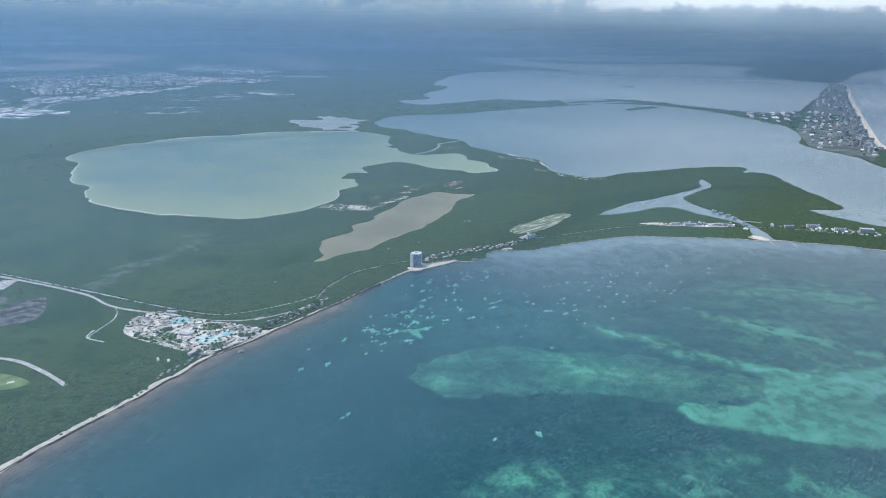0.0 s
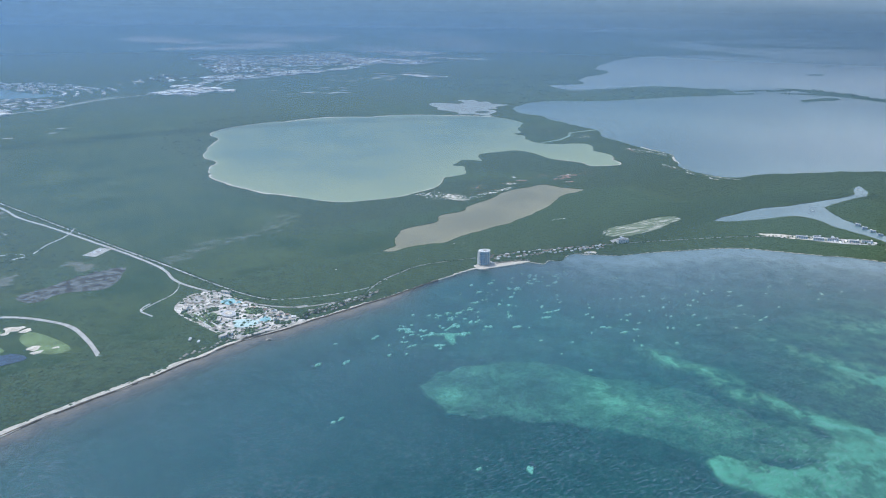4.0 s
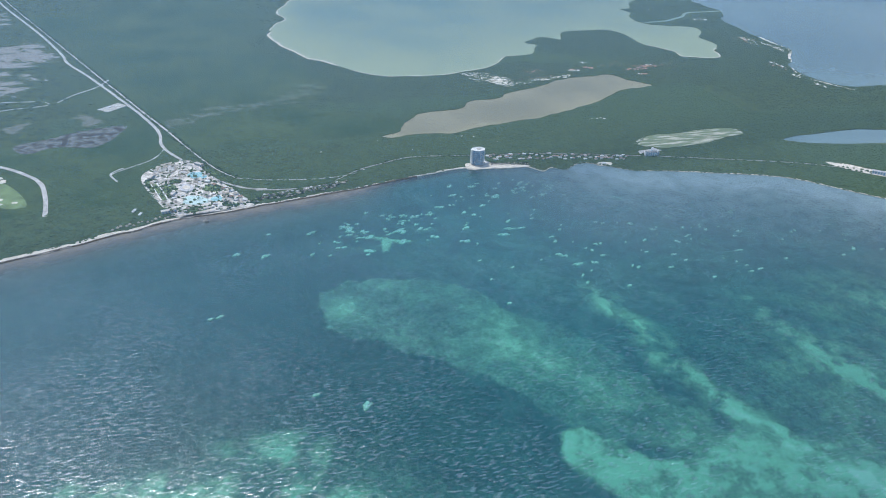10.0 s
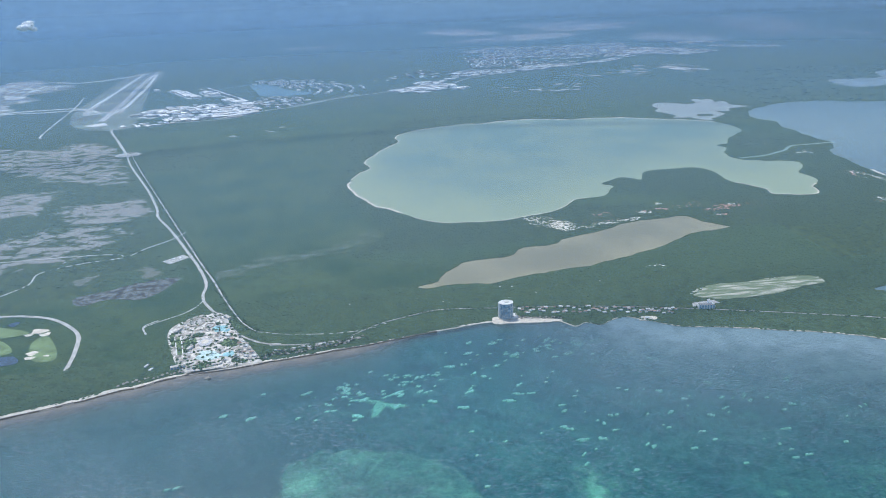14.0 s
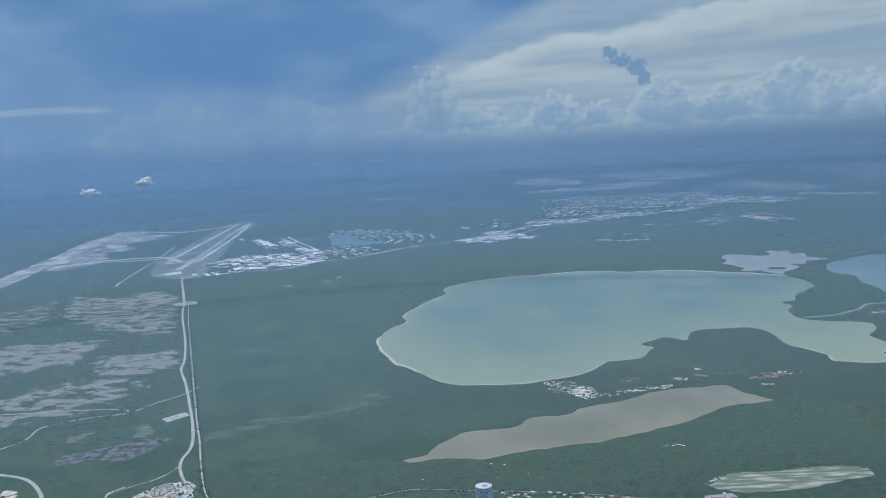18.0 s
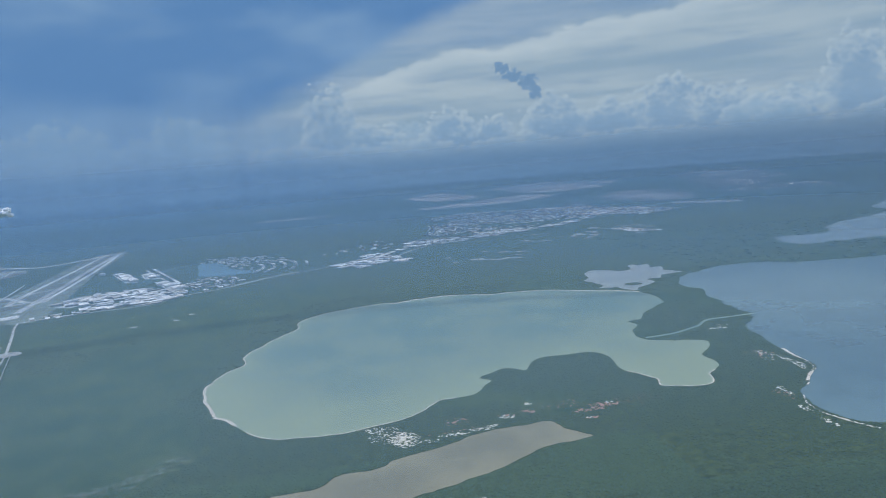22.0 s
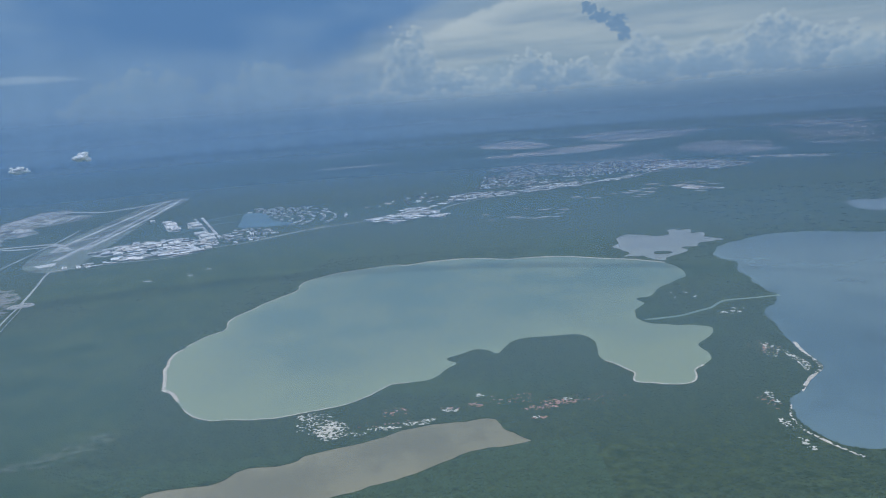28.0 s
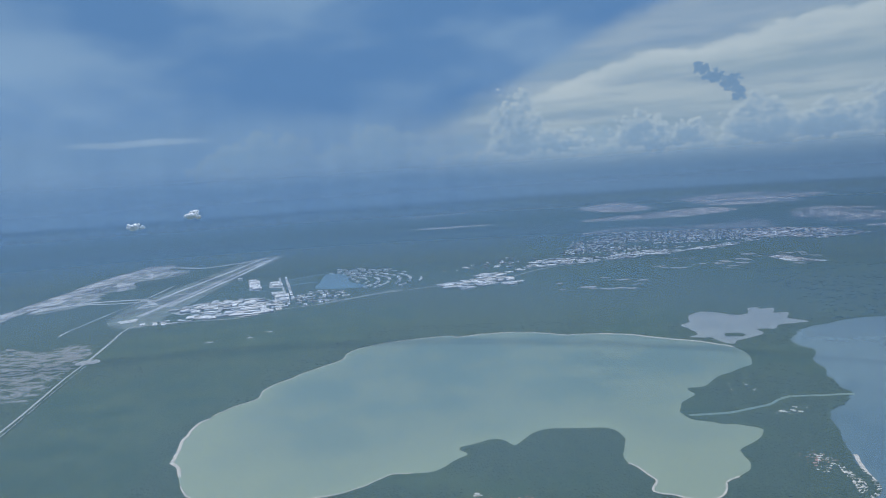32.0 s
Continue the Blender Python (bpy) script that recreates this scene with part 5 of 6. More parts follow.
def hotel_block(x, y, turn, w, d, floors, label, group="", roof=BOX_ROOF, wall=BOX):
    """A slab hotel: body, roof, and a window for each room on its long sides."""
    h = 0.36 * floors
    hotel = thing("hotel_block", (x, y, 0.15), turn, label=label, category="hotel", group=group)
    shared("wall", wall, WHITE, hotel, "", (0, 0, 0), 0, (w, d, h))
    shared("roof", roof, GREYROOF, hotel, "flat grey roof", (0, 0, h), 0, (w * 0.98, d * 0.96, 0.08))
    n = max(2, int(w / 0.8))
    for k in range(floors):
        for j in range(n):
            for s in (-1, 1):
                pane = shared("window", BOX_GLASS, GLASS, hotel, "", ((j + 0.5 - n / 2) * w / n, s * d / 2, 0.08 + k * 0.36), 0, (w / n * 0.6, 0.06, 0.22))
                shared("sill", wall, WHITE, pane, "", (0, 0, -0.08), 0, (1.1, 1.7, 0.12))
    shared("stair_tower", wall, WHITE, hotel, "", (w * 0.42, d * 0.1, 0), 0, (0.6, 0.7, h + 0.3))
    return hotel


hotel_block(68.6, -4.4, radians(-10), 5.2, 1.6, 4, "long white four-storey hotel with rows of windows")
hotel_block(71.2, -1.6, radians(80), 2.2, 1.2, 3, "short white hotel wing beside the coast road")
plate("forecourt", [(65, -2.6), (70, -3.4), (71, -1.4), (75, -1.2), (74, 1.2), (66, 0.4)], 0.235, GRAVEL, "pale paved forecourt behind the hotel", "ground")
for x, y, t, w, d, fl in ((141, -37.5, -0.85, 4.4, 1.6, 3), (145, -42.5, -0.85, 4.2, 1.6, 3), (149.5, -46, -0.7, 4.6, 1.5, 3), (148, -40, -0.7, 3.0, 1.2, 2), (155, -52, -0.7, 4.0, 1.5, 3), (159.5, -55, -0.8, 4.2, 1.5, 3), (152, -45, 0.8, 3, 1.2, 2)):
    hotel_block(x, y, t, w, d, fl, "white low-rise beach resort wing among the trees", "wings of the bay resort")
plate("bay_resort_sand", spline([(130, -24), (136, -27), (141, -33), (146, -39), (144, -42), (138, -37), (132, -30)], 4, True), 0.235, SAND, "bare sandy strip beside the bay resort", "ground")
plate("bay_resort_court", spline([(140, -36), (147, -38), (160, -52), (164, -57), (158, -58), (146, -47)], 4, True), 0.23, GRAVEL, "pale paved court of the bay resort", "ground")
for x, y, t, w, d, fl in ((181.4, -38, 2.1, 2.2, 1.0, 2), (178.9, -42.5, 2.1, 2.2, 1.0, 2), (176.9, -47.3, 2.1, 2.2, 1.0, 2), (174.2, -52, 2.1, 2.0, 1.0, 2)):
    hotel_block(x + 1.6, y, t, w, d, fl, "small white two-storey house on the creek bank", "houses along the creek", BOX_METAL)
for x, y, t, w, d, fl in ((173.7, -71.5, 0.4, 4, 1.5, 3), (178, -78, -0.9, 4.5, 1.6, 3), (187, -86, -1.0, 6, 2, 4), (191, -97, -1.1, 5, 1.8, 3), (197, -107, -1.1, 6, 2.2, 5), (203, -118, -1.1, 6, 2.2, 5), (182, -92, -0.9, 3, 1.4, 2)):
    hotel_block(x, y, t, w, d, fl, "white hotel on the sand spit", "hotels on the spit")
tent = thing("club_tent", (158, -65, 0.2), 0.3, label="white pointed canopy at the creek mouth", category="canopy")
shared("roof", HIP_WHITE, WHITE, tent, "", (0, 0, 0.35), 0, (2.4, 2.0, 0.6))
for sx, sy in ((-1, -1), (1, -1), (1, 1), (-1, 1)):
    shared("post", BOX_WOOD, WOOD, tent, "", (sx * 1.0, sy * 0.8, 0), 0, (0.08, 0.08, 0.4))
ribbon("jetty", spline([(148.8, -77.6), (145, -81), (139, -86)], 5), 0.5, 0.25, GRAVEL, "low rock jetty at the creek mouth", "jetty", thick=1.2, wobble=0.5)
ribbon("jetty_east", spline([(152.5, -85), (150.5, -89), (146, -93)], 5), 0.4, 0.22, GRAVEL, "low rock jetty at the creek mouth", "jetty", thick=1.2, wobble=0.5)

bridge = thing("road_bridge", (173.4, -61.5, 0.2), radians(-64), label="low concrete road bridge over the creek", category="bridge")
shared("deck", BOX_GREY, GREYROOF, bridge, "", (0, 0, 0.35), 0, (9, 0.9, 0.12))
for s in (-1, 1):
    shared("railing", BOX, WHITE, bridge, "", (0, s * 0.42, 0.47), 0, (9, 0.06, 0.1))
for k in range(5):
    shared("pier", BOX_GREY, GREYROOF, bridge, "", (-3.6 + 1.8 * k, 0, -0.6), 0, (0.2, 0.7, 0.95))


# ---- the resort ----
def building(name, x, y, turn, w, d, h, body, roof, label, category, group):
    """A far building: walls and a roof of its own."""
    house = thing(name, (x, y, 0.15), turn, (w, d, h), label, category, group)
    shared("wall", body, WHITE, house)
    top = shared("roof", roof, METAL, house, "", (0, 0, 1), 0, (1.03, 1.03, 0.12))
    shared("roof_box", BOX_GREY, GREYROOF, top, "", (0.2, 0.15, 1), 0, (0.16, 0.2, 0.9))
    return house


rnd = random.Random(5)


def scatter(loop, count, gap=0.0):
    loop, out = np.asarray(loop, float), []
    x0, y0, x1, y1 = *loop.min(0), *loop.max(0)
    for _ in range(count * 30):
        if len(out) == count:
            break
        x, y = rnd.uniform(x0, x1), rnd.uniform(y0, y1)
        if inside(loop, np.array([x]), np.array([y]))[0] and all(abs(x - a) + abs(y - b) > gap for a, b in out):
            out.append((x, y))
    return out


GARDENS = []

def palapa(x, y, r, label, group):
    hut = thing("palapa", (x, y, 0.2), random.uniform(0, 3), label=label, category="palapa", group=group)
    cone = shared("thatch", CONE_THATCH, THATCH, hut, "", (0, 0, 0.16), 0, (r, r, 0.3 + r * 0.3))
    shared("cap", BOX_WOOD, WOOD, cone, "", (0, 0, 0.97), 0, (0.14, 0.14, 0.1))
    shared("post", BOX_WOOD, WOOD, hut, "", (0, 0, 0), 0, (0.06, 0.06, 0.3))
    return hut


def villa(x, y, turn, w, d, h, roof, label, group):
    house = thing("villa", (x, y, 0.2), turn, label=label, category="villa", group=group)
    shared("wall", BOX, WHITE, house, "", (0, 0, 0), 0, (w, d, h))
    shared("roof", roof, CLAY, house, "", (0, 0, h), 0, (w, d, 0.4 * d))
    shared("door", BOX_WOOD, WOOD, house, "", (w * 0.1, -d / 2, 0), 0, (0.16, 0.05, 0.22))
    for s in (-0.3, 0.33):
        pane = shared("window", BOX_GLASS, GLASS, house, "", (s * w, -d / 2, h * 0.35), 0, (0.22, 0.05, 0.14))
        shared("sill", BOX, WHITE, pane, "", (0, 0, -0.12), 0, (1.15, 1.8, 0.12))
    return house


def pool(x, y, turn, a, b, label):
    basin = thing("swimming_pool", (x, y, 0.2), turn, label=label, category="pool")
    shared("rim", POOL_RIM, GRAVEL, basin, "pale stone rim", (0, 0, 0), 0, (a * 1.12, b * 1.12, 0.06))
    shared("water", POOL_TOP, POOL, basin, "turquoise water", (0, 0, 0), 0, (a, b, 0.085))


POOL_TOP, POOL_RIM = disc_mesh("pool_water", POOL, 30, wave=0.12), disc_mesh("pool_rim", SAND, 30, wave=0.12)
pool(-89.8, 11.6, 0.3, 2.3, 2.6, "turquoise free-form swimming pool in the resort")
pool(-87.2, 9.6, 0.9, 1.2, 0.8, "small turquoise swimming pool in the resort")
pool(-84.0, -7.6, 1.0, 1.9, 1.7, "blue free-form swimming pool beside the pale lagoon")
SHALLOW = plain("pale_shallow_lagoon_water", (0.42, 0.54, 0.51), 0.2, 0, 0.12, 0.7, 4)
POOL_PALE = disc_mesh("pool_water", SHALLOW, 30, wave=0.12)
pale = thing("artificial_lagoon", (-90, -7.4, 0.2), -0.5, label="pale shallow artificial lagoon with a sandy bottom", category="pool")
shared("water", POOL_PALE, SHALLOW, pale, "", (0, 0, 0), 0, (4.0, 3.0, 0.075))
pavilion = thing("round_pavilion", (-92.6, 1.6, 0.2), 0.2, label="large round pavilion with a pale flat roof", category="pavilion")
shared("wall", disc_mesh("wall", CREAM, 24, 0.96), CREAM, pavilion, "", (0, 0, 0), 0, (1.9, 2.6, 0.3))
shared("roof", disc_mesh("roof", GREYROOF, 24, 0.1, 0.5), GREYROOF, pavilion, "pale flat round roof", (0, 0, 0.28), 0, (2.1, 2.9, 0.22))
shared("inner_roof", disc_mesh("roof", SAND, 24, 0.05, 0.3), SAND, pavilion, "", (0, 0, 0.42), 0, (1.1, 1.5, 0.14))
for x, y, r in ((-98.5, 18.5, 3.2), (-93.5, 14.5, 1.6), (-95.8, 10.2, 1.6)):
    arena = thing("round_terrace", (x, y, 0.2), 0, label="round pale terrace with a low thatched ring", category="terrace")
    shared("floor", disc_mesh("floor", GRAVEL, 24), GRAVEL, arena, "", (0, 0, 0), 0, (r * 0.9, r * 1.1, 0.06))
    shared("ring_roof", disc_mesh("ring_roof", THATCH, 24, 0.8), THATCH, arena, "", (0, 0, 0.06), 0, (r, r * 1.2, 0.2))
lawn_strip = plate("lawn_strip", [(-102.9, 7.6), (-101.5, 7.3), (-98.1, -5.2), (-99.4, -5.5)], 0.235, LAWN, "narrow bright green lawn court", "lawn", kind="")
for s in (-0.95, 0.95):
    ribbon("court_wall", np.array([(-102.2 + s, 7.6), (-98.75 + s, -5.4)]), 0.25, 0.42, WHITE, "low white wall beside the lawn court", "wall", thick=0.25)
for k, (x, y) in enumerate(((-79.5, -3.2), (-78.3, -5.6), (-77.2, -8.0), (-76.0, -10.4), (-80.9, -5.0), (-79.7, -7.6), (-78.5, -10.0), (-77.3, -12.2), (-81.8, -1.0), (-81.4, -9.6), (-80.2, -12.0), (-84.6, 2.4), (-86.2, 5.4))):
    villa(x, y, radians(-25 + 8 * (k % 3)), 1.3, 0.9, 0.4, (HIP_WHITE, HIP_THATCH, HIP_CLAY)[k % 3], "small white resort villa with a hipped roof", "resort villas")
for x, y, t, w, d, fl in ((-97.5, -13.6, 0.25, 4.2, 1.3, 2), (-103.0, 12.0, 1.1, 3.2, 1.1, 2), (-88.5, 19.5, -0.9, 3.6, 1.1, 2), (-96.5, -2.0, 1.2, 2.6, 1.2, 2), (-86.5, -13.6, 0.2, 3.0, 1.0, 1)):
    hotel_block(x, y, t, w, d, fl, "low white resort building with flat roof", "resort buildings", BOX_CREAM, BOX_CREAM)
for loop in ([(-100.5, 5), (-97, 6), (-95.6, 3.4), (-96, -3), (-98.2, -4), (-99.6, 0)], [(-86.4, 3.4), (-83.2, 2.4), (-81.6, -1.2), (-84.6, -2.4), (-88, 0)], [(-93.5, -12.6), (-88, -11.8), (-86.6, -14.2), (-92.5, -15.2)],
             [(-97.4, 9.4), (-94.6, 8.8), (-94.2, 6.6), (-97, 6.8)], [(-105, 9.2), (-103.4, 9.4), (-101.6, 1.8), (-102.6, 1.4)], [(-87.4, 16.5), (-85.8, 13), (-84, 10.4), (-83.2, 11), (-86, 17)], [(-80.6, -10.6), (-77.6, -13.2), (-79.6, -14), (-82.6, -12)]):
    GARDENS.append(spline(loop, 4, True))
    plate("garden", GARDENS[-1], 0.235, LAWN, "planted green garden bed in the resort", "garden")
rnd = random.Random(11)
spots = []
while len(spots) < 30:
    x, y = rnd.uniform(-105, -75), rnd.uniform(-16.5, 22)
    if inside(RESORT, np.array([x]), np.array([y]))[0] and math.hypot(x + 90, y + 7.4) > 4.4 and math.hypot(x + 92.6, y - 1.6) > 3.4 and math.hypot(x + 89.8, y - 11.6) > 3 and all(math.hypot(x - a, y - b) > 1.2 for a, b in spots):
        spots.append((x, y))
for x, y in spots:
    palapa(x, y, rnd.uniform(0.35, 0.8), "round thatched sunshade on sandy resort ground", "resort palapas")
for k in range(48):
    s = k / 47
    x = -73 + 29 * s + rnd.uniform(-0.4, 0.4)
    y = np.interp(x, [-75, -60, -49, -42], [-12.2, -9.8, -7.0, -4.6]) + rnd.uniform(-0.6, 2.2)
    palapa(x, y, rnd.uniform(0.28, 0.6), "thatched beach hut between the palms", "beach huts")
for k in range(16):
    x = -112 + k * 1.1 + rnd.uniform(-0.3, 0.3)
    palapa(x, np.interp(x, [-112, -95], [-22.2, -16.8]) + rnd.uniform(0, 1.6), rnd.uniform(0.28, 0.5), "small thatched beach hut above the sand", "beach club huts")
for k in range(22):
    x = 7 + k * 0.62
    palapa(x, np.interp(x, [7, 20], [-0.2, -3.0]) + rnd.uniform(-0.6, 1.2), rnd.uniform(0.25, 0.42), "small thatched sunshade on the tower's beach", "tower beach sunshades")
for k in range(70):
    x = 9 + (k % 35) * 1.45 + rnd.uniform(-0.5, 0.5)
    villa(x, np.interp(x, [10, 33, 60], [6.4, 2.6, -4.4]) + rnd.uniform(-3.4, 2.0), rnd.uniform(-0.4, 0.2), rnd.uniform(0.7, 1.3), 0.6, 0.32, (HIP_WHITE, HIP_CLAY)[k % 2], "small pale house along the coast road", "houses along the coast road")

for k in range(34):
    x = -70 + k * 0.72 + rnd.uniform(-0.3, 0.3)
    villa(x, np.interp(x, [-75, -60, -49, -44], [-9.0, -7.4, -5.8, -3.0]) + rnd.uniform(-0.9, 0.9), rnd.uniform(-0.5, 0.3), rnd.uniform(0.6, 1.2), 0.5, 0.3, (HIP_WHITE, HIP_THATCH)[k % 2], "small pale beach cottage among the palms", "beach cottages")
for x, y in scatter(RESORT, 60, 1.1):
    if min(math.hypot(x + 90, y + 7.4) - 4.2, math.hypot(x + 92.6, y - 1.6) - 3, math.hypot(x + 89.8, y - 11.6) - 2.8, math.hypot(x + 84, y + 7.6) - 2) > 0:
        building("kiosk", x, y, rnd.uniform(-0.6, 0.6), rnd.uniform(0.4, 1.5), rnd.uniform(0.3, 0.7), rnd.uniform(0.15, 0.35), rnd.choice((BOX, BOX_CREAM, BOX_WOOD)), rnd.choice((BOX_METAL, BOX_GREY, BOX_CREAM)), "small flat-roofed resort kiosk or bar", "kiosk", "resort kiosks")

hut = thing("pier", (-87.6, -21.6, 0), radians(-18), label="small timber pier with a hut over the water", category="pier")
shared("deck", BOX_WOOD, WOOD, hut, "", (0, 0, 0.14), 0, (1.6, 1.0, 0.06))
shared("walkway", BOX_WOOD, WOOD, hut, "", (-0.5, 1.7, 0.14), 0.2, (0.25, 2.8, 0.05))
shared("cabin", BOX_WOOD, WOOD, hut, "", (0.2, 0, 0.2), 0, (0.8, 0.6, 0.25))
shared("roof", HIP_THATCH, THATCH, hut, "", (0.2, 0, 0.44), 0, (0.95, 0.75, 0.22))
for sx, sy in ((-0.7, -0.4), (0.7, -0.4), (0.7, 0.4), (-0.7, 0.4), (-0.6, 1.4), (-0.4, 2.4)):
    shared("pile", BOX_WOOD, WOOD, hut, "", (sx, sy, -1.0), 0, (0.08, 0.08, 1.2))
for x, y, t, w, d in ((-121, 85.5, 0.8, 1.6, 0.7), (-118.5, 87, 0.8, 0.8, 0.5), (-107, -11, 1.2, 1.8, 0.6), (-105.2, -13.6, 1.1, 1.4, 0.6), (47, -8, 0.2, 1.4, 0.8)):
    shed = thing("shed", (x, y, 0.22), t, label="small pale flat-roofed shed on bare ground", category="shed")
    shared("wall", BOX, WHITE, shed, "", (0, 0, 0), 0, (w, d, 0.3))
    shared("roof", BOX_METAL, METAL, shed, "", (0, 0, 0.3), 0, (w * 1.1, d * 1.15, 0.05))

# ---- the airport ----
LIGHT = plain("light_concrete", (0.50, 0.50, 0.48), 0.9, 0, 0.2, 0.03, 8, each=0.3)
STRIP = plain("mown_runway_grass", (0.13, 0.155, 0.125), 0.95, 0, 0.3, 0.03, 10)
BARE = plain("bare_limestone_fill", (0.33, 0.325, 0.31), 0.95, 0, 0.45, 0.035, 7)
plate("runway_strip", spline([(-306, 500), (-338, 600), (-352, 690), (-402, 1034), (-380, 1120), (-356, 1080), (-320, 849), (-264, 580), (-244, 470), (-270, 462)], 4, True), 0.19, STRIP, "grey-green mown strip round the runway", "airfield")
ribbon("runway", spline([(-285, 520), (-312, 700), (-345, 900), (-372, 1095)], 8), 7, 0.24, plain("worn_runway_concrete", (0.34, 0.34, 0.34), 0.9, 0, 0.25, 0.03, 8), "long pale airport runway", "runway", wobble=0.1)
ribbon("taxiway_west", spline([(-317, 574), (-331, 640), (-341, 720), (-362, 880), (-388, 1070)], 8), 4.5, 0.245, LIGHT, "pale taxiway beside the runway", "taxiway", wobble=0.2, seed=2)
ribbon("taxiway_east", spline([(-286, 577), (-300, 680), (-326, 850), (-362, 1050)], 8), 4.5, 0.25, LIGHT, "pale taxiway beside the runway", "taxiway", wobble=0.2, seed=3)
ribbon("taxiway_loop", spline([(-314, 672), (-330, 642), (-317, 574), (-302, 586), (-286, 577), (-292, 610)], 8), 7, 0.255, LIGHT, "pale looped taxiway at the end of the runway", "taxiway", wobble=0.15)
ribbon("taxiway_south", spline([(-445, 566), (-423, 618), (-366, 634), (-340, 626), (-310, 590)], 8), 7, 0.25, LIGHT, "pale airport taxiway", "taxiway", wobble=0.3, seed=4)
ribbon("taxiway_lower", spline([(-470, 590), (-413, 612), (-366, 611), (-340, 622)], 8), 5, 0.252, LIGHT, "pale airport taxiway", "taxiway", wobble=0.3, seed=5)
ribbon("taxiway_north", spline([(-560, 1000), (-500, 985), (-447, 960), (-404, 1016), (-385, 1080)], 8), 11, 0.25, LIGHT, "pale airport taxiway", "taxiway", wobble=0.3, seed=6)
ribbon("perimeter_track", spline([(-306, 430), (-316, 462), (-350, 636), (-376, 745)], 8), 2.0, 0.23, BARE, "thin pale track across the airfield", "track", wobble=0.5, seed=7)
ribbon("runway_far", spline([(-438, 455), (-460, 540), (-500, 700), (-540, 850), (-566, 1020)], 10), 26, 0.21, BARE, "wide pale runway under construction", "runway", wobble=0.35)
plate("earthworks", shore([(-448, 560), (-505, 720), (-566, 980), (-552, 1050), (-505, 960), (-452, 930), (-440, 860), (-470, 800), (-432, 740), (-452, 690), (-420, 655), (-408, 600)], 10, 6, seed=31), 0.205, plain("half_cleared_ground", (0.17, 0.185, 0.165), 0.95, 0, 0.5, 0.03, 7), "half-cleared ground between the runways", "ground")
rnd = random.Random(21)
for k, (x, y) in enumerate(scatter([(-450, 580), (-505, 720), (-560, 960), (-540, 1030), (-470, 930), (-452, 860), (-476, 800), (-436, 735), (-452, 690), (-415, 640)], 46, 17)):
    w, d, a = rnd.uniform(14, 60), rnd.uniform(4, 13), radians(102 + rnd.uniform(-16, 16))
    loop = [turned(sx * w / 2 * rnd.uniform(0.7, 1.15), sy * d / 2 * rnd.uniform(0.6, 1.3), x, y, a) for sx, sy in ((-1, -1), (-0.2, -1.1), (1, -1), (1, 1), (0.1, 0.8), (-1, 1))]
    plate("apron", loop, 0.25 + 0.0008 * k, (LIGHT, BARE)[k % 3 > 0], "bare pale concrete strip of the airfield", "apron")
for k, loop in enumerate(([(-293, 495), (-278, 508), (-270, 491), (-281, 484)], [(-282, 773), (-263, 765), (-219, 666), (-235, 672)], [(-236, 738), (-216, 730), (-199, 684), (-218, 690)], [(-192, 644), (-177, 637), (-146, 578), (-162, 574)],
                          [(-256, 531), (-236, 560), (-226, 545), (-238, 520)], [(-244, 588), (-222, 580), (-205, 540), (-226, 545)], [(-214, 494), (-222, 512), (-200, 522), (-190, 500)], [(-206, 602), (-196, 596), (-176, 552), (-190, 556)], [(-176, 497), (-178, 512), (-152, 512), (-152, 498)])):
    plate("apron", loop, 0.262 + 0.003 * k, LIGHT, "pale concrete airport apron", "apron")

# ---- town, warehouses and hotel strip ----
ROOF_WHITE = plain("white_sheet_roof", (0.82, 0.82, 0.80), 0.7, 0, 0.1, 0.1, 6, each=0.25)
BOX_BRIGHT = box_mesh("block", ROOF_WHITE, 0.02)
SHEET = (BOX_BRIGHT, BOX_BRIGHT, BOX_METAL, BOX_CREAM)
TILT = (radians(-66), radians(-64), radians(24), radians(22))
for x, y in scatter([(-262, 545), (-248, 588), (-200, 606), (-150, 566), (-138, 536), (-152, 498), (-178, 494), (-216, 491), (-226, 520)], 92, 8.5):
    building("warehouse", x, y, rnd.choice(TILT), rnd.uniform(7, 17), rnd.uniform(4, 9), rnd.uniform(0.8, 1.8), rnd.choice((BOX, BOX_CREAM, BOX_GREY)), rnd.choice(SHEET), "large pale flat-roofed warehouse near the airport", "warehouse", "airport warehouses")
for x, y in scatter([(-262, 470), (-234, 492), (-190, 496), (-196, 484), (-236, 466)], 12, 9):
    building("warehouse", x, y, rnd.choice(TILT), rnd.uniform(4, 10), rnd.uniform(3, 5), rnd.uniform(0.6, 1.0), BOX_CREAM, rnd.choice(SHEET), "small pale shed by the airport road", "warehouse", "airport warehouses")
for x, y, w, d in ((-266, 752, 16, 10), (-252, 728, 22, 12), (-240, 700, 26, 12), (-228, 680, 16, 10), (-222, 722, 14, 12), (-210, 700, 14, 12), (-182, 630, 16, 12), (-168, 610, 18, 14), (-156, 586, 16, 10), (-295, 776, 14, 6)):
    building("hangar", x, y, radians(-65), w, d, 2.2, BOX, BOX_BRIGHT, "white airport hotel and hangar block", "hangar", "airport hangars")
for k in range(13):
    building("long_shed", -229 + k * 5.6, 775 - k * 12.8, radians(-66), 11, 3, 1.2, BOX_GREY, rnd.choice(SHEET), "long pale shed beside a straight road", "shed", "sheds along the straight road")
ribbon("road_canal", np.array([(-243, 786), (-139, 556)], float), 2.6, 0.24, LIGHT, "straight pale road beside the sheds", "road")
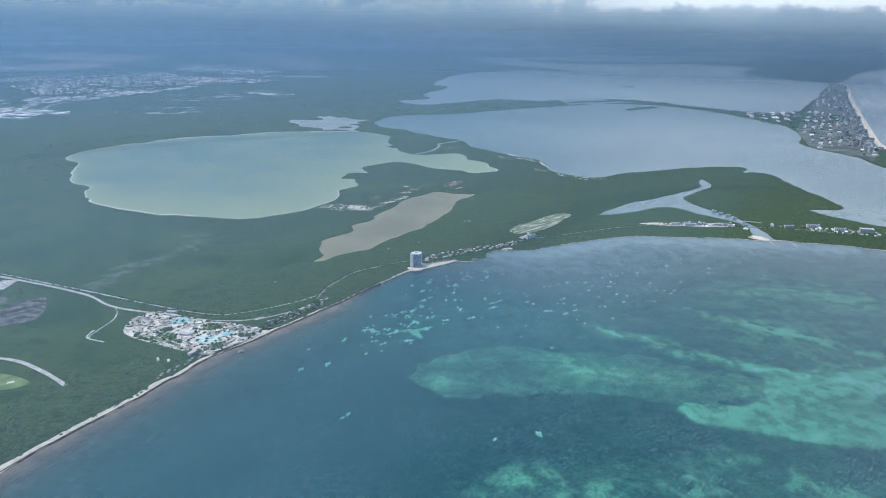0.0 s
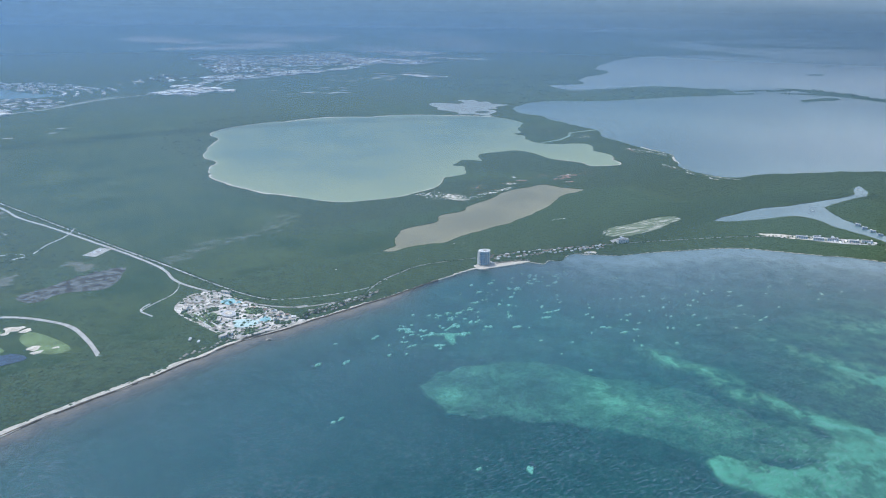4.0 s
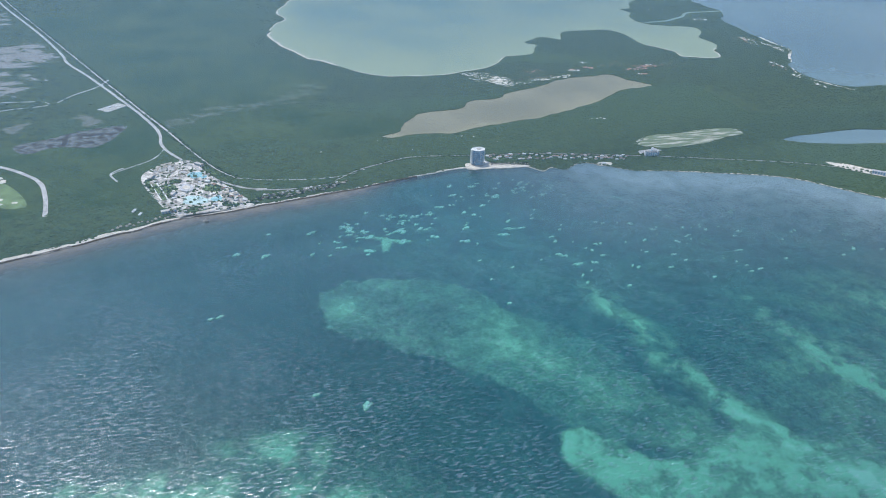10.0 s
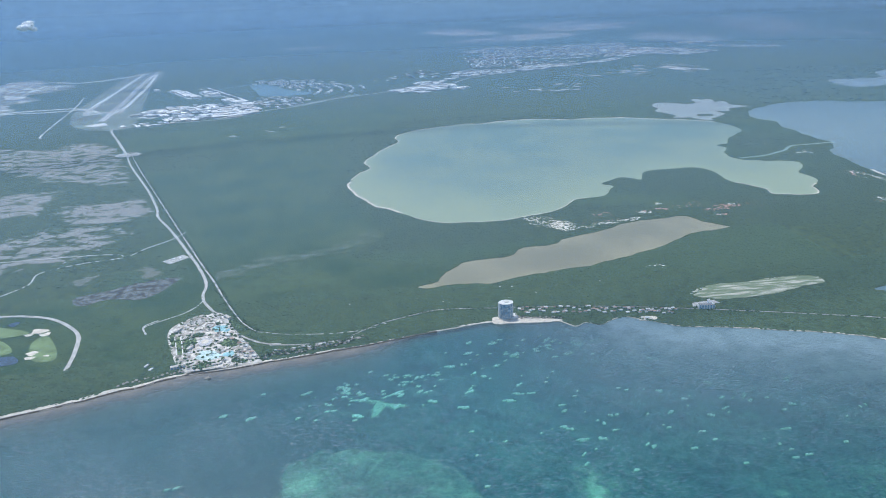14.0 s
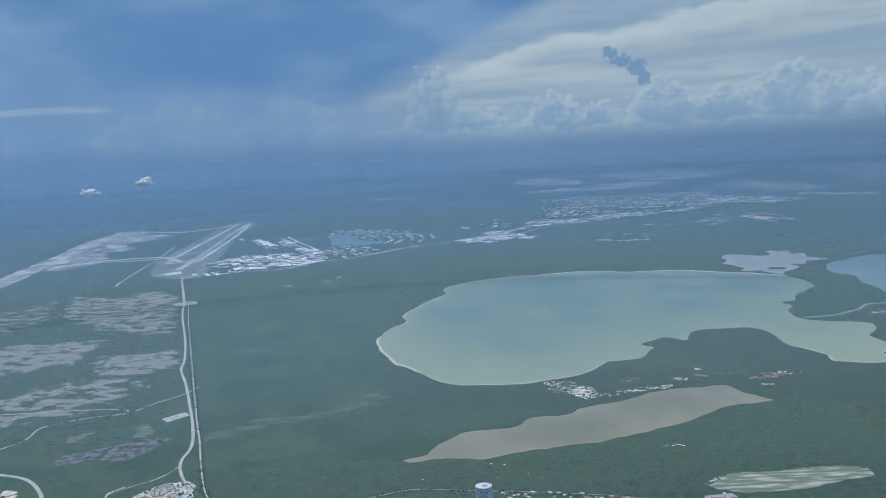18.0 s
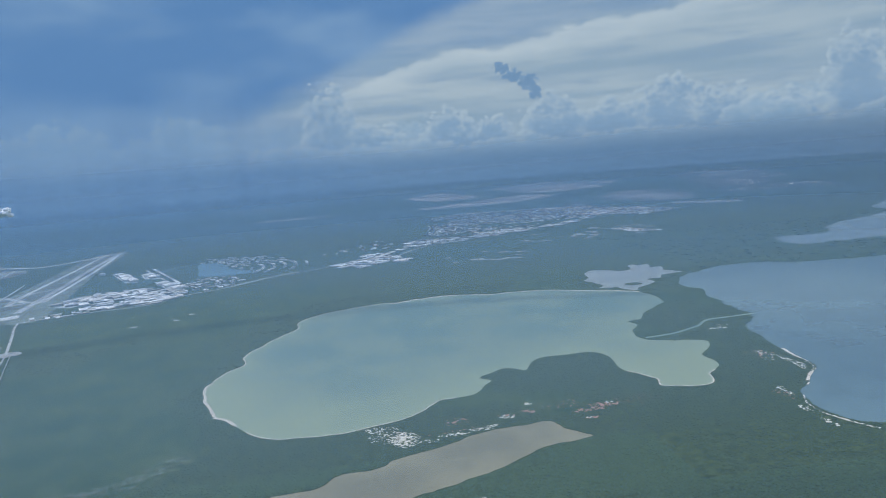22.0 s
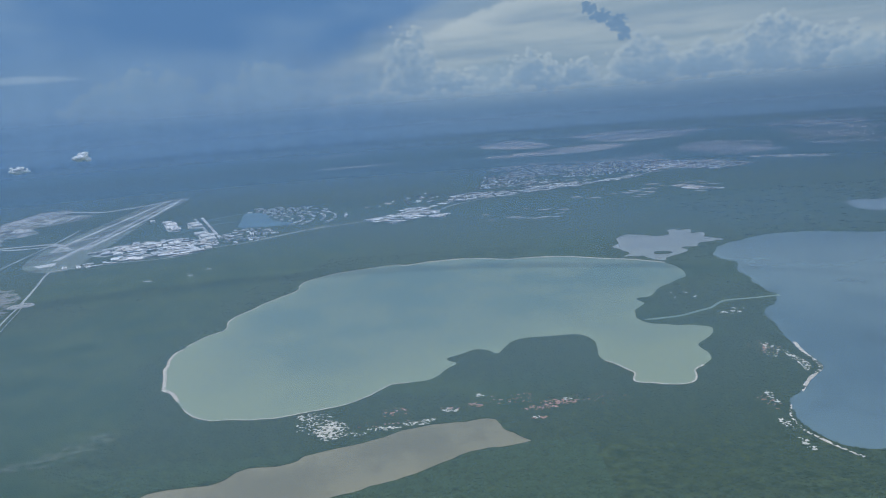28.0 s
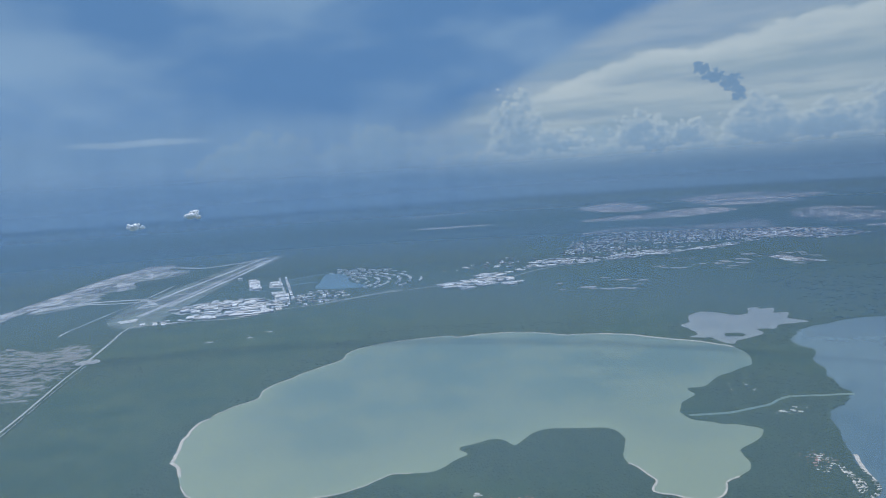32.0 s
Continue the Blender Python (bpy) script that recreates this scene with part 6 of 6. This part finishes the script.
marina = plate("marina_basin", spline([(-150, 668), (-162, 720), (-178, 790), (-158, 802), (-138, 760), (-122, 716), (-100, 690), (-84, 668), (-112, 658)], 4, True), 0.2, plain("pale_marina_water", (0.12, 0.20, 0.22), 0.2, 0, 0.15, 0.03, 5, spec=0.5), "pale blue marina basin", "marina")
for k, (x, y) in enumerate(((-196, 792), (-214, 745), (-186, 715))):
    ribbon("canal", spline([(x - 34, y - 62), (x, y), (x + 22, y + 6)], 5), 5, 0.205, marina.data.materials[0], "narrow pale canal that leads to the marina", "canal")
MARINA = [(-177, 790), (-178, 852), (-105, 836), (-64, 786), (-18, 698), (-41, 659), (-77, 645), (-106, 650), (-84, 668), (-100, 692), (-124, 722), (-142, 766), (-158, 804)]
for r in range(50, 190, 13):
    a = -20.0
    while a < 95:
        x, y = -170 + r * math.cos(radians(a)), 690 + r * math.sin(radians(a))
        w = rnd.uniform(4, 11)
        if inside(np.array(MARINA, float), np.array([x]), np.array([y]))[0] and rnd.random() < 0.8:
            building("canal_house", x, y, radians(a + 90 + rnd.uniform(-8, 8)), w, rnd.uniform(2.6, 4), rnd.uniform(0.8, 1.6), BOX, rnd.choice(SHEET), "white row house in a canal estate", "house", "canal estate houses")
        a += (w + rnd.uniform(1.5, 7)) / r * 57.3
for x, y in scatter([(-160, 574), (-148, 640), (-118, 650), (-92, 604), (-106, 556), (-135, 543)], 44, 7):
    building("canal_house", x, y, rnd.choice(TILT), rnd.uniform(4, 11), rnd.uniform(2.4, 4.6), rnd.uniform(0.7, 1.3), BOX_CREAM, rnd.choice(SHEET + (BOX_GREY,)), "pale house between the airport and the marina", "house", "canal estate houses")
plate("park_strip", spline([(-104, 566), (-82, 590), (-58, 622), (-30, 640), (-50, 616), (-76, 584), (-94, 560)], 4, True), 0.22, STRIP, "grey-green strip of open ground beside the road", "ground")
for loop, count, gap, w1 in (([(2, 651), (22, 678), (51, 738), (76, 736), (62, 640), (42, 606)], 34, 10, 20), ([(61, 683), (80, 698), (98, 630), (86, 618)], 10, 10, 16), ([(79, 752), (106, 845), (130, 862), (196, 838), (240, 900), (300, 892), (392, 962), (398, 932), (290, 862), (190, 806), (118, 770)], 74, 12, 17)):
    for x, y in scatter(loop, count, gap):
        building("warehouse", x, y, radians(rnd.choice((38, 42, -50))), rnd.uniform(7, w1), rnd.uniform(4, 9), rnd.uniform(0.6, 1.6), rnd.choice((BOX, BOX_CREAM, BOX_GREY)), rnd.choice(SHEET), "pale flat-roofed warehouse on the edge of town", "warehouse", "town edge warehouses")
for k, loop in enumerate(([(205, 2280), (354, 2574), (408, 2037), (284, 1968)], [(187, 1619), (360, 1795), (539, 1936), (576, 1760), (403, 1598)], [(564, 2574), (840, 2852), (900, 2700), (620, 2420)], [(580, 2300), (820, 2480), (1032, 2487), (900, 2280), (600, 2180)], [(571, 2095), (700, 2160), (800, 2060), (640, 1990)],
                          [(-392, 2333), (-186, 2437), (-180, 2390), (-380, 2290)], [(-214, 1670), (-58, 1703), (-50, 1672), (-200, 1630)], [(436, 1127), (497, 1112), (476, 1027), (430, 1043)], [(386, 784), (412, 760), (429, 714), (398, 733)], [(665, 1160), (742, 1074), (720, 1050), (640, 1120)])):
    plate("clearing", shore(loop, 9, 7, seed=40 + k), 0.2 + 0.002 * k, BARE, "pale cleared building land beyond the town", "clearing")
hz_sea = spline([(516, -37), (569, -16), (689, 23), (856, 77), (1172, 177), (1648, 318), (2177, 439)], 8)
hz_lag = spline([(429, -50), (476, 8), (520, 34), (600, 64), (800, 118), (985, 168), (1300, 252), (1560, 322)], 8)
for k in range(90):
    i = int(rnd.uniform(0, 1) ** 1.3 * (len(hz_sea) - 1))
    p, q = hz_sea[i], hz_lag[min(i, len(hz_lag) - 1)]
    t = rnd.uniform(0.06, 0.4)
    x, y = p[0] + (q[0] - p[0]) * t + rnd.uniform(-8, 8), p[1] + (q[1] - p[1]) * t + rnd.uniform(0, 8)
    building("beach_hotel", x, y, radians(20 + rnd.uniform(-12, 12)), rnd.uniform(3, 8), rnd.uniform(2.2, 4), rnd.uniform(1.5, 5.0), rnd.choice((BOX_GREY, BOX_GREY, BOX_CREAM)), BOX_GREY, "tall pale hotel on the long beach strip", "hotel", "hotels on the beach strip")
ribbon("beach_strip", hz_sea, 6, 0.3, SAND, "long white ocean beach below the hotels", "beach", thick=1.0, wobble=0.3)


def town(name, areas, seed, label):
    """Roofs of the far town, too many to count."""
    rs, verts, faces = np.random.RandomState(seed), [], []
    for loop, count, w0, w1, d0, d1, h1, turn in areas:
        loop = np.asarray(loop, float)
        x = rs.uniform(*loop[:, 0][[loop[:, 0].argmin(), loop[:, 0].argmax()]], count * 6)
        y = rs.uniform(*loop[:, 1][[loop[:, 1].argmin(), loop[:, 1].argmax()]], count * 6)
        keep = inside(loop, x, y) & (fbm(x, y, 90, seed) + 0.25 * rs.rand(len(x)) > 0.56)
        gap = 2.2 * d1
        along, across = x[keep] * math.cos(turn) + y[keep] * math.sin(turn), -x[keep] * math.sin(turn) + y[keep] * math.cos(turn)
        across = np.round(across / gap) * gap + rs.uniform(-0.12, 0.12, len(across)) * gap  # rows along the streets
        for px, py in list(zip(along * math.cos(turn) - across * math.sin(turn), along * math.sin(turn) + across * math.cos(turn)))[:count]:
            w, d, h, a = w0 + (w1 - w0) * rs.rand() ** 2.2, d0 + (d1 - d0) * rs.rand() ** 1.5, rs.uniform(0.4, h1), turn + rs.choice([0, 1.571]) + rs.uniform(-0.08, 0.08)
            first = len(verts)
            for z, k in ((0.1, 1.0), (0.1 + h, 1.0), (0.1 + h * 1.25, 0.55)):
                for sx, sy in ((-1, -1), (1, -1), (1, 1), (-1, 1)):
                    verts.append((*turned(sx * w / 2 * k, sy * d / 2 * k, px, py, a), z))
            for base in (0, 4):
                for j in range(4):
                    p, q = first + base + j, first + base + (j + 1) % 4
                    faces += [(p, q, q + 4), (p, q + 4, p + 4)]
            faces += [(first + 8, first + 9, first + 10), (first + 8, first + 10, first + 11)]
    return tagged(triangles(name, verts, faces, TOWN), label, "town", kind="stuff")


def town_material():
    m, nodes, links, b = material("mixed_town_roofs", 0.8, 0, 0.3)
    geo = nodes.new("ShaderNodeNewGeometry")
    ramp = nodes.new("ShaderNodeValToRGB")
    stops = ((0.0, (0.10, 0.11, 0.10)), (0.35, (0.20, 0.20, 0.19)), (0.55, (0.52, 0.51, 0.49)), (0.70, (0.92, 0.92, 0.90)), (0.97, (0.50, 0.38, 0.32)))
    ramp.color_ramp.elements[0].color, ramp.color_ramp.elements[0].position = (*stops[0][1], 1), 0
    ramp.color_ramp.elements[1].color, ramp.color_ramp.elements[1].position = (*stops[-1][1], 1), stops[-1][0]
    for at, colour in stops[1:-1]:
        ramp.color_ramp.elements.new(at).color = (*colour, 1)
    links.new(geo.outputs["Random Per Island"], ramp.inputs[0])
    links.new(ramp.outputs[0], b.inputs["Base Color"])
    return m


TOWN = town_material()
town("town_roofs", [([(136, 885), (160, 1100), (183, 1263), (257, 1349), (387, 1302), (550, 1407), (505, 1150), (388, 966), (250, 924)], 2800, 1.8, 6.5, 1.4, 3.6, 1.4, 0.6), ([(592, 1352), (670, 1640), (774, 1704), (850, 1557), (774, 1281), (642, 1191)], 1500, 2.6, 12, 1.8, 4.6, 1.4, 0.6),
                    ([(100, 760), (160, 860), (300, 930), (430, 1030), (440, 1000), (300, 890), (130, 800)], 300, 3, 10, 2, 5, 1.2, 0.6), ([(437, 1127), (497, 1112), (475, 1027), (430, 1043)], 60, 8, 20, 5, 9, 1.6, 0.6), ([(500, 1190), (570, 1120), (595, 1010), (510, 965), (470, 1020)], 420, 3, 12, 2, 5, 1.4, 0.6)], 3, "pale flat roofs of a low town")
town("far_town_roofs", [([(205, 2280), (354, 2574), (408, 2037), (284, 1968)], 300, 8, 30, 5, 10, 2, 0.5), ([(187, 1619), (360, 1795), (539, 1936), (576, 1760), (403, 1598)], 700, 5, 22, 3, 8, 1.6, 0.5), ([(564, 2574), (840, 2852), (1032, 2487), (803, 2016), (571, 2095)], 700, 8, 30, 5, 10, 2, 0.5),
                        ([(1000, 1500), (1006, 1785), (1299, 2600), (1738, 2806), (1300, 1800)], 1100, 5, 20, 3, 8, 2, 0.5), ([(660, 1165), (742, 1080), (725, 1050), (640, 1115)], 60, 5, 20, 3, 6, 1.2, 0.6), ([(850, 1300), (900, 1600), (1150, 1650), (1100, 1250)], 420, 4, 14, 3, 6, 1.6, 0.6), ([(386, 790), (420, 765), (436, 710), (395, 728)], 40, 4, 14, 3, 5, 0.8, 0.6),
                        ([(-20, 760), (60, 900), (110, 900), (80, 780)], 40, 3, 9, 2, 5, 1.0, 0.6)], 4, "hazy pale roofs of the far town")
plate("strip_ground", [(440, -48), (516, -33), (700, 30), (1172, 182), (1640, 318), (1560, 323), (985, 172), (600, 66), (480, 12)], 0.2, plain("built_up_ground", (0.10, 0.115, 0.10), 0.95, 0, 0.5, 0.05, 8), "grey built-up ground along the hotel strip", "ground")
town("strip_roofs", [([(440, -50), (516, -30), (700, 35), (1172, 190), (1640, 325), (1560, 320), (985, 168), (600, 64), (480, 8)], 900, 1.8, 6, 1.4, 3.5, 1.6, 0.3), ([(640, 90), (700, 100), (790, 125), (730, 190), (690, 150)], 60, 4, 10, 3, 6, 1.2, 0.4)], 6, "low pale roofs along the hotel strip")
town("bay_roofs", [([(176, -72), (186, -84), (204, -118), (196, -120), (176, -86)], 70, 0.7, 1.8, 0.6, 1.2, 0.7, 0.6), ([(150, -46), (160, -54), (166, -62), (158, -60), (148, -50)], 30, 0.6, 1.4, 0.5, 1.0, 0.5, 0.6)], 9, "small pale roofs between the hotels on the spit")

# ---- trees ----
PALM_CROWN, PALM_TRUNK = bpy.data.meshes.new("crown"), bpy.data.meshes.new("trunk")


def make_palm():
    bm, rs = bmesh.new(), random.Random(3)
    for k in range(13):
        a, droop, reach = 6.283 * k / 13 + rs.uniform(-0.2, 0.2), rs.uniform(0.1, 0.5), rs.uniform(0.42, 0.6)
        last = None
        for j in range(4):
            s = j / 3
            w = 0.09 * (1 - s) * (0.4 + s * 2) + 0.012
            x, z = reach * s, 0.12 * math.sin(s * 2.6) - droop * s * s * 0.5
            c, n = math.cos(a), math.sin(a)
            pair = [bm.verts.new((x * c - w * n, x * n + w * c, z - 0.03)), bm.verts.new((x * c, x * n, z)), bm.verts.new((x * c + w * n, x * n - w * c, z - 0.03))]
            if last:
                bm.faces.new((last[0], last[1], pair[1], pair[0])), bm.faces.new((last[1], last[2], pair[2], pair[1]))
            last = pair
    bm.to_mesh(PALM_CROWN), bm.free()
    verts, faces = [], []
    for j in range(5):
        r, z = 0.045 - 0.005 * j, 0.2 * j
        for k in range(6):
            verts.append((r * math.cos(k * 1.047) + 0.02 * j * j * 0.3, r * math.sin(k * 1.047), z))
    for j in range(4):
        for k in range(6):
            faces.append((6 * j + k, 6 * j + (k + 1) % 6, 6 * j + 6 + (k + 1) % 6, 6 * j + 6 + k))
    PALM_TRUNK.from_pydata(verts, [], faces)
    PALM_CROWN.materials.append(PALM), PALM_TRUNK.materials.append(BARK)


make_palm()


def palm(x, y, s):
    tree = thing("palm_tree", (x, y, 0.2), rnd.uniform(0, 6), (s, s, s * rnd.uniform(0.9, 1.2)), "green coconut palm on sandy ground", "tree", "palms along the beach")
    shared("trunk", PALM_TRUNK, BARK, tree), shared("crown", PALM_CROWN, PALM, tree, "", (0.06, 0, 0.8))


for x, y in scatter(RESORT, 70, 1.6):
    palm(x, y, rnd.uniform(0.8, 1.4))
for k in range(70):
    x = rnd.uniform(-75, -42)
    palm(x, np.interp(x, [-75, -60, -49, -42], [-12.6, -10.2, -7.4, -5.0]) + rnd.uniform(-0.4, 3.0), rnd.uniform(0.8, 1.3))
for k in range(34):
    x = rnd.uniform(4, 21)
    palm(x, np.interp(x, [4, 21], [1.2, -3.0]) + rnd.uniform(-0.6, 2.2), rnd.uniform(0.7, 1.1))


def canopy(name, label, seed, areas, height=1.0, leaves=None):
    """A closed swamp forest of uneven crowns; each crown is a rough dome of leaf clumps."""
    rs = np.random.RandomState(seed)
    xs, ys, rr = [], [], []
    for x0, x1, y0, y1, count, r0, r1, limit in areas:
        x, y = rs.uniform(x0, x1, count), rs.uniform(y0, y1, count)
        marsh, bare = land_cover(x, y)
        keep = dry(x, y) & (bare < 0.25) & (salt_flats(x, y) < 0.3) & (marsh + 0.3 * rs.rand(count) < limit)
        for loop in CLEARED:
            keep &= ~inside(loop, x, y)
        for line, gap in ((laneL, 1.5), (laneR, 1.4), (COAST_ROAD, 0.9), (ROAD_GOLF, 1.1), (COAST[(COAST[:, 0] > -420) & (COAST[:, 0] < 30)], 1.5), (CHANNEL, 4.0), (CREEK, 1.2), (POND, 1.2), (NORTH_POND, 2.5), (LAGOON, 1.3)):
            keep[keep] &= away(line[::2], x[keep], y[keep]) > gap
        xs.append(x[keep]), ys.append(y[keep]), rr.append(rs.uniform(r0, r1, keep.sum()))
    x, y, r = np.concatenate(xs), np.concatenate(ys), np.concatenate(rr)
    return crowns(name, label, rs, x, y, r, height, leaves)


def crowns(name, label, rs, x, y, r, height, leaves=None):
    n = len(x)
    around = np.arange(6) * 2 * np.pi / 6
    shape = np.zeros((n, 13, 3))
    for ring, (rad, up) in enumerate(((1.0, 0.0), (0.72, 0.62))):
        wob = rs.uniform(0.7, 1.3, (n, 6))
        turn = around + rs.uniform(0, 1, (n, 1)) + 0.5 * ring
        shape[:, ring * 6 : ring * 6 + 6, 0], shape[:, ring * 6 : ring * 6 + 6, 1] = rad * wob * np.cos(turn), rad * wob * np.sin(turn)
        shape[:, ring * 6 : ring * 6 + 6, 2] = up * rs.uniform(0.75, 1.25, (n, 6))
    shape[:, 12, 2] = rs.uniform(0.8, 1.15, n)
    tall = rs.uniform(0.55, 1.15, n) * height
    verts = shape * np.stack([r, r, r * tall], 1)[:, None]
    verts += np.stack([x, y, np.full(n, 0.16)], 1)[:, None]
    tri = []
    for k in range(6):
        j = (k + 1) % 6
        tri += [(k, j, 6 + k), (j, 6 + j, 6 + k), (6 + k, 6 + j, 12)]
    tris = (np.array(tri)[None] + 13 * np.arange(n)[:, None, None]).reshape(-1, 3)
    return tagged(triangles(name, verts.reshape(-1, 3), tris, leaves or CANOPY), label, "forest", kind="stuff")


ROAD_GOLF = spline([(-190, 42), (-176.2, 41), (-160, 35.6), (-149, 31), (-140, 22.5), (-135.2, 15.5), (-131.5, 0), (-130.4, -9)], 3)
CLEARED = [RESORT * 1.0, np.array([(42, 93), (46, 90), (50, 94), (50, 100), (46, 104), (42, 101)]), np.array([(-2, -4), (22, -6), (20, -2), (6, 2.6), (-2, 3)]), np.array([(68, 5), (78, 14), (118, 16), (120, 8), (96, 1), (76, 0)]), np.array([(-184, 32), (-150, 27), (-137, 8), (-135, -3), (-180, -4)]),
           np.array([(129, -23), (141, -30), (166, -56), (160, -60), (138, -42)]), np.array([(60, 2), (76, 2), (76, -5), (60, -4)]), np.array([(-148, 48), (-129, 60), (-114, 63), (-123, 43), (-142, 41)]), np.array([(-126, 80), (-113, 82), (-114, 92), (-126, 90)]), np.array([(44, -10), (51, -10), (51, -6), (44, -6)])]
canopy("mangrove_forest", "dense dark green mangrove forest along the coast", 21, [(-240, 190, -70, 30, 52000, 0.32, 0.66, 0.95), (-140, 140, 30, 75, 26000, 0.36, 0.72, 0.62), (120, 235, -120, 30, 14000, 0.4, 0.75, 0.95)], 0.42)
def garden_bushes():
    rs, xs, ys = np.random.RandomState(4), [], []
    for loop in GARDENS:
        x, y = rs.uniform(loop[:, 0].min(), loop[:, 0].max(), 60), rs.uniform(loop[:, 1].min(), loop[:, 1].max(), 60)
        keep = inside(loop, x, y)
        xs.extend(x[keep]), ys.extend(y[keep])
    return xs, ys


canopy("marsh_forest", "low uneven mangrove scrub between the lagoons", 22, [(-60, 250, 70, 200, 40000, 0.4, 0.8, 0.62), (150, 330, -60, 260, 34000, 0.42, 0.8, 0.8), (-60, 330, 200, 430, 9000, 0.9, 1.6, 0.5), (-330, -100, 60, 460, 9000, 0.7, 1.4, 0.6)], 0.34, DARKER_CANOPY)
def hedges():
    """Rows of low trees along the causeway and the coast road."""
    rs, xs, ys = np.random.RandomState(12), [], []
    for line, side, gap, spread, share in ((laneR, -0.75, 0.55, 0.25, 0.85), (laneR, 0.7, 0.7, 0.3, 0.6), (COAST_ROAD[24:], 0.7, 0.8, 0.35, 0.7), (COAST_ROAD[24:], -0.7, 0.8, 0.35, 0.6)):
        t = np.gradient(line, axis=0)
        t /= np.hypot(*t.T)[:, None]
        far = np.r_[0, np.cumsum(np.hypot(*np.diff(line, axis=0).T))]
        at = np.arange(0, far[-1], gap)
        at = at[rs.rand(len(at)) < share]
        base = np.stack([np.interp(at, far, line[:, 0]) + side * np.interp(at, far, -t[:, 1]), np.interp(at, far, line[:, 1]) + side * np.interp(at, far, t[:, 0])], 1)
        base += rs.normal(0, spread, base.shape)
        xs.append(base[:, 0]), ys.append(base[:, 1])
    x, y = np.concatenate(xs), np.concatenate(ys)
    keep = dry(x, y) & (away(laneL, x, y) > 0.8)
    x, y = x[keep], y[keep]
    return crowns("roadside_trees", "rows of dark green roadside trees", rs, x, y, rs.uniform(0.3, 0.62, len(x)), 1.0)


hedges()


def beach_scrub():
    """Low bushes that creep out onto the sand."""
    rs = np.random.RandomState(31)
    k = rs.randint(0, len(cx), 3600)
    x, y = cx[k] + rs.uniform(-1.5, 1.5, len(k)), np.interp(cx[k], cx[np.argsort(cx)], cy[np.argsort(cx)]) + wide[k] * rs.uniform(0.3, 1.25, len(k)) ** 0.7
    keep = (fbm(x, y, 3.0, 8) > 0.47) & dry(x, y) & ((x < -108) | ((x > -74) & (x < -6)) | (x > 24))
    crowns("beach_scrub", "low green bushes at the back of the beach", rs, x[keep], y[keep], rs.uniform(0.2, 0.45, keep.sum()), 0.7)


beach_scrub()
canopy("far_forest", "hazy far mangrove forest", 23, [(330, 800, 60, 700, 4000, 2.0, 4.0, 0.8)], 0.45)

bush_x, bush_y = garden_bushes()
more = scatter(RESORT, 170, 0.9)
bush_x, bush_y = list(bush_x) + [q[0] for q in more], list(bush_y) + [q[1] for q in more]
crowns("garden_bushes", "dark green garden shrubs and small trees", np.random.RandomState(6), np.array(bush_x), np.array(bush_y), np.random.RandomState(7).uniform(0.25, 0.6, len(bush_x)), 1.0)

# ---- clouds ----
def cloud(place, wide, tall, lumps, seed, label, lean=0.0, size=1.0):
    """A heaped cloud: many billows grown into one uneven body."""
    rs, verts, tris = random.Random(seed), [], []
    ball = bmesh.new()
    bmesh.ops.create_icosphere(ball, subdivisions=3, radius=1)
    base = [v.co.copy() for v in ball.verts]
    idx = [tuple(v.index for v in f.verts) for f in ball.faces]
    ball.free()
    for _ in range(lumps):
        h = rs.random() ** 1.3
        s = (0.36 - 0.2 * h) * tall * size * rs.uniform(0.6, 1.1)
        c = Vector((rs.gauss(0, 0.30) * wide * (1 - 0.65 * h) + lean * h * wide, rs.gauss(0, 0.2) * wide * 0.5, h * tall))
        first = len(verts)
        for b in base:
            k = 1 + 0.14 * noise.fractal(b * 1.6 + c * 0.05, 1.0, 2.0, 4) + 0.1 * noise.noise(b * 6 + c)
            verts.append(c + Vector((b.x * s * 1.25, b.y * s * 1.25, b.z * s)) * k)
        tris += [tuple(first + i for i in f) for f in idx]
    ob = triangles("cloud", [tuple(v) for v in verts], tris, CLOUD, True)
    ob.location, ob.rotation_euler = place, (0, 0, radians(27))
    return tagged(ob, label, "cloud", "clouds over the land")


cloud((-669, 1364, 74), 34, 15, 26, 2, "tiny white puff of cloud under the storm")
cloud((-710, 1198, 62), 30, 11, 26, 3, "tiny white puff of cloud under the storm")
